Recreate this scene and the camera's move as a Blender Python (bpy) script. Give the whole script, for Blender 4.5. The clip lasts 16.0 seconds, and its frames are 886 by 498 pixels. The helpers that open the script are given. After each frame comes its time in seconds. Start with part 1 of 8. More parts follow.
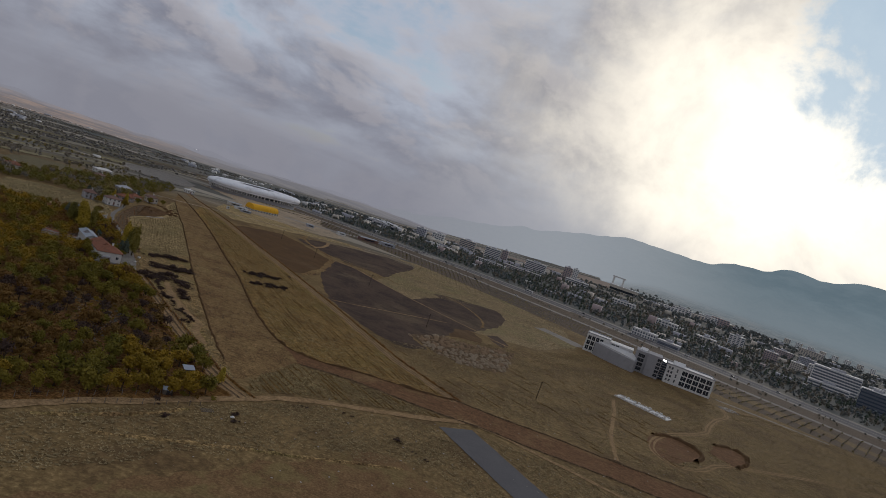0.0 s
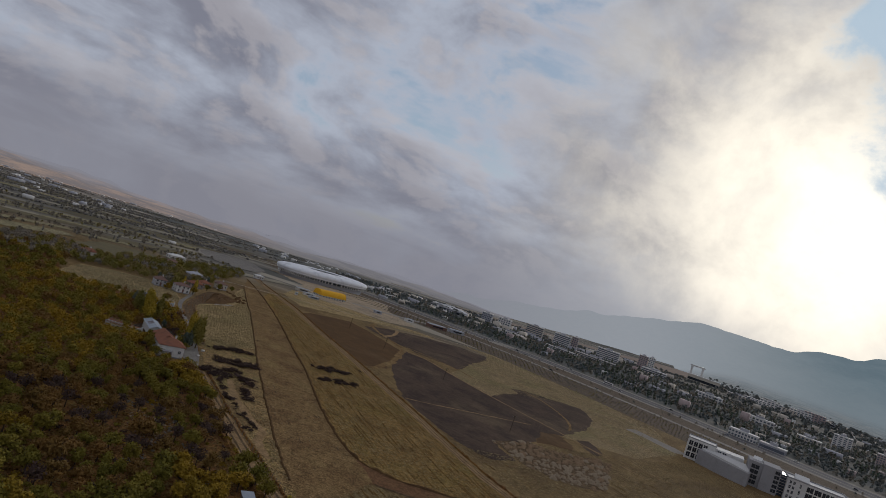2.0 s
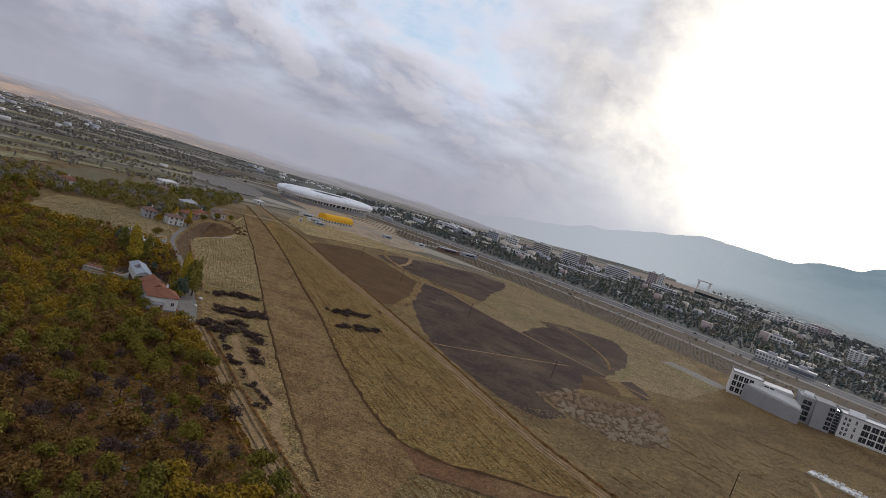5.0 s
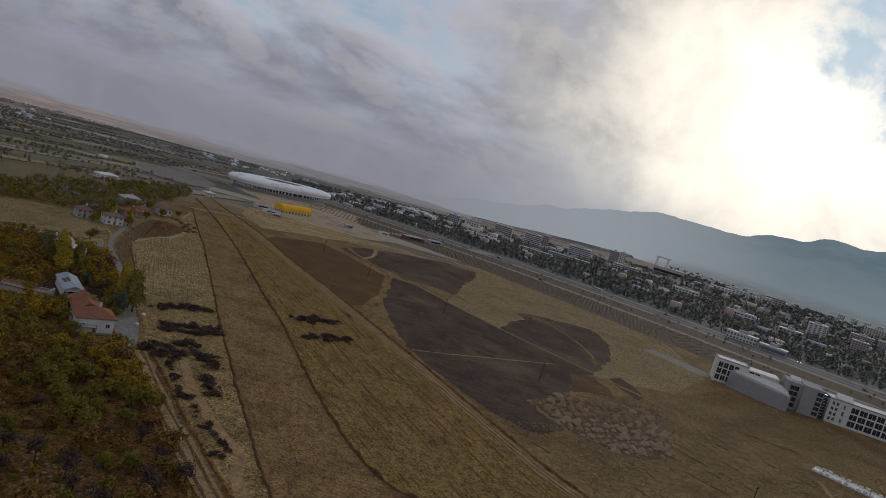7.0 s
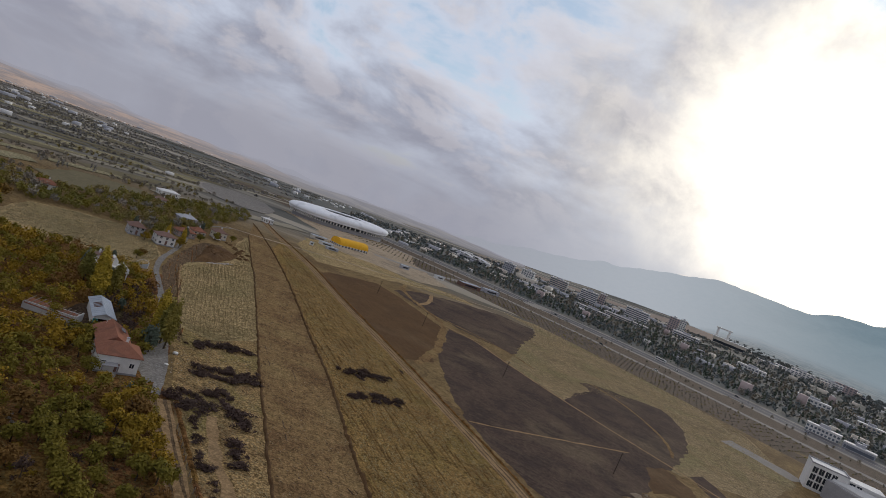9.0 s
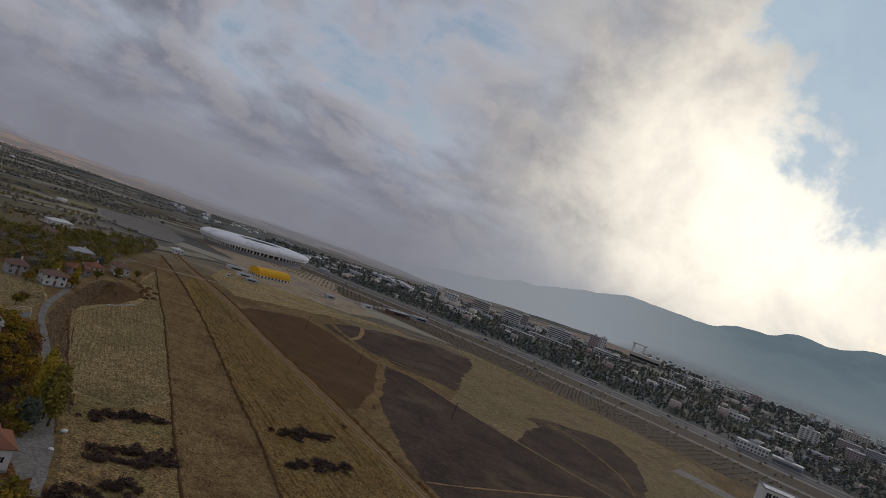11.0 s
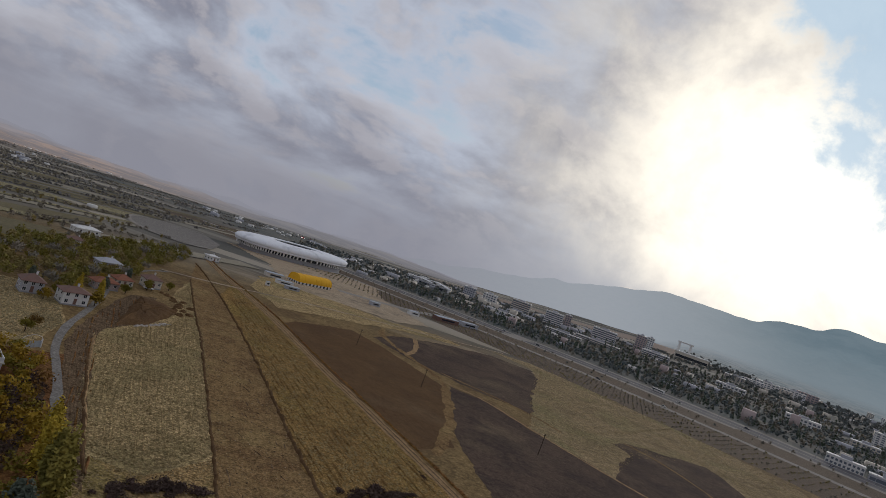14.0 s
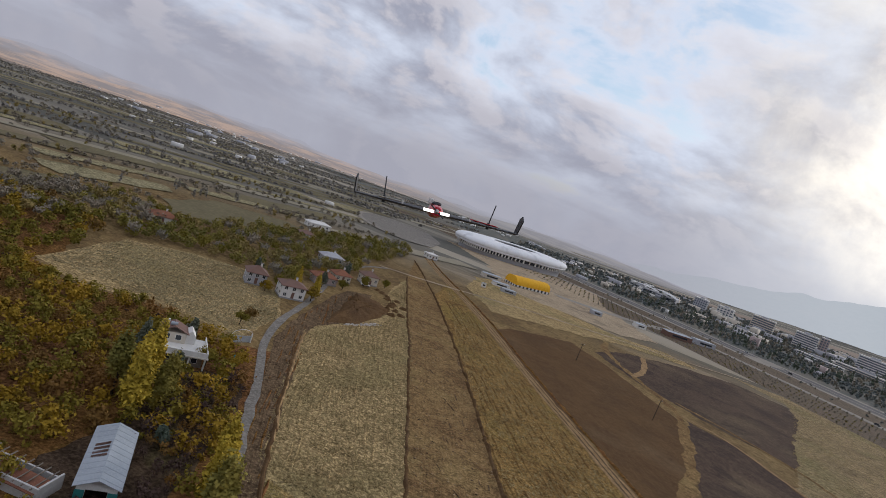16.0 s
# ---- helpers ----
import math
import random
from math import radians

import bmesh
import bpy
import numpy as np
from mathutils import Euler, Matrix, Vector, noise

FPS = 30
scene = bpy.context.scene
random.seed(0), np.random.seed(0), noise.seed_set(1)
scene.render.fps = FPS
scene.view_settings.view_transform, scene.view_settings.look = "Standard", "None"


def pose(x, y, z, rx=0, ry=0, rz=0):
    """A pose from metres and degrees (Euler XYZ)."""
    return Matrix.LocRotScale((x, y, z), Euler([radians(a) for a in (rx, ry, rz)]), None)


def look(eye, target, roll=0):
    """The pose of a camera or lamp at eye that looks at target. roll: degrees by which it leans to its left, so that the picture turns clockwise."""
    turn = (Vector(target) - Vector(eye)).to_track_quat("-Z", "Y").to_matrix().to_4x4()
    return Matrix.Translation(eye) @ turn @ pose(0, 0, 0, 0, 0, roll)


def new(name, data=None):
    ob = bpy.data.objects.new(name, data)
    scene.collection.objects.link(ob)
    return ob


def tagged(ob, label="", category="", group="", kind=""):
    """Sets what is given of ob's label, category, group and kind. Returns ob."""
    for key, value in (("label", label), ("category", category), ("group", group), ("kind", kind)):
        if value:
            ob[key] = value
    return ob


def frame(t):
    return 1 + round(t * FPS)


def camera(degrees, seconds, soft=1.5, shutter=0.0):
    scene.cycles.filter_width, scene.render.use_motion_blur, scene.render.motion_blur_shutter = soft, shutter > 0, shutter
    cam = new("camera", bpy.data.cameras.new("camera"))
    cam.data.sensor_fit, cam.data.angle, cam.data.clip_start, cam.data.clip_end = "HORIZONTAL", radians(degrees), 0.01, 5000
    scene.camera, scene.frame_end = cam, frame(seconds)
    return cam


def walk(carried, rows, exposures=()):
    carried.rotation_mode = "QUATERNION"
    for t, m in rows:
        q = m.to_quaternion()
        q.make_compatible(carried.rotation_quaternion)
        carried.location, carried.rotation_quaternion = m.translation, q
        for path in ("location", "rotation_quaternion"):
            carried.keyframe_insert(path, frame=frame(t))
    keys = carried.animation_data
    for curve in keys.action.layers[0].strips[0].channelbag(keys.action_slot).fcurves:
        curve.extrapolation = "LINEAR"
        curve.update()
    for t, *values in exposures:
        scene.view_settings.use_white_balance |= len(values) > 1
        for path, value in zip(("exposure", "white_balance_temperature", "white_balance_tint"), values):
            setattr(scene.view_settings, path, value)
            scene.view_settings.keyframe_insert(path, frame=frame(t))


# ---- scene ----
from mathutils import geometry

cam = camera(70.0, 16.0, soft=0.5)
PATH = [
    (0, 1.17, -19.54, 68.12, 2.64, -3.83, 18.55),
    (0.5, -2.07, -12.31, 67.73, 5.76, -4.44, 19.84),
    (1, -5.39, -5.23, 67.26, 9.94, -1.71, 20.83),
    (1.5, -8.88, 1.80, 66.89, 11.98, 2.00, 20.69),
    (2, -12.62, 8.94, 66.77, 10.30, 1.56, 18.45),
    (2.5, -16.64, 16.19, 66.90, 6.59, -2.38, 16.42),
    (3, -20.66, 23.53, 67.04, 3.67, -7.26, 16.25),
    (3.5, -24.40, 30.41, 66.93, 2.57, -10.20, 16.56),
    (4, -28.01, 36.90, 66.80, 3.32, -11.12, 17.53),
    (4.5, -31.48, 43.03, 66.80, 5.40, -9.83, 18.04),
    (4.7, -32.74, 45.47, 66.83, 6.53, -8.21, 17.92),
    (5.2, -35.68, 51.64, 66.96, 8.54, -3.81, 17.45),
    (5.75, -38.81, 58.45, 67.11, 8.96, 0.30, 16.72),
    (6.3, -41.91, 65.33, 67.29, 7.64, 1.12, 16.16),
    (6.8, -44.77, 71.70, 67.48, 5.06, -3.13, 16.11),
    (7, -45.95, 74.35, 67.58, 3.78, -6.06, 16.22),
    (7.5, -48.98, 81.30, 67.80, 2.23, -10.34, 16.95),
    (8, -51.95, 88.35, 67.55, 3.14, -10.82, 18.89),
    (8.5, -54.86, 95.27, 66.89, 5.87, -10.01, 21.01),
    (9, -57.87, 101.83, 66.02, 9.31, -3.79, 21.38),
    (9.2, -59.20, 104.34, 65.78, 10.17, -1.21, 20.95),
    (9.7, -62.79, 110.45, 65.39, 10.30, 3.24, 20.16),
    (10.25, -66.86, 117.06, 65.05, 7.36, 4.21, 19.85),
    (10.8, -70.95, 123.74, 64.79, 3.79, 2.13, 20.00),
    (11.3, -74.57, 130.04, 64.61, 2.27, -1.50, 20.41),
    (11.5, -75.95, 132.76, 64.59, 2.28, -3.17, 20.61),
    (12, -79.25, 140.16, 64.67, 3.42, -6.81, 21.51),
    (12.5, -82.67, 147.40, 64.28, 4.93, -7.78, 21.42),
    (13, -86.24, 153.97, 63.11, 5.61, -5.76, 20.30),
    (13.5, -89.84, 160.44, 61.67, 5.32, -2.13, 19.37),
    (14, -93.17, 167.37, 60.65, 5.40, -0.23, 19.10),
    (14.5, -96.02, 174.84, 60.13, 8.45, -1.52, 20.47),
    (15, -98.33, 182.64, 59.92, 13.98, -5.46, 22.51),
    (15.5, -100.30, 190.29, 59.55, 19.85, -8.61, 22.33),
    (16, -102.01, 197.60, 58.85, 23.96, -6.70, 20.06),
]
EXPO = [(0, -0.33), (1, -0.22), (1.5, -0.15), (2, -0.38), (2.5, -0.35), (3, -0.1), (3.5, 0.12), (4, 0.29), (4.5, 0.42), (5.5, 0.1), (7, -0.35), (7.5, 0.12), (8, 0.28), (8.5, 0.38), (9, 0.15), (10, -0.1), (11.5, -0.63), (12, -0.35), (12.5, -0.03), (13, 0.03), (13.5, -0.06), (14, -0.18), (14.5, -0.3), (15, -0.2), (15.5, 0.28), (16, 0.38)]
walk(cam, [(t, pose(x, y, z, 90 + pitch, 0, yaw) @ pose(0, 0, 0, 0, 0, roll)) for t, x, y, z, yaw, pitch, roll in PATH], EXPO)

# ---------------------------------------------------------------- light and sky
SUN_AZ, SUN_EL = 24.0, 12.0
sun_way = Vector((math.sin(radians(SUN_AZ)) * math.cos(radians(SUN_EL)), math.cos(radians(SUN_AZ)) * math.cos(radians(SUN_EL)), math.sin(radians(SUN_EL))))
sun_data = bpy.data.lights.new("sun", "SUN")
sun_data.energy, sun_data.angle, sun_data.color = 0.9, radians(14), (1.0, 0.95, 0.88)
sun_lamp = new("sun", sun_data)
sun_lamp.matrix_world = look(sun_way * 100, (0, 0, 0))


class Nodes:
    """A short hand for wiring shader nodes."""

    def __init__(self, tree):
        self.tree, self.n, self.l = tree, tree.nodes, tree.links

    def put(self, socket, value):
        if isinstance(value, bpy.types.NodeSocket):
            self.l.new(value, socket)
        elif value is not None:
            if isinstance(value, tuple) and len(value) == 3 and socket.type == "RGBA":
                value = (*value, 1)
            socket.default_value = value

    def math(self, op, a, b=None, c=None, clamp=False):
        m = self.n.new("ShaderNodeMath")
        m.operation, m.use_clamp = op, clamp
        for s, v in zip(m.inputs, (a, b, c)):
            self.put(s, v)
        return m.outputs[0]

    def vec(self, op, a, b=None):
        m = self.n.new("ShaderNodeVectorMath")
        m.operation = op
        self.put(m.inputs[0], a)
        if b is not None:
            self.put(m.inputs["Scale"] if op == "SCALE" else m.inputs[1], b)
        return m.outputs["Value"] if op in ("DOT_PRODUCT", "LENGTH") else m.outputs[0]

    def noise(self, vector, scale, detail=4.0, rough=0.55, distortion=0.0):
        m = self.n.new("ShaderNodeTexNoise")
        self.put(m.inputs["Vector"], vector)
        self.put(m.inputs["Scale"], scale)
        m.inputs["Detail"].default_value, m.inputs["Roughness"].default_value = detail, rough
        m.inputs["Distortion"].default_value = distortion
        return m.outputs["Fac"]

    def ramp(self, value, low, high, smooth=True):
        m = self.n.new("ShaderNodeMapRange")
        m.interpolation_type = "SMOOTHSTEP" if smooth else "LINEAR"
        self.put(m.inputs[0], value)
        m.inputs[1].default_value, m.inputs[2].default_value = low, high
        return m.outputs[0]

    def mix(self, factor, a, b, kind="MIX"):
        m = self.n.new("ShaderNodeMix")
        m.data_type, m.blend_type = "RGBA", kind
        self.put(m.inputs[0], factor)
        self.put(m.inputs[6], a)
        self.put(m.inputs[7], b)
        return m.outputs[2]

    def mapping(self, vector, scale=(1, 1, 1), turn=0.0, move=(0, 0, 0)):
        m = self.n.new("ShaderNodeMapping")
        self.put(m.inputs["Vector"], vector)
        m.inputs["Location"].default_value = move
        m.inputs["Rotation"].default_value = (0, 0, radians(turn))
        m.inputs["Scale"].default_value = scale
        return m.outputs[0]


def make_world():
    world = bpy.data.worlds.new("sky")
    world.use_nodes = True
    scene.world = world
    g = Nodes(world.node_tree)
    g.n.clear()
    way = g.n.new("ShaderNodeTexCoord").outputs["Generated"]
    split = g.n.new("ShaderNodeSeparateXYZ")
    g.put(split.inputs[0], way)
    sky = g.n.new("ShaderNodeTexSky")
    sky.sky_type, sky.sun_disc = "NISHITA", False
    sky.sun_elevation, sky.sun_rotation = radians(SUN_EL), radians(SUN_AZ)
    clear = g.mix(1.0, sky.outputs[0], (0.1, 0.1, 0.1), "MULTIPLY")
    # cloud deck seen in perspective
    height = g.math("ADD", g.math("MAXIMUM", split.outputs[2], 0.0), 0.16)
    flat = g.n.new("ShaderNodeCombineXYZ")
    g.put(flat.inputs[0], g.math("DIVIDE", split.outputs[0], height))
    g.put(flat.inputs[1], g.math("DIVIDE", split.outputs[1], height))
    deck = g.mapping(flat.outputs[0], (1.0, 0.85, 1.0), 38.0, (3.1, 0.7, 0.0))
    big = g.noise(deck, 0.75, 3.0, 0.5, 0.2)
    fine = g.noise(deck, 2.2, 8.0, 0.60, 0.35)
    puff = g.noise(way, 7.0, 8.0, 0.60, 0.2)
    # billows, lit from the sun's side
    lump = g.mapping(way, (1.0, 1.0, 1.9), 0.0, (0.4, 1.3, 0.2))
    billow = g.noise(lump, 4.6, 7.0, 0.56, 0.25)
    towards = g.noise(g.vec("ADD", lump, tuple(Vector((sun_way.x, sun_way.y, sun_way.z + 0.55)) * 0.028)), 4.6, 7.0, 0.56, 0.25)
    edge_lit = g.ramp(g.math("SUBTRACT", billow, towards), -0.015, 0.075)
    cover = g.math("ADD", g.math("MULTIPLY", big, 0.36), g.math("ADD", g.math("MULTIPLY", fine, 0.12), g.math("ADD", g.math("MULTIPLY", billow, 0.42), g.math("MULTIPLY", puff, 0.10))))
    near_sun = g.vec("DOT_PRODUCT", way, tuple(sun_way))
    ragged = g.math("ADD", near_sun, g.math("MULTIPLY", g.math("SUBTRACT", puff, 0.5), 0.075))
    glow = g.math("POWER", g.ramp(ragged, 0.925, 1.003, False), 1.6, clamp=True)
    halo = g.ramp(ragged, 0.84, 0.985)
    thick = g.ramp(cover, 0.41, 0.565)
    lilac = g.mix(thick, (0.54, 0.59, 0.70), (0.262, 0.273, 0.342))
    lilac = g.mix(g.math("MULTIPLY", edge_lit, 0.42), lilac, (0.64, 0.61, 0.635))
    lit = g.mix(g.math("MULTIPLY", halo, g.math("ADD", g.math("MULTIPLY", g.ramp(puff, 0.30, 0.66), 0.5), 0.42)), lilac, (0.84, 0.79, 0.72))
    cloud = g.mix(glow, lit, (1.75, 1.62, 1.38))
    gap = g.math("SUBTRACT", 1.0, g.ramp(cover, 0.390, 0.445))
    blue = g.mix(0.5, clear, (0.33, 0.50, 0.74))
    sky_all = g.mix(g.math("MULTIPLY", gap, 0.85), cloud, blue)
    # a wide clear gap above and beyond the sun
    east = g.vec("DOT_PRODUCT", way, tuple(Vector((math.sin(radians(33)) * math.cos(radians(27)), math.cos(radians(33)) * math.cos(radians(27)), math.sin(radians(27))))))
    window = g.ramp(g.math("ADD", east, g.math("MULTIPLY", g.math("SUBTRACT", puff, 0.5), 0.09)), 0.962, 0.978)
    sky_all = g.mix(g.math("MULTIPLY", window, 0.85), sky_all, (0.50, 0.68, 0.86))
    # mist towards the horizon
    mist = g.math("SUBTRACT", 1.0, g.ramp(split.outputs[2], -0.01, 0.15))
    mist_colour = g.mix(g.ramp(near_sun, 0.80, 0.975), (0.290, 0.293, 0.348), (0.430, 0.450, 0.510))
    mist_colour = g.mix(g.ramp(ragged, 0.952, 1.0), mist_colour, (1.15, 1.06, 0.95))
    total = g.mix(g.math("MULTIPLY", mist, 0.88), sky_all, mist_colour)
    back = g.n.new("ShaderNodeBackground")
    g.put(back.inputs[0], total)
    back.inputs[1].default_value = 1.0
    out = g.n.new("ShaderNodeOutputWorld")
    g.l.new(back.outputs[0], out.inputs[0])


make_world()

# ---------------------------------------------------------------- materials


def material(name, colours, scale=1.0, fine=8.0, rough=0.9, bump=0.3, depth=0.1, stretch=(1, 1, 1), turn=0.0, island=0.0, metal=0.0, stain=None, stain_scale=0.05, spec=0.02, rows=None, moss=None, moss_scale=0.03, streak=None, mottle=0.0):
    """Two or three colours mixed by coarse and fine noise, with stains, streaks, rows and relief; sizes in 1/m."""
    m = bpy.data.materials.new(name)
    m.use_nodes = True
    g = Nodes(m.node_tree)
    shader = g.n["Principled BSDF"]
    place = g.n.new("ShaderNodeTexCoord").outputs["Object"]
    where = g.mapping(place, stretch, turn)
    coarse = g.noise(where, scale, 5.0, 0.6)
    small = g.noise(where, fine, 5.0, 0.65)
    colour = g.mix(g.ramp(coarse, 0.32, 0.68), colours[0], colours[1])
    colour = g.mix(g.math("MULTIPLY", g.ramp(small, 0.42, 0.72), 0.8), colour, colours[-1])
    if stain:
        colour = g.mix(g.math("MULTIPLY", g.ramp(g.noise(place, stain_scale, 6.0, 0.62), 0.5, 0.68), 0.75), colour, stain)
    if moss:
        colour = g.mix(g.math("MULTIPLY", g.ramp(g.noise(place, moss_scale, 7.0, 0.68, 0.4), 0.47, 0.62), 0.8), colour, moss)
    relief = small
    if streak:
        # drawn-out marks along one direction: (direction, breadth, length, colour, amount)
        drawn = g.noise(g.mapping(g.mapping(place, (1, 1, 1), -streak[0]), (1 / streak[2], 1 / streak[1], 1)), 1.0, 5.0, 0.62)
        colour = g.mix(g.math("MULTIPLY", g.ramp(drawn, 0.50, 0.62), streak[4]), colour, streak[3])
        relief = g.math("ADD", g.math("MULTIPLY", drawn, 0.7), small)
    if rows:
        turned = g.mapping(place, (1, 1, 1), rows[0])
        wave = g.n.new("ShaderNodeTexWave")
        wave.bands_direction = "X"
        g.put(wave.inputs["Vector"], turned)
        wave.inputs["Scale"].default_value = rows[1]
        wave.inputs["Distortion"].default_value = 2.2
        wave.inputs["Detail"].default_value = 3.0
        wave.inputs["Detail Scale"].default_value = 2.0
        broken = g.ramp(g.noise(place, 0.22, 5.0, 0.7), 0.34, 0.60)
        colour = g.mix(g.math("MULTIPLY", g.math("MULTIPLY", g.ramp(wave.outputs["Fac"], 0.45, 0.95), broken), rows[3]), colour, rows[2])
        relief = g.math("ADD", g.math("MULTIPLY", wave.outputs["Fac"], 0.6), small)
    if mottle:
        clumps = g.ramp(g.noise(place, 0.42, 7.0, 0.74), 0.36, 0.64)
        tussock = g.ramp(g.noise(place, 1.5, 3.0, 0.6), 0.42, 0.62)
        level = g.math("ADD", g.math("MULTIPLY", g.math("SUBTRACT", clumps, 0.5), mottle * 1.3), g.math("MULTIPLY", g.math("SUBTRACT", tussock, 0.45), mottle * 1.25))
        colour = g.vec("SCALE", colour, g.math("ADD", level, 1.0))
    if island:
        luck = g.n.new("ShaderNodeNewGeometry").outputs["Random Per Island"]
        tone = g.n.new("ShaderNodeHueSaturation")
        g.put(tone.inputs["Color"], colour)
        g.put(tone.inputs["Value"], g.math("ADD", g.math("MULTIPLY", luck, island), 1 - island / 2))
        colour = tone.outputs[0]
    g.put(shader.inputs["Base Color"], colour)
    g.put(shader.inputs["Roughness"], g.math("ADD", g.math("MULTIPLY", small, 0.15), rough - 0.08, clamp=True))
    shader.inputs["Metallic"].default_value = metal
    shader.inputs["Specular IOR Level"].default_value = spec
    if bump:
        b = g.n.new("ShaderNodeBump")
        b.inputs["Strength"].default_value, b.inputs["Distance"].default_value = bump, depth
        g.put(b.inputs["Height"], relief)
        g.put(shader.inputs["Normal"], b.outputs[0])
    return m


def leaf_material(name, dark, light, warm, translucent=0.25):
    """Leaves: tone and hue differ from clump to clump and from tree to tree."""
    m = bpy.data.materials.new(name)
    m.use_nodes = True
    g = Nodes(m.node_tree)
    shader = g.n["Principled BSDF"]
    geo = g.n.new("ShaderNodeNewGeometry")
    tree_luck = g.n.new("ShaderNodeObjectInfo").outputs["Random"]
    place = g.n.new("ShaderNodeTexCoord").outputs["Object"]
    colour = g.mix(geo.outputs["Random Per Island"], dark, light)
    patch_noise = g.ramp(g.noise(geo.outputs["Position"], 0.12, 3.0, 0.6), 0.4, 0.66)
    colour = g.mix(g.math("MULTIPLY", g.math("ADD", patch_noise, tree_luck), 0.42), colour, warm)
    g.put(shader.inputs["Base Color"], colour)
    shader.inputs["Roughness"].default_value = 0.85
    shader.inputs["Specular IOR Level"].default_value = 0.12
    return m


def plain(name, colour, rough=0.6, metal=0.0, spec=0.4):
    return material(name, (colour, tuple(c * 0.86 for c in colour), tuple(min(1, c * 1.08) for c in colour)), 0.6, 9.0, rough, 0.08, 0.02, metal=metal, spec=spec)


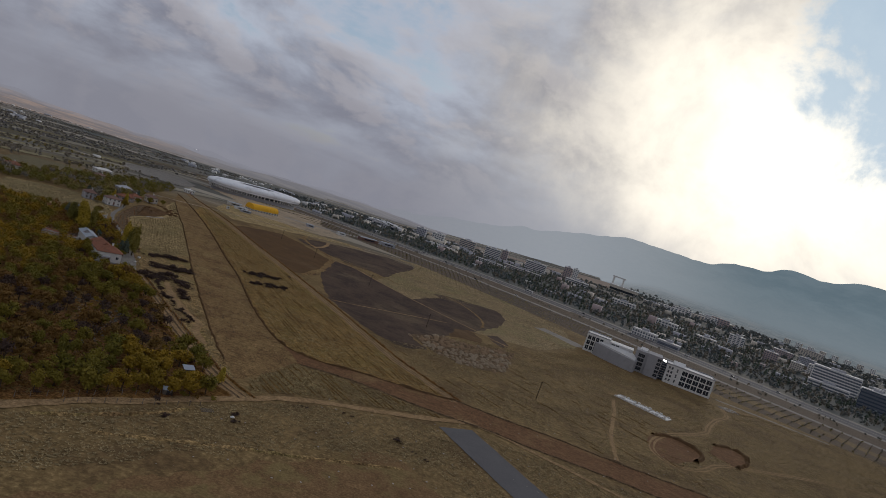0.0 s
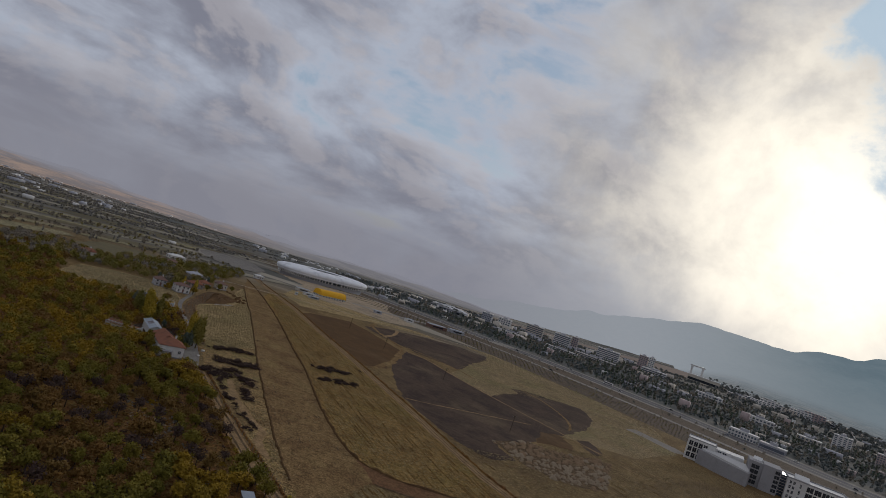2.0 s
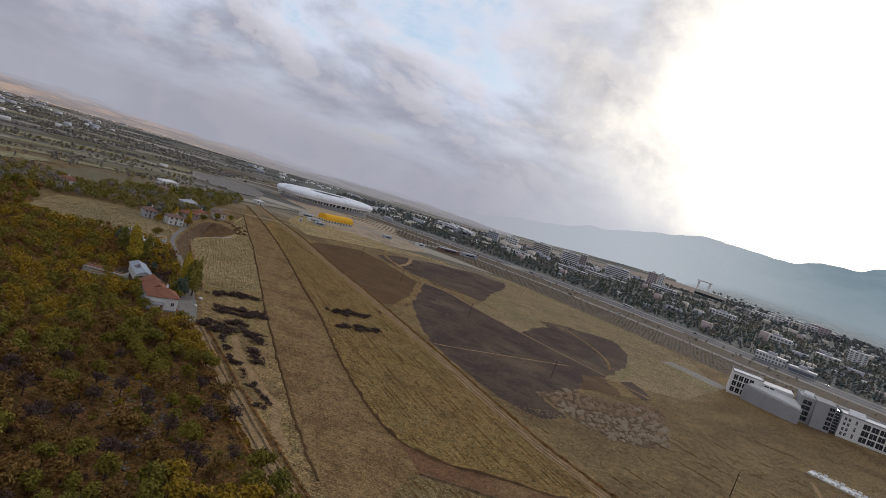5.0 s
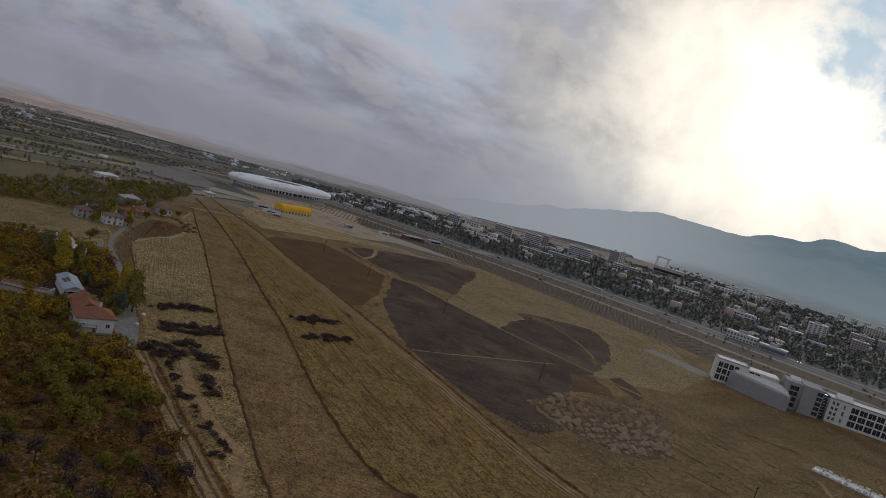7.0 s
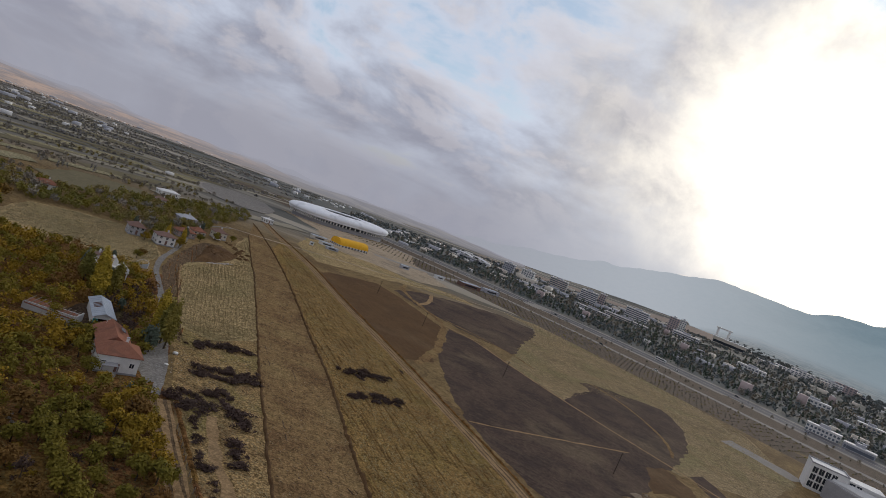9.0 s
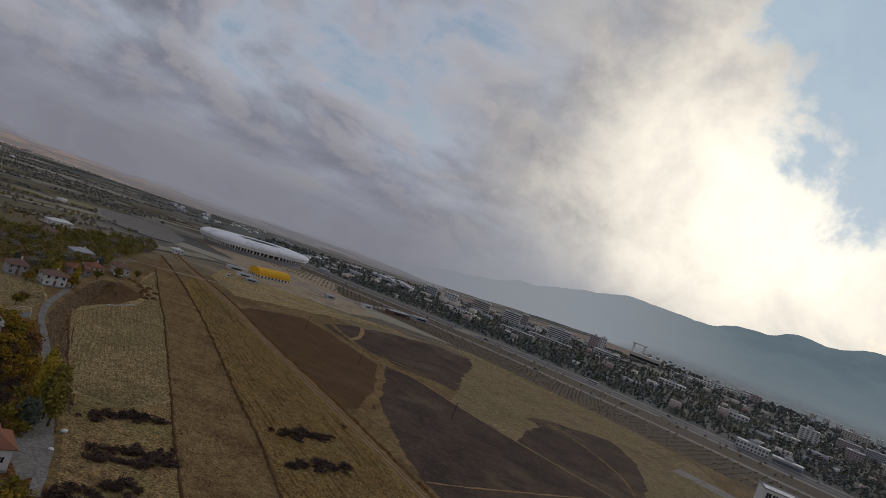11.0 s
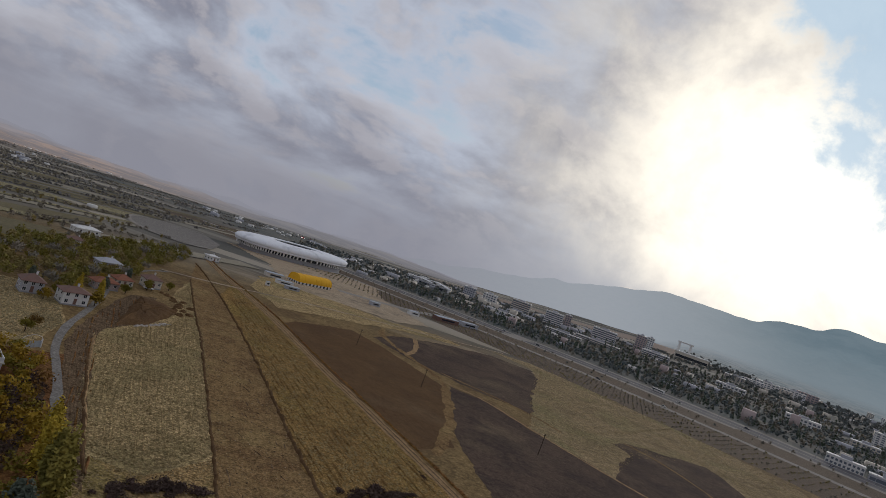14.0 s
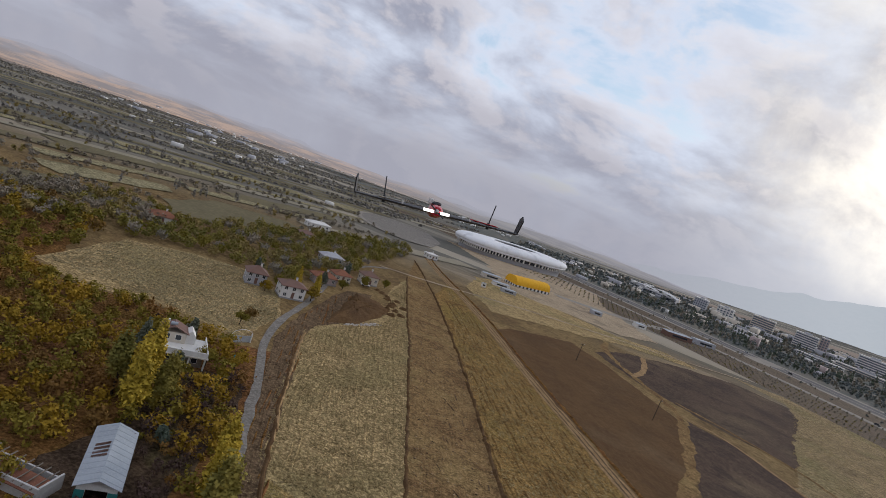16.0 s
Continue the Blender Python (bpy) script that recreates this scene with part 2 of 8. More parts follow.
M = {
    "scrub": material("scrub_grass", ((0.236, 0.150, 0.077), (0.174, 0.110, 0.059), (0.367, 0.240, 0.131)), 0.09, 1.8, 0.95, 0.6, 0.3, stain=(0.116, 0.064, 0.041), stain_scale=0.08, moss=(0.194, 0.148, 0.067), moss_scale=0.05, mottle=0.50),
    "stubble": material("stubble_field", ((0.260, 0.162, 0.058), (0.201, 0.120, 0.043), (0.379, 0.243, 0.089)), 0.10, 1.6, 0.95, 0.9, 0.35, stain=(0.146, 0.082, 0.032), stain_scale=0.07, moss=(0.222, 0.155, 0.050), moss_scale=0.028, streak=(125, 0.6, 7, (0.125, 0.070, 0.026), 0.5), mottle=0.50),
    "pale": material("pale_dry_field", ((0.361, 0.259, 0.124), (0.282, 0.199, 0.093), (0.480, 0.356, 0.184)), 0.09, 1.5, 0.95, 0.8, 0.3, stain=(0.215, 0.151, 0.073), stain_scale=0.07, moss=(0.267, 0.211, 0.098), moss_scale=0.03, streak=(121, 0.55, 6, (0.183, 0.122, 0.059), 0.4), mottle=0.45),
    "strip": material("graded_strip", ((0.225, 0.144, 0.064), (0.176, 0.107, 0.048), (0.297, 0.194, 0.089)), 0.14, 1.7, 0.95, 0.9, 0.3, stain=(0.264, 0.184, 0.080), stain_scale=0.045, moss=(0.151, 0.089, 0.042), moss_scale=0.06, streak=(122, 1.0, 14, (0.253, 0.166, 0.079), 0.3), mottle=0.40),
    "red": material("red_earth", ((0.177, 0.095, 0.048), (0.142, 0.074, 0.038), (0.224, 0.129, 0.067)), 0.10, 1.3, 0.95, 0.6, 0.25, stain=(0.231, 0.148, 0.070), stain_scale=0.06, streak=(172, 0.5, 12, (0.116, 0.061, 0.034), 0.5), mottle=0.30),
    "brown": material("tilled_soil", ((0.126, 0.073, 0.035), (0.098, 0.056, 0.028), (0.156, 0.095, 0.047)), 0.05, 1.6, 0.95, 0.6, 0.25, stain=(0.158, 0.104, 0.058), stain_scale=0.022, moss=(0.100, 0.060, 0.032), moss_scale=0.06, streak=(125, 1.6, 26, (0.092, 0.052, 0.027), 0.25), mottle=0.16),
    "dark": material("burnt_dark_soil", ((0.094, 0.063, 0.047), (0.064, 0.044, 0.035), (0.124, 0.087, 0.062)), 0.035, 0.7, 0.95, 0.6, 0.3, stain=(0.150, 0.110, 0.070), stain_scale=0.020, moss=(0.056, 0.040, 0.034), moss_scale=0.05, streak=(165, 5.0, 30, (0.118, 0.086, 0.060), 0.3), mottle=0.26),
    "olive": material("green_yellow_grass", ((0.267, 0.193, 0.100), (0.209, 0.155, 0.081), (0.359, 0.264, 0.152)), 0.06, 1.3, 0.95, 0.7, 0.3, stain=(0.163, 0.114, 0.066), stain_scale=0.04, moss=(0.223, 0.184, 0.087), moss_scale=0.02, mottle=0.45),
    "meadow": material("dry_meadow", ((0.269, 0.232, 0.130), (0.206, 0.178, 0.101), (0.362, 0.311, 0.186)), 0.06, 0.5, 0.95, 0.5, 0.3, stain=(0.138, 0.120, 0.072), stain_scale=0.05, mottle=0.40),
    "fallow": material("fallow_field", ((0.166, 0.141, 0.083), (0.135, 0.115, 0.070), (0.208, 0.177, 0.104)), 0.03, 0.4, 0.95, 0.4, 0.2),
    "track": material("earth_track", ((0.302, 0.198, 0.101), (0.246, 0.156, 0.077), (0.371, 0.250, 0.133)), 0.15, 1.2, 0.95, 0.4, 0.1, mottle=0.25),
    "litter": material("leaf_litter", ((0.166, 0.086, 0.028), (0.124, 0.062, 0.024), (0.242, 0.128, 0.044)), 0.09, 1.2, 0.95, 0.8, 0.3, stain=(0.185, 0.115, 0.032), stain_scale=0.05, moss=(0.175, 0.082, 0.038), moss_scale=0.03, mottle=0.50),
    "lane": material("worn_lane", ((0.215, 0.196, 0.172), (0.180, 0.163, 0.142), (0.255, 0.234, 0.206)), 0.2, 1.5, 0.9, 0.2, 0.05, mottle=0.20),
    "asphalt": material("asphalt", ((0.128, 0.122, 0.122), (0.112, 0.107, 0.108), (0.150, 0.142, 0.140)), 0.15, 2.0, 0.85, 0.2, 0.03),
    "dusty": material("dusty_soil", ((0.372, 0.289, 0.195), (0.298, 0.227, 0.152), (0.476, 0.383, 0.273)), 0.06, 0.7, 0.95, 0.4, 0.2, stain=(0.199, 0.159, 0.116), stain_scale=0.04, mottle=0.30),
    "churned": material("churned_soil", ((0.150, 0.100, 0.058), (0.115, 0.075, 0.043), (0.205, 0.145, 0.088)), 0.15, 1.8, 0.95, 0.8, 0.3, streak=(125, 0.35, 9, (0.082, 0.052, 0.030), 0.7), mottle=0.40),
    "verge": material("gravel_verge", ((0.285, 0.258, 0.225), (0.240, 0.216, 0.188), (0.330, 0.300, 0.262)), 0.1, 0.7, 0.95, 0.2, 0.1),
    "median": material("median_soil", ((0.131, 0.098, 0.071), (0.106, 0.084, 0.060), (0.169, 0.127, 0.092)), 0.06, 0.7, 0.95, 0.4, 0.2, mottle=0.30),
    "pale_plain": material("pale_far_field", ((0.300, 0.265, 0.195), (0.255, 0.225, 0.165), (0.345, 0.310, 0.235)), 0.02, 0.3, 0.95, 0.2, 0.3),
    "tan": material("tan_plain", ((0.300, 0.235, 0.185), (0.250, 0.198, 0.158), (0.340, 0.270, 0.215)), 0.01, 0.06, 0.95, 0.2, 0.3, stretch=(0.3, 2.0, 1)),
    "stone": material("pale_rubble", ((0.420, 0.380, 0.330), (0.330, 0.290, 0.245), (0.520, 0.480, 0.430)), 0.6, 5.0, 0.9, 0.6, 0.1, island=0.5),
    "clod": material("earth_clods", ((0.272, 0.201, 0.129), (0.212, 0.153, 0.099), (0.374, 0.292, 0.201)), 0.6, 4.0, 0.95, 0.6, 0.1, island=0.7),
    "concrete": material("raw_concrete", ((0.330, 0.320, 0.318), (0.300, 0.292, 0.292), (0.365, 0.355, 0.350)), 0.12, 2.2, 0.85, 0.12, 0.03, stain=(0.270, 0.262, 0.258), stain_scale=0.15),
    "pale_concrete": material("pale_concrete", ((0.520, 0.505, 0.480), (0.470, 0.455, 0.430), (0.580, 0.565, 0.540)), 0.2, 2.2, 0.85, 0.12, 0.03),
    "white": plain("white_render", (0.68, 0.66, 0.62), 0.8),
    "cream": plain("cream_render", (0.58, 0.52, 0.43), 0.8),
    "pink": plain("pink_render", (0.42, 0.335, 0.31), 0.8),
    "grey": plain("grey_render", (0.40, 0.40, 0.42), 0.8),
    "roof_white": material("white_membrane", ((0.82, 0.82, 0.82), (0.77, 0.77, 0.78), (0.86, 0.86, 0.86)), 0.06, 1.5, 0.55, 0.05, 0.02, stain=(0.60, 0.60, 0.61), stain_scale=0.08),
    "tile": material("red_roof_tile", ((0.270, 0.118, 0.074), (0.215, 0.096, 0.062), (0.330, 0.155, 0.100)), 0.6, 6.0, 0.85, 0.3, 0.04, stain=(0.165, 0.088, 0.062), stain_scale=0.35, rows=(0, 6.0, (0.18, 0.080, 0.052), 0.3)),
    "sheet": material("galvanised_sheet", ((0.37, 0.40, 0.43), (0.32, 0.35, 0.38), (0.43, 0.455, 0.48)), 0.3, 3.0, 0.45, 0.1, 0.02, metal=0.3, rows=(0, 3.0, (0.38, 0.42, 0.46), 0.5)),
    "rust": plain("rusty_sheet", (0.18, 0.10, 0.075), 0.8),
    "yellow": material("yellow_tarpaulin", ((0.78, 0.42, 0.035), (0.72, 0.37, 0.03), (0.83, 0.48, 0.06)), 0.2, 1.2, 0.5, 0.08, 0.05),
    "glass": plain("dark_glass", (0.030, 0.036, 0.045), 0.15, 0.0, 0.6),
    "blue_glass": plain("blue_glass", (0.055, 0.075, 0.105), 0.2, 0.0, 0.6),
    "teal": plain("teal_paint", (0.03, 0.20, 0.19), 0.6),
    "gate": plain("pale_teal_paint", (0.24, 0.36, 0.37), 0.6),
    "dark_trim": plain("dark_trim", (0.05, 0.05, 0.055), 0.7),
    "trunk": material("bark", ((0.075, 0.056, 0.042), (0.055, 0.042, 0.032), (0.120, 0.095, 0.075)), 1.5, 9.0, 0.95, 0.6, 0.04),
    "wood": material("weathered_wood", ((0.210, 0.175, 0.140), (0.150, 0.122, 0.098), (0.280, 0.240, 0.200)), 1.0, 9.0, 0.9, 0.3, 0.02),
    "leaf_green": leaf_material("olive_leaves", (0.095, 0.088, 0.015), (0.180, 0.155, 0.026), (0.226, 0.164, 0.024)),
    "leaf_gold": leaf_material("golden_leaves", (0.144, 0.100, 0.014), (0.287, 0.191, 0.022), (0.331, 0.198, 0.020)),
    "leaf_poplar": leaf_material("poplar_leaves", (0.180, 0.140, 0.022), (0.460, 0.340, 0.045), (0.540, 0.370, 0.040)),
    "leaf_garden": leaf_material("garden_leaves", (0.075, 0.081, 0.022), (0.187, 0.179, 0.048), (0.299, 0.230, 0.048)),
    "leaf_rust": leaf_material("rusty_leaves", (0.122, 0.076, 0.022), (0.198, 0.120, 0.033), (0.215, 0.106, 0.031)),
    # Lightened as painted haze for the campus belt; garden trees share it.
    "leaf_dark": leaf_material("dark_needles", (0.061, 0.084, 0.063), (0.116, 0.142, 0.102), (0.144, 0.142, 0.096)),
    # The two far leaf materials have grey distance haze mixed into their base colours.
    "leaf_far": leaf_material("far_woods_haze_tint", (0.101, 0.127, 0.130), (0.163, 0.187, 0.181), (0.215, 0.195, 0.157)),
    "leaf_far_warm": leaf_material("far_brown_woods_haze_tint", (0.144, 0.139, 0.116), (0.225, 0.206, 0.161), (0.277, 0.222, 0.152)),
    "leaf_brush": leaf_material("brush", (0.144, 0.135, 0.105), (0.237, 0.217, 0.164), (0.297, 0.241, 0.182)),
    "leaf_wood": leaf_material("village_wood", (0.133, 0.121, 0.044), (0.249, 0.209, 0.073), (0.315, 0.222, 0.081)),
    "twig": leaf_material("bare_twigs", (0.050, 0.033, 0.027), (0.098, 0.066, 0.050), (0.086, 0.052, 0.042)),
    # Far hedge leaves, paled and greyed by haze painted into the colour.
    "leaf_haze": leaf_material("haze_tinted_hedges", (0.162, 0.156, 0.151), (0.218, 0.209, 0.194), (0.258, 0.228, 0.198)),
    "ridge": material("furrow_ridges", ((0.193, 0.116, 0.043), (0.133, 0.075, 0.030), (0.325, 0.206, 0.079)), 0.25, 2.0, 0.95, 0.8, 0.2, mottle=0.30),
    "heap_brown": material("brown_heaps", ((0.270, 0.183, 0.109), (0.206, 0.137, 0.083), (0.365, 0.260, 0.164)), 0.35, 3.0, 0.95, 0.9, 0.25, stain=(0.167, 0.106, 0.063), stain_scale=0.09),
    "bare": material("bare_scrub", ((0.202, 0.122, 0.059), (0.160, 0.094, 0.046), (0.269, 0.170, 0.084)), 0.08, 1.6, 0.95, 0.6, 0.3, stain=(0.144, 0.082, 0.041), stain_scale=0.05, moss=(0.213, 0.158, 0.068), moss_scale=0.07, mottle=0.22),
    "rough": material("rough_grass", ((0.295, 0.194, 0.084), (0.202, 0.128, 0.057), (0.416, 0.285, 0.128)), 0.09, 1.5, 0.95, 0.8, 0.3, stain=(0.155, 0.092, 0.044), stain_scale=0.07, moss=(0.230, 0.178, 0.067), moss_scale=0.045, mottle=0.50),
    "garden": material("dark_garden_soil", ((0.078, 0.052, 0.034), (0.056, 0.038, 0.026), (0.108, 0.074, 0.046)), 0.12, 1.4, 0.95, 0.7, 0.3, stain=(0.100, 0.084, 0.036), stain_scale=0.09, mottle=0.45),
    "heap": material("tipped_heaps", ((0.313, 0.246, 0.166), (0.240, 0.177, 0.113), (0.413, 0.335, 0.238)), 0.35, 3.0, 0.95, 0.9, 0.25, stain=(0.204, 0.133, 0.079), stain_scale=0.09),
    "town_glass": plain("dull_glass", (0.110, 0.125, 0.150), 0.3, 0.0, 0.5),
    "twig_grey": leaf_material("grey_twigs", (0.150, 0.140, 0.124), (0.270, 0.250, 0.220), (0.220, 0.198, 0.160)),
}

# ---------------------------------------------------------------- builders


def mesh_of(name, verts, faces, mat=None, smooth=False):
    me = bpy.data.meshes.new(name)
    me.from_pydata(verts, [], faces)
    if mat:
        me.materials.append(mat)
    if smooth:
        me.polygons.foreach_set("use_smooth", [True] * len(me.polygons))
    me.update()
    return me


def part(name, bm, mat, parent=None, label="", at=None):
    """Links a bmesh as one mesh object, under a thing or a part."""
    me = bpy.data.meshes.new(name)
    bm.normal_update()
    bm.to_mesh(me)
    bm.free()
    me.materials.append(mat)
    ob = new(name, me)
    if at is not None:
        ob.matrix_basis = at
    if parent is not None:
        ob.parent = parent
    if label:
        ob["label"] = label
    return ob


def box(bm, x0, x1, y0, y1, z0, z1, bevel=0.0):
    v = [bm.verts.new((x, y, z)) for z in (z0, z1) for y in (y0, y1) for x in (x0, x1)]
    fs = [bm.faces.new([v[i] for i in q]) for q in ((0, 2, 3, 1), (4, 5, 7, 6), (0, 1, 5, 4), (2, 6, 7, 3), (0, 4, 6, 2), (1, 3, 7, 5))]
    if bevel:
        edges = list({e for f in fs for e in f.edges})
        bmesh.ops.bevel(bm, geom=edges, offset=bevel, segments=1, affect="EDGES")
    return bm


def boxes(*rows, bevel=0.0):
    bm = bmesh.new()
    for row in rows:
        box(bm, *row, bevel=bevel)
    return bm


def rod(bm, a, b, r0, r1=None, sides=6):
    """A tapered round bar from a to b."""
    a, b = Vector(a), Vector(b)
    r1 = r0 if r1 is None else r1
    q = (b - a).to_track_quat("Z", "Y")
    rings = []
    for p, r in ((a, r0), (b, r1)):
        rings.append([bm.verts.new(p + q @ Vector((r * math.cos(k * math.tau / sides), r * math.sin(k * math.tau / sides), 0))) for k in range(sides)])
    for k in range(sides):
        bm.faces.new((rings[0][k], rings[0][(k + 1) % sides], rings[1][(k + 1) % sides], rings[1][k]))
    bm.faces.new(rings[0][::-1])
    bm.faces.new(rings[1])
    return bm


def prism(bm, outline, z0, z1):
    """An upright solid over an outline, counter-clockwise; z1 may be a list, one height a corner."""
    tops = z1 if isinstance(z1, (list, tuple)) else [z1] * len(outline)
    low = [bm.verts.new((x, y, z0)) for x, y in outline]
    high = [bm.verts.new((x, y, z)) for (x, y), z in zip(outline, tops)]
    n = len(outline)
    for k in range(n):
        bm.faces.new((low[k], low[(k + 1) % n], high[(k + 1) % n], high[k]))
    bm.faces.new(high)
    bm.faces.new(low[::-1])
    return bm


def land(x, y):
    """The height of the ground: a flat terrace from which the far plain falls away, with faint swells."""
    r = math.hypot(x + 50, y - 100)
    az = math.degrees(math.atan2(x + 50, y - 100))
    c = 0.030 + 0.013 * min(1, max(0, -az / 30)) - 0.020 * min(1, max(0, az / 18))
    s = max(0.0, r - 450.0)
    z = -c * s * s / (s + 120.0)
    if r > 900:
        far = min(1, (r - 900) / 1500)
        z += far * 9 * (noise.noise((x * 0.0016, y * 0.0016, 3)) + 0.5 * noise.noise((x * 0.005, y * 0.005, 7)))
        # a line of low hills on the far side of the western plain
        west = min(1, max(0, (-az - 22) / 25))
        rise = min(1, max(0, (r - 3300) / 1300))
        z += west * rise * (55 + 26 * noise.noise((x * 0.0018, y * 0.0018, 1)))

    return z


def wiggle(points, step, amount, closed=False, scale=0.25):
    """A finer, uneven line through points."""
    pts = [Vector((*p, 0)) for p in points]
    if closed:
        pts.append(pts[0])
    out = []
    for a, b in zip(pts, pts[1:]):
        n = max(1, int((b - a).length / step))
        for k in range(n):
            p = a.lerp(b, k / n)
            d = Vector((noise.noise((p.x * scale, p.y * scale, 1.7)), noise.noise((p.x * scale, p.y * scale, 9.2)), 0))
            d += 0.5 * Vector((noise.noise((p.x * scale * 4, p.y * scale * 4, 4.7)), noise.noise((p.x * scale * 4, p.y * scale * 4, 6.2)), 0))
            out.append(p + d * amount)
    if not closed:
        out.append(pts[-1])
    return out


def smooth_line(points, times=2):
    """Rounds a bent line off (corner cutting)."""
    pts = [Vector((*p, 0)) for p in points]
    for _ in range(times):
        cut = [pts[0]]
        for a, b in zip(pts, pts[1:]):
            cut += [a.lerp(b, 0.25), a.lerp(b, 0.75)]
        pts = cut + [pts[-1]]
    return [(p.x, p.y) for p in pts]


LIFTS = set()


def patch(name, outline, mat, lift, label, step=3.0, amount=1.6, category="ground"):
    """A piece of ground of another cover, with an uneven rim; no two lie in one plane."""
    while round(lift, 3) in LIFTS:
        lift += 0.004
    LIFTS.add(round(lift, 3))
    rim = wiggle(outline, step * 0.6, amount, True, 0.11)
    away = [math.hypot(p.x + 50, p.y - 100) for p in rim]
    flat = [p.xy for p in rim]
    n = len(flat)
    if max(away) > 430:
        # inner points, so that the cover follows the fall of the land
        gap = 20 if min(away) < 900 else 110
        ring = [(p.x, p.y) for p in flat]
        x = min(p.x for p in flat) + gap * 0.5
        while x < max(p.x for p in flat):
            y = min(p.y for p in flat) + gap * 0.5
            while y < max(p.y for p in flat):
                if inside(x, y, ring):
                    flat.append(Vector((x, y)))
                y += gap
            x += gap
    points, _, tris, *_ = geometry.delaunay_2d_cdt(flat, [(k, (k + 1) % n) for k in range(n)], [], 1, 1e-4)
    bm = bmesh.new()
    vs = [bm.verts.new((p.x, p.y, land(p.x, p.y) + lift)) for p in points]
    for f in tris:
        bm.faces.new([vs[k] for k in f])
    bm.normal_update()
    for f in bm.faces:
        if f.normal.z < 0:
            f.normal_flip()
    ob = part(name, bm, mat)
    return tagged(ob, label, category, kind="structure")


def ribbon(name, line, width, mat, lift, label, amount=0.4, step=3.0, category="track", kind="structure", offset=0.0, parent=None):
    """A strip of even-ish width along a line."""
    pts = wiggle(smooth_line(line), step, 0.15)
    bm = bmesh.new()
    rows = []
    for i, p in enumerate(pts):
        d = (pts[min(i + 1, len(pts) - 1)] - pts[max(i - 1, 0)]).normalized()
        side = Vector((-d.y, d.x, 0))
        c = p + side * offset
        row = []
        for s in (-0.5, 0.5):
            w = width * s + amount * noise.noise((c.x * 0.3, c.y * 0.3, s * 9))
            q = c + side * w
            row.append(bm.verts.new((q.x, q.y, land(q.x, q.y) + lift)))
        rows.append(row)
    for a, b in zip(rows, rows[1:]):
        bm.faces.new((a[0], b[0], b[1], a[1]))
    bm.normal_update()
    for f in bm.faces:
        if f.normal.z < 0:
            f.normal_flip()
    ob = part(name, bm, mat, parent)
    return ob if parent else tagged(ob, label, category, kind=kind)


def inside(x, y, poly):
    hit = False
    for (x0, y0), (x1, y1) in zip(poly, poly[1:] + poly[:1]):
        if (y0 > y) != (y1 > y) and x < (x1 - x0) * (y - y0) / (y1 - y0) + x0:
            hit = not hit
    return hit


def scatter(poly, count, gap, seed, avoid=()):
    """Random places in an outline, at least gap apart, clear of the circles in avoid."""
    rnd = random.Random(seed)
    xs, ys = [p[0] for p in poly], [p[1] for p in poly]
    grid, out = {}, []
    for _ in range(count * 12):
        if len(out) >= count:
            break
        x, y = rnd.uniform(min(xs), max(xs)), rnd.uniform(min(ys), max(ys))
        if not inside(x, y, poly) or any((x - a) ** 2 + (y - b) ** 2 < r * r for a, b, r in avoid):
            continue
        i, j = int(x // gap), int(y // gap)
        if any((x - u) ** 2 + (y - v) ** 2 < gap * gap for a in (-1, 0, 1) for b in (-1, 0, 1) for u, v in grid.get((i + a, j + b), ())):
            continue
        grid.setdefault((i, j), []).append((x, y))
        out.append((x, y))
    return out


# ---------------------------------------------------------------- the ground


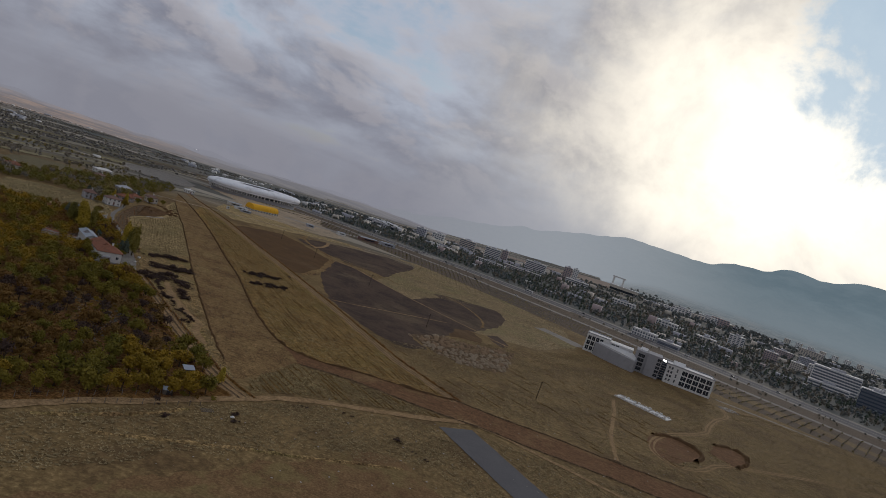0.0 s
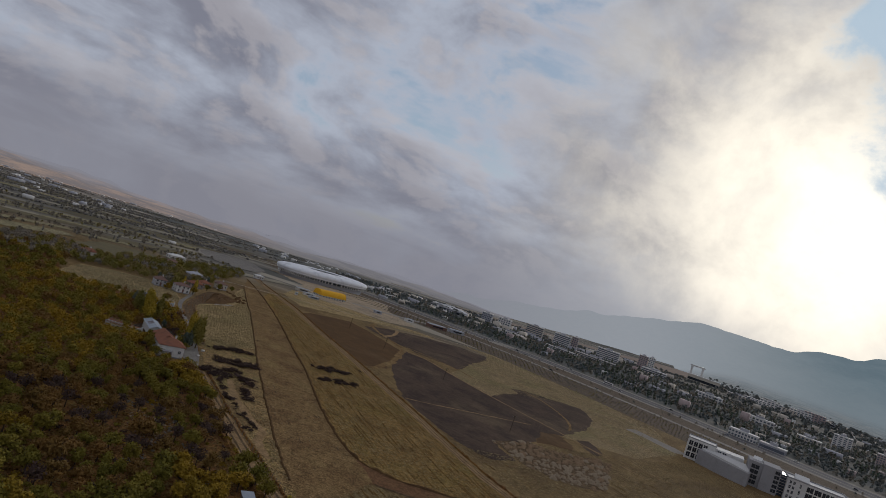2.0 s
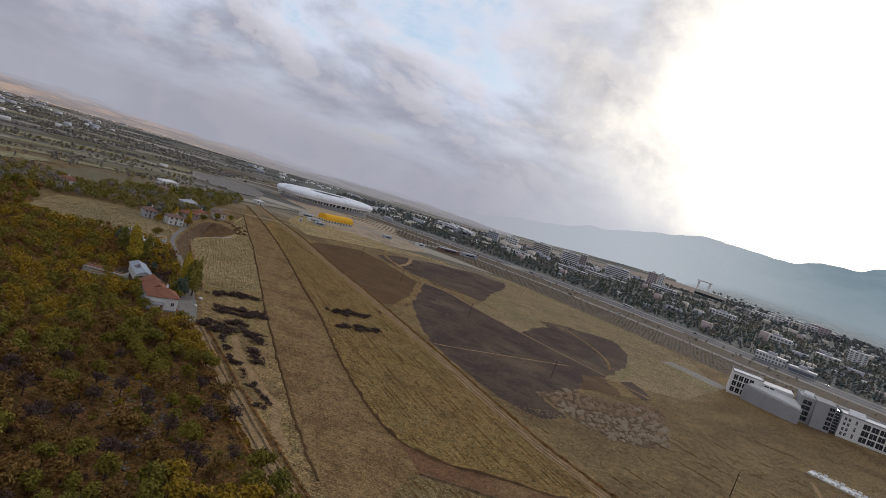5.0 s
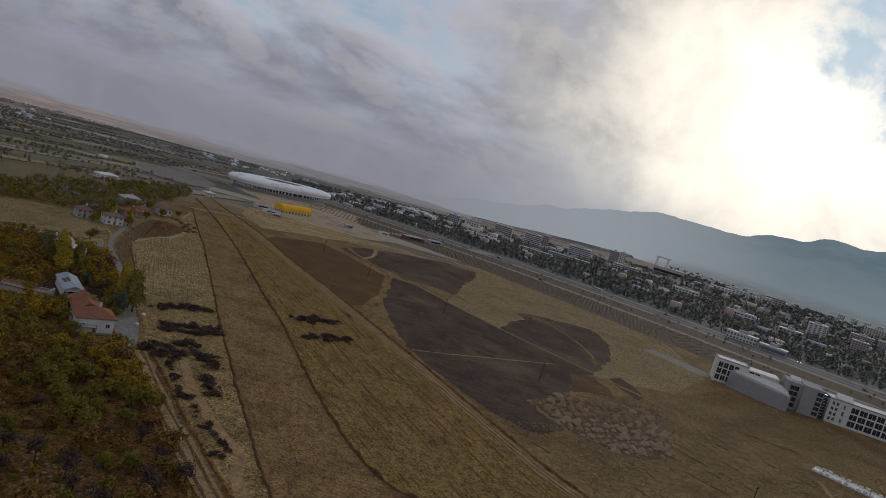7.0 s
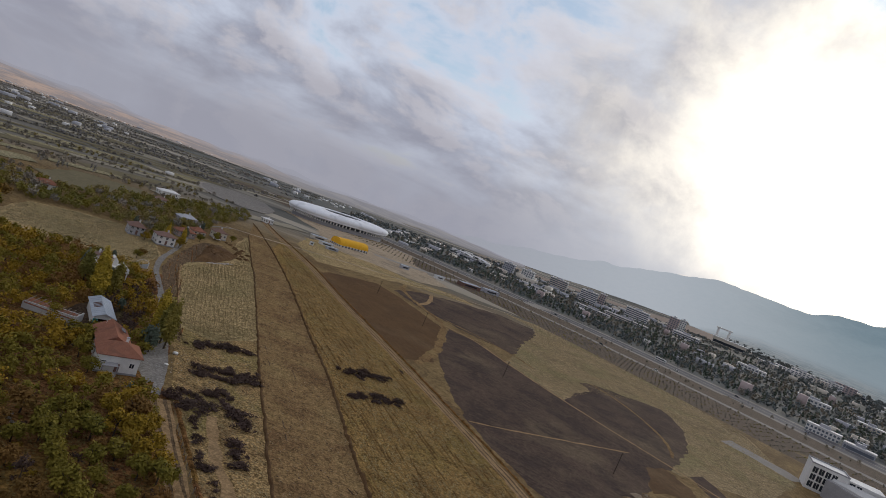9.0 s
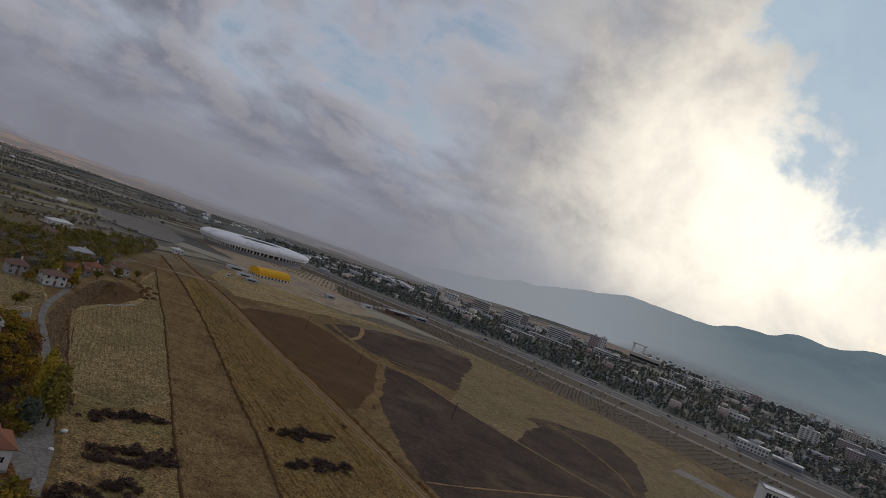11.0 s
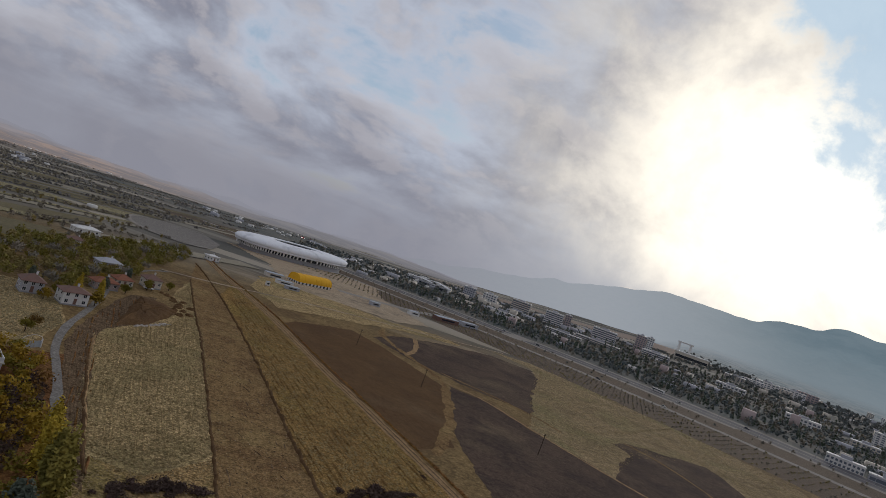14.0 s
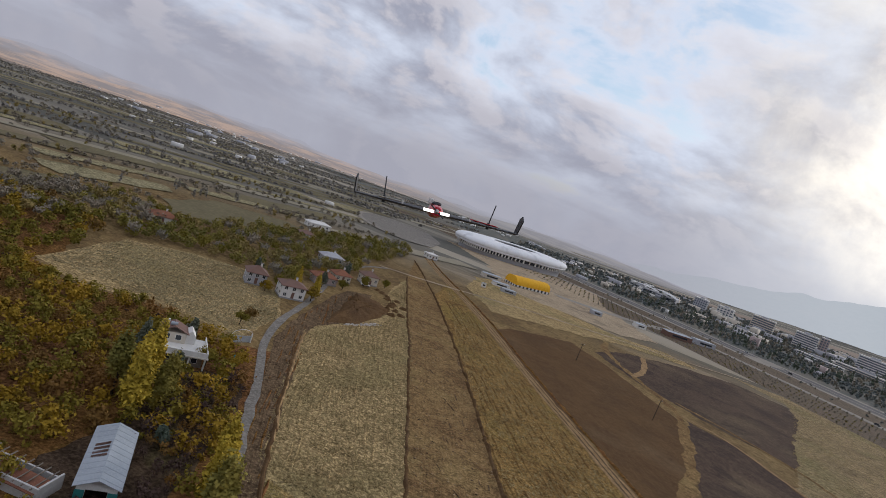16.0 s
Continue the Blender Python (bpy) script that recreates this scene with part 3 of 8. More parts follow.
def far_ground_material():
    """Scrub close by; the far plain is a patchwork of long, narrow fields."""
    m = bpy.data.materials.new("ground")
    m.use_nodes = True
    g = Nodes(m.node_tree)
    shader = g.n["Principled BSDF"]
    place = g.n.new("ShaderNodeTexCoord").outputs["Object"]
    coarse, small = g.noise(place, 0.05, 5.0, 0.6), g.noise(place, 1.0, 5.0, 0.65)
    near = g.mix(g.ramp(coarse, 0.35, 0.65), (0.208, 0.138, 0.062), (0.152, 0.102, 0.047))
    near = g.mix(g.math("MULTIPLY", g.ramp(small, 0.45, 0.72), 0.8), near, (0.335, 0.235, 0.106))
    clumps = g.ramp(g.noise(place, 0.42, 7.0, 0.74), 0.36, 0.64)
    weeds = g.ramp(g.noise(place, 0.035, 6.0, 0.68), 0.48, 0.62)
    near = g.mix(g.math("MULTIPLY", weeds, 0.7), near, (0.126, 0.080, 0.040))
    near = g.vec("SCALE", near, g.math("ADD", g.math("MULTIPLY", clumps, 0.55), 0.72))
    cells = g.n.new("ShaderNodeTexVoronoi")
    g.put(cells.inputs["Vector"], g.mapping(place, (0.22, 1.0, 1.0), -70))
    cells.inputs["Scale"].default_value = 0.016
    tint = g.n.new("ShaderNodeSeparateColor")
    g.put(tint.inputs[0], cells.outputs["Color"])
    # far field colours greyed and lightened: distance haze put into the base colour
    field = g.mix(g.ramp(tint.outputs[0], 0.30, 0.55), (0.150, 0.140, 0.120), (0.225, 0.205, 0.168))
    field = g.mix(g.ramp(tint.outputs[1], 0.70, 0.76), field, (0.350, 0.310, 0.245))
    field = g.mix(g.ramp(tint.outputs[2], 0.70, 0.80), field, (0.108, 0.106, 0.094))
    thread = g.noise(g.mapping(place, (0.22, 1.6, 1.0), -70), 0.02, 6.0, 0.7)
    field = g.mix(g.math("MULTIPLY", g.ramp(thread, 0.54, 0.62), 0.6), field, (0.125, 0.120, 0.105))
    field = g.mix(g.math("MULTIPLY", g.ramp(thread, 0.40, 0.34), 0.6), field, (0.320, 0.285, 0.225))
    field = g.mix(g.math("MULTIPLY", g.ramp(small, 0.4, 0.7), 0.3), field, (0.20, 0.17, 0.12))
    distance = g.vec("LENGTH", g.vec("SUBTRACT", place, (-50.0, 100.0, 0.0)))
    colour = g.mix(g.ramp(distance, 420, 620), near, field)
    # western hills tinted warm: low sunlight painted into the base colour
    hills = g.mix(g.ramp(g.noise(place, 0.006, 7.0, 0.68), 0.40, 0.62), (0.270, 0.215, 0.190), (0.500, 0.360, 0.270))
    hills = g.mix(g.math("MULTIPLY", g.ramp(g.noise(place, 0.03, 4.0, 0.7), 0.52, 0.66), 0.6), hills, (0.190, 0.170, 0.155))
    split = g.n.new("ShaderNodeSeparateXYZ")
    g.put(split.inputs[0], place)
    western = g.math("SUBTRACT", 1.0, g.ramp(split.outputs[0], -2600, -300))
    colour = g.mix(g.math("MULTIPLY", g.ramp(distance, 1900, 2900), western), colour, hills)
    # wooded park ground beyond the highway, lightened to stand for distance haze
    beyond = g.math("SUBTRACT", g.vec("DOT_PRODUCT", place, (0.592, 0.806, 0.0)), 573.2)
    beyond = g.math("ADD", beyond, g.math("MULTIPLY", g.math("SUBTRACT", coarse, 0.5), 30.0))
    belt = g.math("MULTIPLY", g.ramp(beyond, 112, 124), g.math("SUBTRACT", 1.0, g.ramp(beyond, 700, 1300)))
    park = g.mix(g.ramp(g.noise(place, 0.012, 5.0, 0.65), 0.42, 0.66), (0.115, 0.122, 0.112), (0.205, 0.182, 0.148))
    colour = g.mix(g.math("MULTIPLY", belt, 0.92), colour, park)
    g.put(shader.inputs["Base Color"], colour)
    shader.inputs["Roughness"].default_value = 0.95
    shader.inputs["Specular IOR Level"].default_value = 0.03
    b = g.n.new("ShaderNodeBump")
    b.inputs["Strength"].default_value, b.inputs["Distance"].default_value = 0.6, 0.35
    g.put(b.inputs["Height"], small)
    g.put(shader.inputs["Normal"], b.outputs[0])
    return m


def build_ground():
    rings = [0, 60, 120, 180, 240, 300, 360, 410, 450, 480, 510, 550, 600, 660, 730, 800, 880, 960, 1060, 1180, 1320, 1480, 1660, 1860, 2080, 2320, 2580, 2860, 3140, 3420, 3640, 3860, 4080, 4300, 4500, 4680]
    spokes = 180
    verts, faces = [], []
    for r in rings:
        for k in range(spokes):
            a = k * math.tau / spokes
            x, y = -50 + r * math.sin(a), 100 + r * math.cos(a)
            verts.append((x, y, land(x, y)))
    for i in range(len(rings) - 1):
        for k in range(spokes):
            a, b = i * spokes + k, i * spokes + (k + 1) % spokes
            faces.append((a, a + spokes, b + spokes, b))
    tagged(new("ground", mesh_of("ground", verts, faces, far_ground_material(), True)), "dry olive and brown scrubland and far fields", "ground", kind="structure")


build_ground()

LTRACK = [(-46, 149), (-54, 154), (-64, 163), (-75, 175), (-88, 189), (-104, 206), (-117, 221), (-129, 235)]
BTRACK = [(-110, 60), (-92, 90), (-77, 108), (-72, 117), (-63, 126), (-55, 137), (-47, 147), (-38, 158), (-29, 165), (-16, 172), (-2, 180), (7, 186), (17, 193)]
STRIP_R = [(-275, 552), (-223, 479), (-178, 410), (-152, 367), (-129, 328), (-107, 294), (-94, 269), (-78, 241), (-65, 221), (-54, 208), (-45, 204), (-36, 204), (-26, 207), (-11, 209), (2, 210), (13, 214)]
STRIP_L = [(-245, 489), (-205, 419), (-190, 395), (-165, 350), (-147, 318), (-127, 281), (-111, 254), (-98, 231), (-86, 211), (-73, 189), (-62, 173), (-53, 160)]
DIAG = [(-300, 610), (-257, 547), (-197, 480), (-149, 415), (-110, 367), (-80, 327), (-56, 296), (-36, 268), (-16, 241), (-2, 227), (13, 212)]
BAND_UP = [(13, 214), (20, 213), (33, 211), (50, 211), (66, 208), (84, 206), (115, 204), (150, 200), (220, 190)]
BAND_LOW = [(220, 150), (150, 172), (100, 184), (67, 189), (52, 190), (37, 191), (28, 193), (15, 193), (7, 193), (-7, 194), (-18, 196), (-34, 195), (-43, 193)]
LANE = [(-131, 236), (-140, 252), (-150, 266), (-158, 277), (-167, 288), (-178, 303), (-190, 318), (-202, 332), (-213, 352), (-222, 375), (-236, 404), (-250, 430), (-262, 470), (-258, 492)]
VERGE = [(-560, 1130), (-400, 1005), (-257, 898), (-130, 815), (-50, 760), (10, 714), (70, 664), (120, 626), (200, 560), (300, 486), (450, 380), (700, 200), (1000, -20)]

patch("stubble_field", [*[(x, y) for x, y in STRIP_R[1:10]], (-45, 204), (-11, 209), (10, 212), (-2, 226), (-36, 266), (-80, 325), (-149, 412), (-200, 478), (-235, 520)], M["stubble"], 0.03, "yellow-brown stubble field with drawn furrows", amount=1.0)
patch("dry_field", [(-244, 487), (-205, 419), (-190, 395), (-165, 350), (-147, 318), (-138, 303), (-144, 285), (-160, 283), (-178, 308), (-192, 330), (-206, 350), (-212, 372), (-205, 379), (-209, 412), (-228, 440)], M["pale"], 0.03, "pale dry mown field with faint rows", amount=1.0)
patch("rough_field", [(-138, 303), (-127, 281), (-98, 231), (-62, 173), (-50, 155), (-64, 168), (-104, 211), (-128, 238), (-144, 262), (-160, 283), (-144, 285)], M["rough"], 0.03, "rough grass with scrub beside the track", amount=1.0)
patch("graded_strip", STRIP_R[:10] + [(-43, 193), (-48, 172), (-53, 160)] + STRIP_L[::-1], M["strip"], 0.06, "graded bare brown earth strip", amount=0.8)
patch("earth_band", STRIP_R[9:] + BAND_UP[1:] + BAND_LOW, M["red"], 0.09, "reddish bare earth road band", amount=0.9)
patch("tilled_field", [(-183, 460), (-182, 482), (-160, 514), (-140, 500), (-112, 470), (-100, 457), (-96, 427), (-93, 392), (-88, 374), (-98, 359), (-123, 387), (-153, 422)], M["brown"], 0.05, "freshly tilled dark brown field", amount=1.2)
patch("dark_field", [(-147, 515), (-136, 551), (-112, 584), (-79, 612), (-50, 610), (-47, 578), (-54, 519), (-56, 466), (-82, 474), (-104, 482), (-122, 492)], M["dark"], 0.04, "dark burnt field of bare soil", amount=2.5)
patch("dark_field", [(-97, 464), (-81, 458), (-58, 436), (-27, 408), (-20, 436), (-12, 457), (-18, 468), (-6, 480), (13, 486), (33, 492), (39, 480), (41, 455), (35, 415), (20, 372), (7, 356), (4, 330), (-3, 316), (-17, 297), (-4, 280), (-10, 270), (-22, 269), (-34, 279), (-47, 294), (-63, 315), (-74, 341), (-85, 373), (-92, 411)], M["dark"], 0.04, "dark burnt field of bare soil", amount=2.0)
patch("brown_ground", [(6, 355), (14, 366), (18, 362), (22, 352), (22, 338), (13, 335), (4, 328)], M["brown"], 0.05, "bare brown ground beside the burnt field", amount=1.5)
patch("burnt_patch", [(26, 369), (33, 379), (38, 368), (40, 355), (35, 346), (30, 354)], M["dark"], 0.05, "small burnt patch in the grass", amount=1.0)
patch("olive_field", [(-50, 618), (-47, 578), (-54, 519), (-56, 466), (-60, 440), (-27, 400), (20, 365), (60, 380), (95, 440), (95, 520), (40, 590), (0, 615), (-50, 650), (-79, 640)], M["olive"], 0.025, "yellow-green dry grass field", amount=1.5)
patch("orchard_floor", [(-50, 146), (-60, 162), (-88, 192), (-117, 224), (-133, 242), (-150, 268), (-160, 284), (-180, 309), (-196, 328), (-206, 318), (-228, 318), (-242, 304), (-262, 304), (-290, 240), (-230, 120), (-160, 60), (-112, 62), (-94, 92), (-79, 110), (-64, 128)], M["litter"], 0.02, "leaf litter under the orchard", amount=1.5)
patch("orchard_floor", [(-258, 300), (-268, 318), (-290, 340), (-420, 360), (-520, 300), (-400, 100), (-160, 50), (-225, 118), (-286, 240)], M["litter"], 0.014, "leaf litter under the western orchard", amount=1.5)
patch("garden_soil", [(-150, 252), (-158, 262), (-163, 272), (-170, 284), (-176, 295), (-185, 307), (-193, 303), (-188, 286), (-180, 272), (-178, 258), (-168, 246), (-158, 240)], M["garden"], 0.03, "dark bare garden soil round the shed", amount=1.5)
patch("paved_yard", [(-147, 247), (-149, 256), (-151, 265), (-147, 263), (-142, 254), (-135, 243), (-136, 239), (-141, 243)], M["lane"], 0.06, "grey paved yard beside the farmhouse", amount=0.5)
patch("hill_field", [(-262, 306), (-281, 348), (-270, 366), (-255, 379), (-232, 374), (-214, 352), (-205, 326), (-227, 320), (-242, 306)], M["pale"], 0.035, "pale dry meadow among trees", amount=1.0)
patch("earth_margin", [(-148, 272), (-156, 275), (-166, 288), (-178, 305), (-190, 320), (-203, 338), (-214, 362), (-228, 400), (-232, 415), (-226, 425), (-206, 378), (-206, 360), (-201, 348), (-188, 329), (-174, 308), (-160, 288)], M["churned"], 0.07, "bare churned earth along the lane", amount=0.9)
HEAPS = [(-17, 297), (-10, 307), (2, 324), (8, 322), (21, 326), (32, 338), (42, 340), (39, 321), (37, 304), (35, 287), (31, 281), (21, 276), (13, 273), (7, 276), (-2, 279), (-9, 290)]
patch("rubble_ground", HEAPS, M["churned"], 0.06, "disturbed ground between tipped heaps", amount=3.0)

patch("bare_ground", [(-62, 70), (-50, 91), (-39, 103), (-28, 119), (-15, 135), (-3, 146), (6, 141), (14, 131), (24, 110), (40, 70), (-10, 50)], M["bare"], 0.05, "bare trodden brown ground in the scrub", amount=3.0)
for side in (-1.1, 1.1):
    ribbon("wheel_rut", LTRACK, 0.7, M["churned"], 0.15, "brown wheel rut in the farm track", 0.4, offset=side)
ribbon("orchard_track", LTRACK, 4.4, M["track"], 0.12, "pale earth farm track beside the orchard", 1.0)
ribbon("farm_track", BTRACK, 3.2, M["track"], 0.13, "pale earth farm track", 0.8)
ribbon("field_track", DIAG, 3.9, M["track"], 0.10, "brown earth track between the fields", 1.0)
for side in (-0.9, 0.9):
    ribbon("wheel_rut", DIAG, 0.55, M["churned"], 0.12, "brown wheel rut between fields", 0.3, offset=side)
ribbon("lane", LANE, 2.2, M["lane"], 0.12, "narrow grey paved lane", 0.4)
ribbon("asphalt_strip", [(14.5, 184), (27, 166), (60, 118), (90, 75)], 13.5, M["asphalt"], 0.14, "old grey asphalt strip", 0.3)
ribbon("lower_track", [(17, 194), (30, 192.5), (38, 188.5), (49, 184), (60, 179), (100, 160)], 2.0, M["track"], 0.15, "pale wheel track", 0.6)

ribbon("service_road", VERGE, 11.0, M["verge"], 0.10, "pale gravel service road", 1.0, 8.0, "road")
ribbon("median_ground", VERGE, 62.0, M["median"], 0.05, "brown planted median", 2.0, 8.0, "ground", offset=37.0)
ribbon("highway", VERGE, 17.0, M["asphalt"], 0.10, "grey asphalt dual carriageway", 0.2, 8.0, "road", offset=78.0)
ribbon("highway", VERGE, 17.0, M["asphalt"], 0.10, "grey asphalt dual carriageway", 0.2, 8.0, "road", offset=98.0)
ribbon("highway_verge", VERGE, 60.0, M["verge"], 0.06, "pale dusty road verge", 1.0, 8.0, "ground", offset=88.0)
ribbon("planting_strip", VERGE, 78.0, M["median"], 0.05, "brown strip planted with saplings", 2.0, 8.0, "ground", offset=-46.0)

# ---------------------------------------------------------------- mountains


def build_mountains():
    """Two ridges, far behind everything; their haze is painted into a colour that glows."""
    m = bpy.data.materials.new("painted_haze_mountain")
    m.use_nodes = True
    g = Nodes(m.node_tree)
    shader = g.n["Principled BSDF"]
    place = g.n.new("ShaderNodeTexCoord").outputs["Object"]
    folds = g.noise(g.mapping(place, (1, 1, 2.5)), 0.004, 6.0, 0.6)
    split = g.n.new("ShaderNodeSeparateXYZ")
    g.put(split.inputs[0], place)
    # blue haze painted over the folds, paler towards the foot
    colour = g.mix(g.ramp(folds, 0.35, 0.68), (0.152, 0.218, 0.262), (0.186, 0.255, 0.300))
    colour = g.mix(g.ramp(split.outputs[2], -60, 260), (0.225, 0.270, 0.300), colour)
    # painted haze: the western spurs and the foot fade to a bright mist colour
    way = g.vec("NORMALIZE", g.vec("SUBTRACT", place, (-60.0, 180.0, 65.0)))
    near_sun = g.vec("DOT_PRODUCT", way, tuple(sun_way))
    haze_colour = g.mix(g.ramp(near_sun, 0.80, 0.975), (0.345, 0.353, 0.408), (0.435, 0.472, 0.520))
    haze_colour = g.mix(g.math("MULTIPLY", g.ramp(near_sun, 0.962, 1.0), 0.3), haze_colour, (1.0, 0.95, 0.88))
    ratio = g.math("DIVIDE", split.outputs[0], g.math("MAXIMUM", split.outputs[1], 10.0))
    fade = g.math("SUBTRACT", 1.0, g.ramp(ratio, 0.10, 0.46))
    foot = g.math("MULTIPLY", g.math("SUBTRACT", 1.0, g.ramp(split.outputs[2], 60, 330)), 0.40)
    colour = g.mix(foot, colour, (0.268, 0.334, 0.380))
    colour = g.mix(fade, colour, haze_colour)
    # woods and suburbs of the plain before the mountains, paled by painted distance haze
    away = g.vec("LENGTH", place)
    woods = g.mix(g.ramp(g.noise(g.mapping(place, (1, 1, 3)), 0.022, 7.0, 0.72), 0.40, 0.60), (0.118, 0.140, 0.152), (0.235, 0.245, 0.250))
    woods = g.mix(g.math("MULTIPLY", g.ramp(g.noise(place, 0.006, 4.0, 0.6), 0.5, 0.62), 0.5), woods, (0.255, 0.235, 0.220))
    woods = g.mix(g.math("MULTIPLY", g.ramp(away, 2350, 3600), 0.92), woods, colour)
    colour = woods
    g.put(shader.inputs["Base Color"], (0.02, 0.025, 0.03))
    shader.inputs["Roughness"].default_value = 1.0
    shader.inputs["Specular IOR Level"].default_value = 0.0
    # the backdrop glows by itself, though no lamp, to show the painted haze
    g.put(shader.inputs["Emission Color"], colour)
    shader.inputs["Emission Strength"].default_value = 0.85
    profile = [(-12, -2.6), (-6, -1.6), (0, -0.6), (5, 0.5), (10, 1.6), (14, 2.4), (17, 2.45), (20, 2.4), (22.5, 3.0), (24.5, 3.2), (26.5, 3.9), (29, 3.7), (31.5, 4.6), (36, 4.0), (45, 3.6), (60, 3.0), (80, 1.5), (100, -1.5)]
    verts, faces = [], []
    n, rows = 420, 14
    for i in range(n):
        az = -12 + 112 * i / (n - 1)
        for (a0, e0), (a1, e1) in zip(profile, profile[1:]):
            if a0 <= az <= a1:
                u = (az - a0) / (a1 - a0)
                u = u * u * (3 - 2 * u)
                el = e0 + (e1 - e0) * u
                break
        el += 0.16 * noise.noise((az * 0.5, 0.3, 0)) + 0.07 * noise.noise((az * 1.7, 2.3, 0))
        top = 66 + 4640 * math.tan(radians(el))
        for k in range(rows):
            u = k / (rows - 1)
            east = min(1, max(0, (az - 5) / 13))
            foot = -160 + 205 * east * east * (3 - 2 * east)
            if k < 6:
                v = k / 5
                r = 2300 + 1500 * v
                z = land(-50 + r * math.sin(radians(az)), 100 + r * math.cos(radians(az))) * (1 - v) - 30 * (1 - east) - 3 + foot * v
            else:
                u = (k - 5) / (rows - 6)
                r = 3800 + 840 * u + 60 * noise.noise((az * 0.6, u * 3, 5))
                z = foot + (top - foot) * u + (25 * noise.noise((az * 0.8, u * 4, 2)) if k < rows - 1 else 0)
            verts.append((-50 + r * math.sin(radians(az)), 100 + r * math.cos(radians(az)), z))
    for i in range(n - 1):
        for k in range(rows - 1):
            a = i * rows + k
            faces.append((a, a + rows, a + rows + 1, a + 1))
    tagged(new("backdrop", mesh_of("mountains", verts, faces, m, True)), "mountain ridge on the horizon with painted blue haze", "mountains", kind="structure")


build_mountains()


def build_far_hills():
    """Low hills and villages beyond the western plain; sunlight and rising mist are painted into a glowing colour."""
    m = bpy.data.materials.new("painted_mist_hills")
    m.use_nodes = True
    g = Nodes(m.node_tree)
    shader = g.n["Principled BSDF"]
    place = g.n.new("ShaderNodeTexCoord").outputs["Object"]
    split = g.n.new("ShaderNodeSeparateXYZ")
    g.put(split.inputs[0], place)
    away = g.vec("LENGTH", g.vec("SUBTRACT", place, (-50.0, 100.0, 0.0)))
    streaky = g.noise(g.mapping(g.mapping(place, (1, 1, 1), 55), (0.35, 1.0, 1.0)), 0.0065, 7.0, 0.68)
    spots = g.noise(place, 0.028, 4.0, 0.7)
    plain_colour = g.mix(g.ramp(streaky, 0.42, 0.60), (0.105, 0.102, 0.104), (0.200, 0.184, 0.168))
    # painted sunlight: warm patches on the hill slopes
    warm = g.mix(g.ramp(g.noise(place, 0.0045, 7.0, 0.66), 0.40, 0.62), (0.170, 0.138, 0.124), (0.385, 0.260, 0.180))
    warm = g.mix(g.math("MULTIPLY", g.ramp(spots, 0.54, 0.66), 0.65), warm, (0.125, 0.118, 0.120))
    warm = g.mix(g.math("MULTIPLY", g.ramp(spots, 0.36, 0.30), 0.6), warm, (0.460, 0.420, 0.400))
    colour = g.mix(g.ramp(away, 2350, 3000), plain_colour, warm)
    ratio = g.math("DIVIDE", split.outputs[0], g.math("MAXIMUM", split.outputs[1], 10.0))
    # the painted sunlight is kept to the western bearings
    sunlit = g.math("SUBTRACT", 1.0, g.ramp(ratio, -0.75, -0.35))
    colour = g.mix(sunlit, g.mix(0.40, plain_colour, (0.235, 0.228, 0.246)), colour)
    # mist painted in with distance, until the crest takes the sky's colour
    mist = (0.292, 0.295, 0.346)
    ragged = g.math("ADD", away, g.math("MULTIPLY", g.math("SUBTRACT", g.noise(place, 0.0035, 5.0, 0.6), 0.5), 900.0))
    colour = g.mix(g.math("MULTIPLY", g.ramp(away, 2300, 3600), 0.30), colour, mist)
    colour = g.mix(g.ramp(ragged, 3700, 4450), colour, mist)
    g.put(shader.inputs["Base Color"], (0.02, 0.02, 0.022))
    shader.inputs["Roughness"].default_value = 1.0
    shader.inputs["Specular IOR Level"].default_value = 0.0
    # the hills emit their painted colour, though nothing there is a lamp
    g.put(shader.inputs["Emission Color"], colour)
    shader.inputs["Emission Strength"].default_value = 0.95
    verts, faces, n, rows = [], [], 300, 26
    for i in range(n):
        az = radians(-86 + 84 * i / (n - 1))
        ease = min(1.0, (n - 1 - i) / 40)
        for k in range(rows):
            u = k / (rows - 1)
            r = 2300 + 2330 * u
            x, y = -50 + r * math.sin(az), 100 + r * math.cos(az)
            z = land(x, y) + 1.0 - 14 * (1 - min(1.0, u * 8))
            z += ease * max(0.0, u - 0.35) * (60 + 45 * noise.noise((x * 0.0022, y * 0.0022, 8)) + 25 * noise.noise((x * 0.007, y * 0.007, 3)))
            verts.append((x, y, z))
    for i in range(n - 1):
        for k in range(rows - 1):
            a = i * rows + k
            faces.append((a, a + 1, a + rows + 1, a + rows))
    tagged(new("backdrop", mesh_of("far_hills", verts, faces, m, True)), "hills beyond the western plain with painted haze and sunlight", "hills", kind="structure")


build_far_hills()

# ---------------------------------------------------------------- stadium


def oval(a, b, k, n, power=2.6):
    t = k * math.tau / n
    c, s = math.cos(t), math.sin(t)
    return a * math.copysign(abs(c) ** (2 / power), c), b * math.copysign(abs(s) ** (2 / power), s)


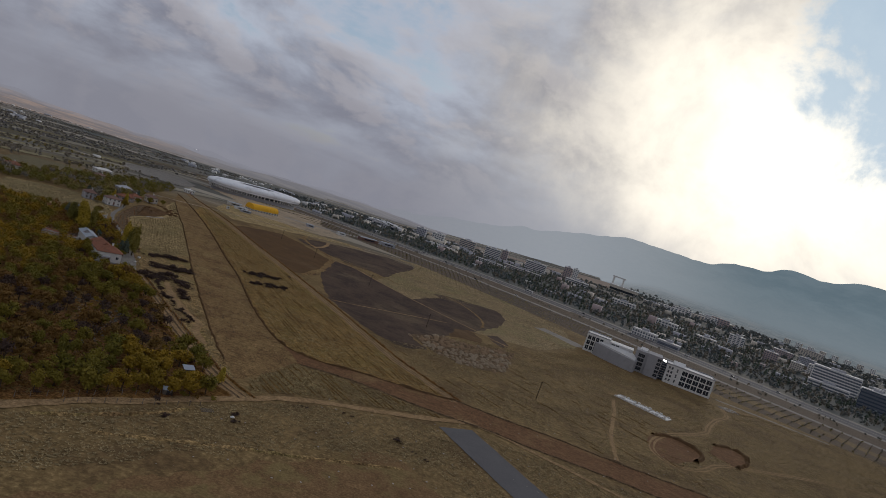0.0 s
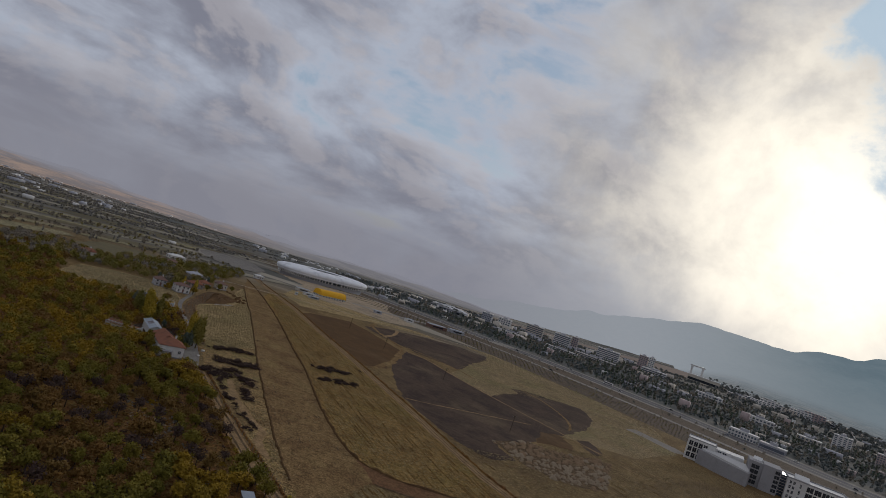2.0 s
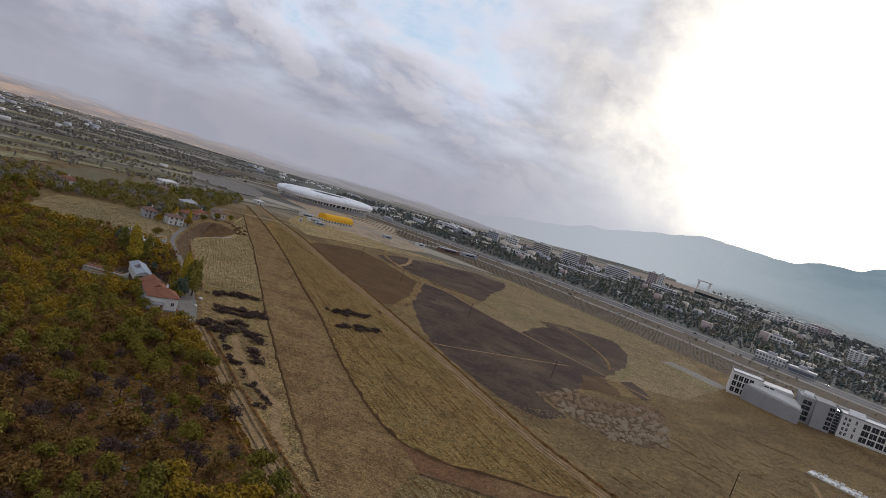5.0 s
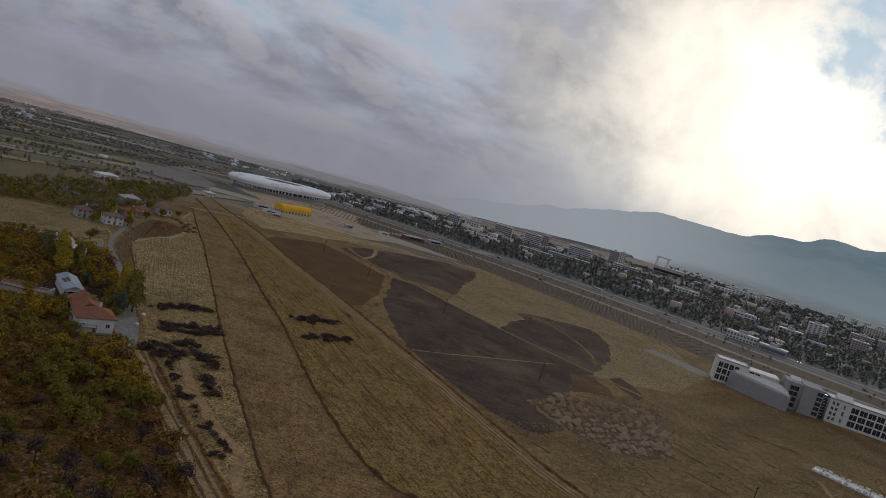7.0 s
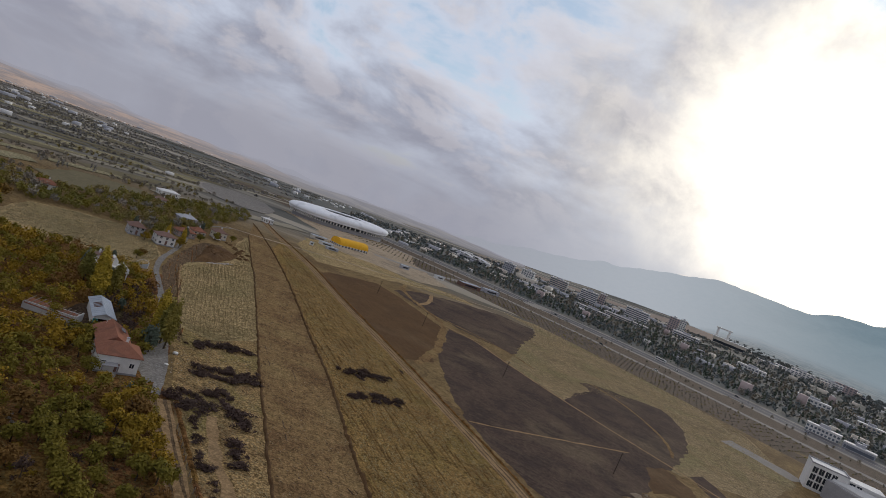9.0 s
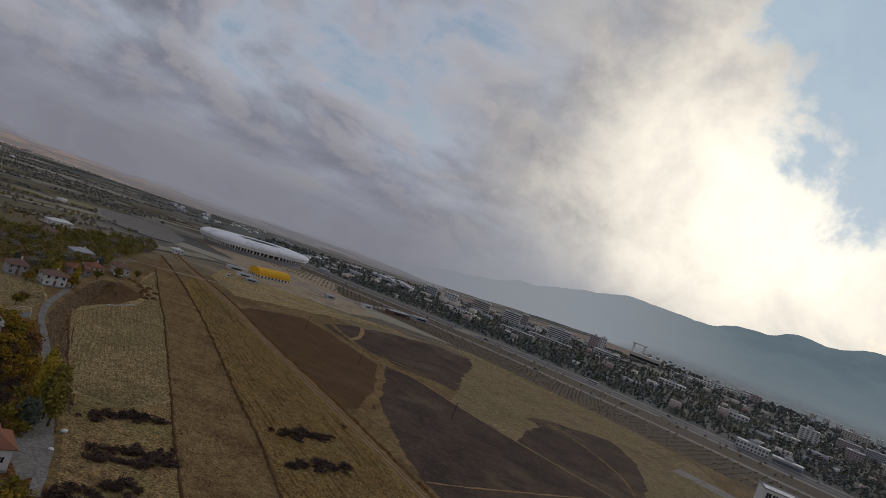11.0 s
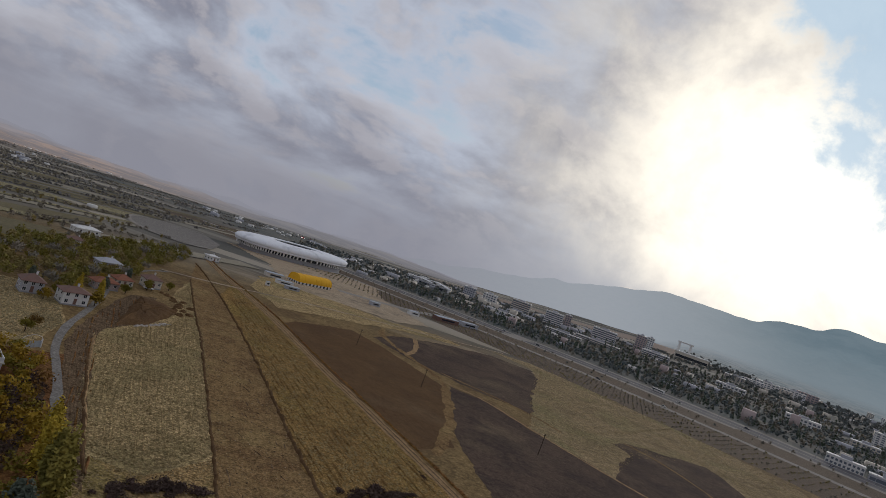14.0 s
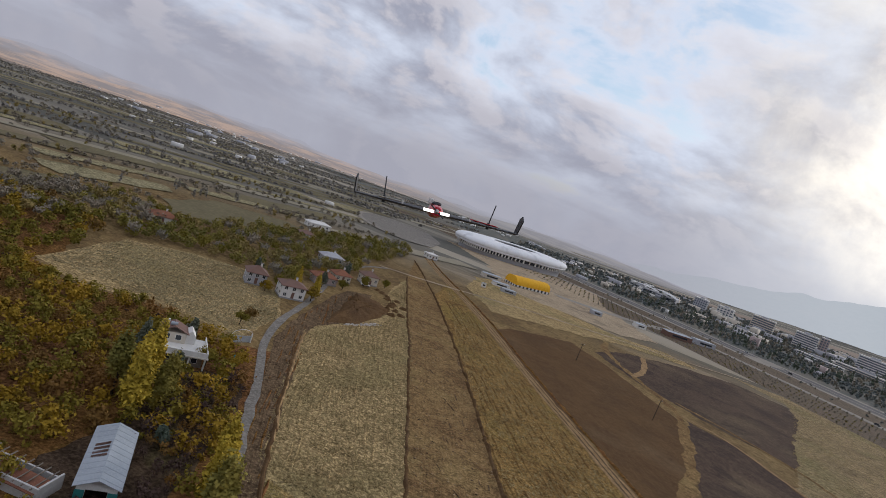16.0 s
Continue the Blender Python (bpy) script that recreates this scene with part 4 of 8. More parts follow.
def build_stadium(x, y, turn, long, wide, high):
    base = new("stadium")
    base.matrix_basis = pose(x, y, land(x, y) - 1.0, 0, 0, turn)
    tagged(base, "white oval stadium with a shell roof and dark window band", "stadium")
    n = 96
    a, b = long / 2, wide / 2

    def loft(name, rings, mat, label=""):
        bm = bmesh.new()
        rows = []
        for f, z in rings:
            rows.append([bm.verts.new((*oval(a * f, b * f, k, n), z)) for k in range(n)])
        for p, q in zip(rows, rows[1:]):
            for k in range(n):
                bm.faces.new((p[k], p[(k + 1) % n], q[(k + 1) % n], q[k]))
        for f in bm.faces:
            f.smooth = True
        return part(name, bm, mat, base, label)

    h = high
    loft("plinth", [(0.90, 0), (0.90, 0.36 * h), (0.93, 0.38 * h)], M["grey"], "grey plinth storey")
    loft("window_band", [(0.925, 0.38 * h), (0.94, 0.60 * h)], M["glass"], "dark window band")
    loft("fascia", [(0.955, 0.55 * h), (0.985, 0.57 * h), (0.995, 0.64 * h), (0.985, 0.65 * h)], M["roof_white"], "white curved fascia")
    loft("roof", [(0.975, 0.645 * h), (1.0, 0.67 * h), (1.008, 0.80 * h), (0.985, 0.90 * h), (0.94, 0.96 * h), (0.86, 1.01 * h), (0.62, 1.06 * h), (0.46, 1.07 * h), (0.40, 1.06 * h), (0.39, 1.0 * h), (0.60, 0.94 * h), (0.90, 0.80 * h)], M["roof_white"], "white ring-shaped shell roof")
    loft("seating", [(0.86, 0.60 * h), (0.40, 0.06 * h), (0.37, 0.05 * h)], M["grey"], "grey seating bowl")
    bm = bmesh.new()
    vs = [bm.verts.new((*oval(a * 0.38, b * 0.38, k, n), 0.055 * h)) for k in range(n)]
    bm.faces.new(vs)
    part("pitch", bm, M["leaf_dark"], base, "green pitch")
    rib = boxes((-0.35, 0.35, -0.5, 0.5, 0, 0.20 * h))
    me = bpy.data.meshes.new("pillar")
    rib.to_mesh(me)
    rib.free()
    me.materials.append(M["white"])
    for k in range(0, n):
        px, py = oval(a * 0.945, b * 0.945, k, n)
        ob = new("pillar", me)
        ob.matrix_basis = pose(px, py, 0.37 * h, 0, 0, k * 360 / n)
        ob.scale = (1.6, 1.6 if k % 2 else 0.9, 1)
        ob.parent = base
    return base


build_stadium(-317, 863, 61, 154, 64, 18)

# ---------------------------------------------------------------- yellow hangar


def build_hangar(x, y, turn, long, wide, high):
    base = new("tent_hangar")
    base.matrix_basis = pose(x, y, land(x, y), 0, 0, turn)
    tagged(base, "yellow tarpaulin arched hall with a black and white skirting", "hangar")
    bm = bmesh.new()
    n = 16
    rows = []
    for e in (-long / 2, long / 2):
        row = []
        for k in range(n + 1):
            t = math.pi * k / n
            c, s = math.cos(t), math.sin(t)
            row.append(bm.verts.new((e, wide / 2 * math.copysign(abs(c) ** 0.75, c), 2.0 + (high - 2) * s ** 0.8)))
        rows.append(row)
    for k in range(n):
        bm.faces.new((rows[0][k], rows[1][k], rows[1][k + 1], rows[0][k + 1]))
    bm.faces.new(rows[0])
    bm.faces.new(rows[1][::-1])
    bmesh.ops.recalc_face_normals(bm, faces=bm.faces[:])
    part("canopy", bm, M["yellow"], base)
    part("wall", boxes((-long / 2, long / 2, -wide / 2 + 0.05, wide / 2 - 0.05, 0, 2.0)), M["dark_trim"], base, "black skirting wall")
    for k in range(9):
        e = -long / 2 + (k + 0.5) * long / 9
        part("panel", boxes((e - long / 36, e + long / 36, -wide / 2 - 0.06, -wide / 2 + 0.04, 0.1, 2.1)), M["white"], base, "white skirting panel")
    for k in range(5):
        e = -wide / 2 + (k + 0.5) * wide / 5
        part("panel", boxes((-long / 2 - 0.06, -long / 2 + 0.04, e - wide / 20, e + wide / 20, 0.1, 2.1)), M["white"], base, "white skirting panel")
    for k in range(7):
        e = -long / 2 + k * long / 6
        bm = bmesh.new()
        for j in range(n):
            p, q = (Vector((e, wide / 2 * math.copysign(abs(math.cos(math.pi * i / n)) ** 0.75, math.cos(math.pi * i / n)), 2.03 + (high - 2) * math.sin(math.pi * i / n) ** 0.8)) for i in (j, j + 1))
            rod(bm, p, q, 0.12, sides=4)
        part("seam", bm, M["yellow"], base)
    return base


build_hangar(-230, 655, 62, 36, 13, 7.6)

# ---------------------------------------------------------------- grey school building


def window_grid(parent, x0, x1, z0, z1, cols, rows, y, pane_mat, frame_mat, gap=0.45, name="window"):
    """Deep-set windows on a face that looks to -y: a frame and a pane each."""
    w, h = (x1 - x0) / cols, (z1 - z0) / rows
    frame_bm = bmesh.new()
    gw, gh = w - gap, h - gap * 1.3
    for s in (0, 1):
        box(frame_bm, -gw / 2 + s * (gw - 0.1), -gw / 2 + 0.1 + s * (gw - 0.1), -0.12, 0.02, -gh / 2, gh / 2)
        box(frame_bm, -gw / 2 + 0.1, gw / 2 - 0.1, -0.12, 0.02, -gh / 2 + s * (gh - 0.1), -gh / 2 + 0.1 + s * (gh - 0.1))
    box(frame_bm, -0.05, 0.05, -0.1, 0.02, -gh / 2 + 0.1, gh / 2 - 0.1)
    fme = bpy.data.meshes.new("window_frame")
    frame_bm.to_mesh(fme)
    frame_bm.free()
    fme.materials.append(frame_mat)
    pane_bm = boxes((-gw / 2 + 0.1, gw / 2 - 0.1, -0.04, 0.0, -gh / 2 + 0.1, gh / 2 - 0.1))
    pme = bpy.data.meshes.new("pane")
    pane_bm.to_mesh(pme)
    pane_bm.free()
    pme.materials.append(pane_mat)
    for i in range(cols):
        for j in range(rows):
            win = new(name, fme)
            win.matrix_basis = pose(x0 + (i + 0.5) * w, y, z0 + (j + 0.5) * h)
            win.parent = parent
            pane = new("pane", pme)
            pane.parent = win


def build_school(x, y, turn):
    base = new("school_building")
    base.matrix_basis = pose(x, y, land(x, y), 0, 0, turn)
    tagged(base, "unfinished grey concrete school building with white window grids", "building")
    # west block
    part("west_block", boxes((0, 17, 0, 16, 0, 13.2)), M["white"], base, "white block with window grid")
    window_grid(base, 0.8, 12.5, 1.0, 12.2, 4, 3, -0.02, M["glass"], M["white"])
    part("parapet", boxes((-0.2, 17.2, -0.2, 0.3, 13.2, 13.8), (-0.2, 17.2, 15.7, 16.2, 13.2, 13.8), (-0.2, 0.2, 0.3, 15.7, 13.2, 13.8), (16.8, 17.2, 0.3, 15.7, 13.2, 13.8)), M["concrete"], base)
    # link with stair windows
    part("link_block", boxes((17, 34, 3, 17, 0, 12.0)), M["white"], base)
    window_grid(base, 18, 24, 7.0, 11.6, 2, 2, 2.98, M["glass"], M["white"])
    # wedge-shaped hall in front
    part("hall", prism(bmesh.new(), [(7.5, -4), (16, -10), (28, -17), (37, -20), (38.5, -10), (36, 0), (20, 1.5), (9, 0)], 0, [8.9, 8.6, 8.2, 7.9, 7.9, 8.8, 9.2, 9.2]), M["concrete"], base, "bare grey concrete hall with a curved wall")
    part("hall_roof", prism(bmesh.new(), [(9.5, -3.5), (17, -9), (28, -15.6), (36.2, -18.6), (37.4, -10), (35, -1), (20, 0.6), (10.5, -0.6)], 7.7, [9.6, 9.7, 9.4, 8.6, 8.9, 10.3, 10.7, 10.3]), M["pale_concrete"], base, "pale sloping hall roof")
    # tower
    part("tower", boxes((36, 44, -7, 10, 0, 15.0), (44, 54, -9, 9, 0, 15.5)), M["concrete"], base, "bare concrete stair tower")
    window_grid(base, 37.5, 42.5, 1.0, 13.5, 1, 4, -7.02, M["glass"], M["concrete"])
    window_grid(base, 50.5, 53.8, 1.0, 14.5, 1, 5, -9.02, M["glass"], M["concrete"])
    part("roof_hood", prism(bmesh.new(), [(38, 0), (43, -1), (43.5, 3), (38.5, 4)], 15.0, [15.4, 15.4, 17.0, 17.0]), M["white"], base, "white roof hood")
    # glazed stair and east block
    part("stair_link", boxes((54, 58, -2, 10, 0, 13.0)), M["blue_glass"], base, "blue glazed stair link")
    part("stair_grille", boxes(*[(53.9 + 0, 58.05, -2.1, -1.95, 1.4 + 1.7 * k, 1.65 + 1.7 * k) for k in range(7)]), M["white"], base)
    part("east_block", boxes((58, 90, -6, 12, 0, 13.0)), M["white"], base, "white block with window grid")
    window_grid(base, 59, 63, 1.0, 12.4, 2, 4, -6.02, M["glass"], M["white"], 0.7)
    window_grid(base, 64.5, 66.5, 1.0, 12.4, 1, 3, -6.02, M["glass"], M["white"], 0.9)
    window_grid(base, 68.5, 89.0, 1.0, 12.2, 5, 3, -6.02, M["glass"], M["white"])
    part("parapet", boxes((57.8, 90.2, -6.2, -5.7, 13.0, 13.7), (57.8, 90.2, 11.7, 12.2, 13.0, 13.7), (57.8, 58.2, -5.7, 11.7, 13.0, 13.7), (89.8, 90.2, -5.7, 11.7, 13.0, 13.7)), M["concrete"], base)
    part("roof_hood", prism(bmesh.new(), [(62, -2), (70, -2), (70, 3), (62, 3)], 13.0, [13.6, 13.6, 15.8, 15.8]), M["white"], base, "white roof hood")
    return base


build_school(100, 446, -15)

# ---------------------------------------------------------------- vegetation


def clump_crown(seed, rx, ry, rz, z0, n, size, lobes=7, skin=0.55, droop=0.0, taper=0.0):
    """Leaf sprays in a lumpy crown with gaps: vertex rows and faces."""
    rnd = random.Random(seed)
    cores = []
    for _ in range(lobes):
        a, u = rnd.uniform(0, math.tau), rnd.uniform(-0.7, 1.0)
        k = math.sqrt(max(0.0, 1 - u * u)) * rnd.uniform(0.25, 0.75)
        cores.append((k * math.cos(a) * rx, k * math.sin(a) * ry, z0 + rz * (1 + u * 0.62), rnd.uniform(0.36, 0.62)))
    verts, faces = [], []
    for _ in range(n):
        cx, cy, cz, cr = rnd.choice(cores)
        d = Vector((rnd.gauss(0, 1), rnd.gauss(0, 1), rnd.gauss(0, 1))).normalized()
        k = cr * (skin + (1 - skin) * rnd.random()) * 1.05
        p = Vector((cx + d.x * rx * k, cy + d.y * ry * k, cz + d.z * rz * k * 1.1))
        if taper:
            f = max(0.12, 1 - taper * (p.z - z0) / (2 * rz))
            p.x, p.y = p.x * f, p.y * f
        if p.z < z0 - 0.2 * rz:
            continue
        s = size * rnd.uniform(0.6, 1.35)
        u = Vector((rnd.gauss(0, 1), rnd.gauss(0, 1), rnd.gauss(0, 0.7))).normalized()
        w = u.cross(d + Vector((0.01, 0.02, 0.4))).normalized()
        i = len(verts)
        verts += [tuple(p - u * s), tuple(p + w * s * 0.62), tuple(p + u * s), tuple(p - w * s * 0.55 + d * s * 0.35)]
        faces += [(i, i + 1, i + 2), (i, i + 2, i + 3)]
    return verts, faces


def trunk_mesh(seed, high, r, spread, limbs=5):
    """A tapered trunk with forking limbs."""
    rnd = random.Random(seed)
    bm = bmesh.new()
    top = Vector((rnd.uniform(-0.2, 0.2), rnd.uniform(-0.2, 0.2), high * 0.55))
    rod(bm, (0, 0, -0.15), top * 0.5, r, r * 0.8, 7)
    rod(bm, top * 0.5, top, r * 0.8, r * 0.62, 7)
    for k in range(limbs):
        a = k * math.tau / limbs + rnd.uniform(-0.5, 0.5)
        mid = top + Vector((math.cos(a) * spread * 0.45, math.sin(a) * spread * 0.45, high * rnd.uniform(0.12, 0.25)))
        end = mid + Vector((math.cos(a + 0.4) * spread * 0.4, math.sin(a + 0.4) * spread * 0.4, high * rnd.uniform(0.1, 0.2)))
        rod(bm, top * rnd.uniform(0.7, 1.0), mid, r * 0.5, r * 0.3, 5)
        rod(bm, mid, end, r * 0.3, r * 0.1, 4)
        rod(bm, mid, mid + Vector((math.cos(a - 0.8) * spread * 0.35, math.sin(a - 0.8) * spread * 0.35, high * 0.14)), r * 0.22, r * 0.08, 4)
    me = bpy.data.meshes.new("trunk")
    bm.to_mesh(me)
    bm.free()
    me.materials.append(M["trunk"])
    return me


def make_tree(name, seed, kind):
    """One tree as an Empty with a trunk and a crown, far below the ground until copied."""
    mats = {"olive": "leaf_green", "gold": "leaf_gold", "rust": "leaf_rust", "dark": "leaf_dark", "poplar": "leaf_poplar", "poplar_green": "leaf_garden", "bare": "twig"}
    rnd = random.Random(seed)
    if kind.startswith("poplar"):
        crown, trunk = clump_crown(seed, 2.5, 2.5, 5.6, 0.7, 2400, 0.32, 22, 0.3, 0, 0.50), trunk_mesh(seed, 9.0, 0.24, 0.9, 6)
    elif kind == "dark":
        crown, trunk = clump_crown(seed, 2.6, 2.6, 3.6, 1.2, 1500, 0.32, 12, 0.4, 0, 0.5), trunk_mesh(seed, 6.0, 0.2, 1.2)
    elif kind == "bare":
        crown, trunk = clump_crown(seed, 2.0, 2.0, 1.5, 1.0, 260, 0.24, 9, 0.2), trunk_mesh(seed, 3.6, 0.13, 1.5, 6)
    else:
        f = rnd.uniform(0.9, 1.15)
        crown, trunk = clump_crown(seed, 2.3 * f, 2.3 * f, 1.6, 0.9, 900, 0.27, 10, 0.22), trunk_mesh(seed, 4.2, 0.16, 1.6)
    crown_mesh = mesh_of("crown", *crown, M[mats[kind]])
    return crown_mesh, trunk, kind


TREE_LABEL = {"olive": "low orchard tree with olive autumn leaves", "gold": "orchard tree with golden autumn leaves", "rust": "orchard tree with thin rusty leaves", "dark": "dense dark green tree beside the house", "poplar": "tall slim poplar turning yellow", "poplar_green": "tall leafy poplar, green below", "bare": "small bare-branched orchard tree"}
TREES = {k: [make_tree("tree", 10 * i + j, k) for j in range(4 if k in ("olive", "gold", "rust") else 2)] for i, k in enumerate(TREE_LABEL)}
TREE_GROUP = {"olive": "orchard trees", "gold": "orchard trees", "rust": "orchard trees", "bare": "orchard trees", "poplar": "poplars", "poplar_green": "poplars", "dark": "garden trees"}
rnd_tree = random.Random(5)


def plant(kind, x, y, scale=1.0, high=1.0, label=""):
    crown, trunk, _ = rnd_tree.choice(TREES[kind])
    base = new("poplar" if "poplar" in kind else "tree")
    base.matrix_basis = pose(x, y, land(x, y), 0, 0, rnd_tree.uniform(0, 360)) @ Matrix.Diagonal((scale, scale, scale * high, 1))
    tagged(base, label or TREE_LABEL[kind], "tree", TREE_GROUP[kind])
    for name, me in (("trunk", trunk), ("crown", crown)):
        new(name, me).parent = base


def joined(name, meshes, places, mats, label, category):
    """Many copies of a few shapes, joined into one object: places are (x, y, z, scale, high, turn, which)."""
    vs, fs, mi, count = [], [], [], 0
    raw = [(np.array([v.co[:] for v in me.vertices]), np.array([p.vertices[:] for p in me.polygons])) for me in meshes]
    for x, y, z, s, h, turn, which in places:
        v, f = raw[which]
        c, q = math.cos(turn), math.sin(turn)
        w = np.empty_like(v)
        w[:, 0], w[:, 1], w[:, 2] = (v[:, 0] * c - v[:, 1] * q) * s + x, (v[:, 0] * q + v[:, 1] * c) * s + y, v[:, 2] * s * h + z
        vs.append(w)
        fs.append(f + count)
        mi.append(np.full(len(f), mats[1][which]))
        count += len(v)
    v, f, mi = np.concatenate(vs), np.concatenate(fs), np.concatenate(mi)
    me = bpy.data.meshes.new(name)
    me.vertices.add(len(v))
    me.vertices.foreach_set("co", v.ravel())
    k = f.shape[1]
    me.loops.add(f.size)
    me.loops.foreach_set("vertex_index", f.ravel())
    me.polygons.add(len(f))
    me.polygons.foreach_set("loop_start", np.arange(0, f.size, k))
    me.polygons.foreach_set("loop_total", np.full(len(f), k))
    for m in mats[0]:
        me.materials.append(m)
    me.polygons.foreach_set("material_index", mi)
    me.update(calc_edges=True)
    me.validate()
    return tagged(new(name, me), label, category, kind="stuff")


def crown_set(seeds, rx, rz, z0, n, size, lobes=6, taper=0.0):
    return [mesh_of("crown", *clump_crown(s, rx, rx, rz, z0, n, size, lobes, 0.4, 0, taper)) for s in seeds]


def random_places(spots, seed, smin, smax, kinds, hmin=0.8, hmax=1.25):
    rnd = random.Random(seed)
    return [(x, y, land(x, y), rnd.uniform(smin, smax), rnd.uniform(hmin, hmax), rnd.uniform(0, math.tau), rnd.choice(kinds)) for x, y in spots]


HOUSE_GAPS = [(-145, 240, 13), (-152, 246, 8), (-169, 262, 12), (-199, 301, 10), (-63.5, 150.5, 6), (-138, 250, 7), (-176, 243, 7)]
ORCHARD = [(-51, 141), (-62, 158), (-88, 185), (-115, 214), (-131, 234), (-150, 258), (-166, 282), (-186, 307), (-200, 322), (-210, 314), (-228, 314), (-243, 300), (-264, 300), (-282, 290), (-215, 170), (-130, 92), (-96, 96), (-81, 112), (-66, 130)]
spots = scatter(ORCHARD, 1250, 3.7, 3, HOUSE_GAPS)
spots.sort(key=lambda p: (p[0] + 70) ** 2 + (p[1] - 165) ** 2)
orchard_far = []
for i, (x, y) in enumerate(spots):
    n = noise.noise((x * 0.035, y * 0.035, 2.2)) + 0.5 * noise.noise((x * 0.11, y * 0.11, 5.1))
    heart = math.exp(-(((x + 96) / 26) ** 2 + ((y - 172) / 24) ** 2))
    if heart > 0.25 and rnd_tree.random() < 0.35 * heart + 0.1:
        continue
    near_track = abs((x + 66) * 0.79 - (y - 130) * 0.61) < 12 and y < 150
    if near_track:
        kind = "gold" if n > 0.05 else "olive"
    elif heart > 0.45:
        kind = rnd_tree.choice(["rust", "rust", "bare", "bare", "olive"])
    elif n > 0.30:
        kind = "gold"
    elif n < -0.3:
        kind = rnd_tree.choice(["rust", "bare"])
    else:
        kind = rnd_tree.choice(["olive", "olive", "olive", "rust", "gold"] if y > 225 else ["olive", "olive", "olive", "rust"])
    s = rnd_tree.uniform(0.85, 1.35)
    if i < 300:
        plant(kind, x, y, s, rnd_tree.uniform(0.85, 1.2))
    else:
        orchard_far.append((x, y))
ORCHARD_WEST = [(-282, 292), (-264, 303), (-275, 330), (-300, 352), (-345, 330), (-430, 300), (-420, 200), (-300, 130), (-215, 170)]
WOOD_NORTH = [(-243, 385), (-256, 382), (-271, 370), (-285, 352), (-306, 372), (-312, 440), (-310, 500), (-312, 560), (-300, 590), (-285, 560), (-268, 500), (-262, 475), (-252, 452), (-246, 430)]
orchard_far += scatter(ORCHARD_WEST, 800, 4.6, 8)
mid = crown_set((1, 2, 3, 4, 5, 6), 2.6, 1.8, 0.4, 165, 0.46)
fine_mid = crown_set((1, 2, 3, 4, 5, 6), 2.6, 1.8, 0.4, 210, 0.40, 8)
MIDMATS = ([M["leaf_green"], M["leaf_gold"], M["leaf_rust"], M["twig"]], [0, 0, 0, 1, 2, 3])
near_mid = [mesh_of("crown", *clump_crown(s, 2.6, 2.6, 1.8, 0.3, 230, 0.34, 10, 0.2)) for s in (1, 2, 3, 4, 5, 6)]
joined("orchard_wood", near_mid, random_places([p for p in orchard_far if p[0] > -262], 4, 0.8, 1.25, (0, 1, 2, 2, 3, 3, 4)), MIDMATS, "dense orchard of olive and golden autumn trees", "trees")
joined("orchard_wood", mid, random_places([p for p in orchard_far if p[0] <= -262], 6, 0.8, 1.25, (0, 1, 2, 3, 3, 4)), MIDMATS, "dense western orchard of olive autumn trees", "trees")
WOODMATS = ([M["leaf_wood"], M["leaf_garden"], M["leaf_green"], M["leaf_brush"]], [0, 0, 1, 1, 2, 3])
WOOD_WEST = [(-284, 352), (-300, 356), (-298, 300), (-330, 288), (-346, 318), (-342, 392), (-322, 402), (-308, 375)]
joined("western_wood", fine_mid, random_places(scatter(WOOD_WEST, 300, 4.6, 12), 13, 0.8, 1.3, (0, 1, 2, 4, 5, 5, 5)), WOODMATS, "wood of thin brown autumn trees beyond the meadow", "trees")
joined("village_wood", fine_mid, random_places(scatter(WOOD_NORTH, 760, 4.8, 9, [(-229, 377, 12), (-241, 371, 10), (-240, 418, 14), (-265, 446, 9), (-240, 438, 9)]), 5, 0.8, 1.35, (0, 1, 2, 2, 3, 4, 5)), WOODMATS, "wood of mixed autumn trees round the village", "trees")

low_shrubs = [mesh_of("shrub", *clump_crown(s, 1.5, 1.5, 0.55, 0.0, 90, 0.24, 9, 0.1)) for s in (91, 92, 93, 94)]
UNDER = ([M["leaf_rust"], M["leaf_green"], M["twig"], M["leaf_gold"]], [0, 1, 2, 3])
joined("undergrowth", low_shrubs, random_places(scatter(ORCHARD, 1500, 2.8, 14, HOUSE_GAPS), 15, 0.45, 1.1, (0, 0, 1, 1, 1, 2, 3)), UNDER, "low brown undergrowth between orchard trees", "shrubs")
CLEARING = [(-137, 201), (-112, 187), (-118, 178), (-104, 178), (-96, 160), (-88, 165), (-100, 172), (-92, 150), (-75, 150)]
dry_spots = []
for k, (cx, cy) in enumerate(CLEARING):
    dry_spots += scatter([(cx - 4, cy - 3), (cx + 3, cy - 4), (cx + 4, cy + 3), (cx - 3, cy + 4)], 9, 1.1, 200 + k)
joined("dry_brush", low_shrubs, random_places(dry_spots, 16, 0.3, 0.6, (0, 1, 2, 3)), ([M["twig_grey"]], [0, 0, 0, 0]), "pale dry brush in the orchard clearings", "shrubs")

THICKET = [(-176, 274), (-183, 286), (-187, 297), (-184, 306), (-174, 293), (-170, 283), (-166, 275), (-161, 267), (-158, 258), (-163, 252), (-172, 262)]
bare_crowns = [mesh_of("thicket", *clump_crown(s, 1.7, 1.7, 1.5, 0.3, 120, 0.24, 10, 0.15)) for s in (95, 96, 97)]
joined("thicket", bare_crowns, random_places(scatter(THICKET, 110, 2.3, 18, [(-169.5, 262.2, 7)]), 19, 0.7, 1.2, (0, 1, 2)), ([M["twig"], M["leaf_rust"]], [0, 0, 1]), "dark leafless thicket between the shed and the lane", "shrubs")

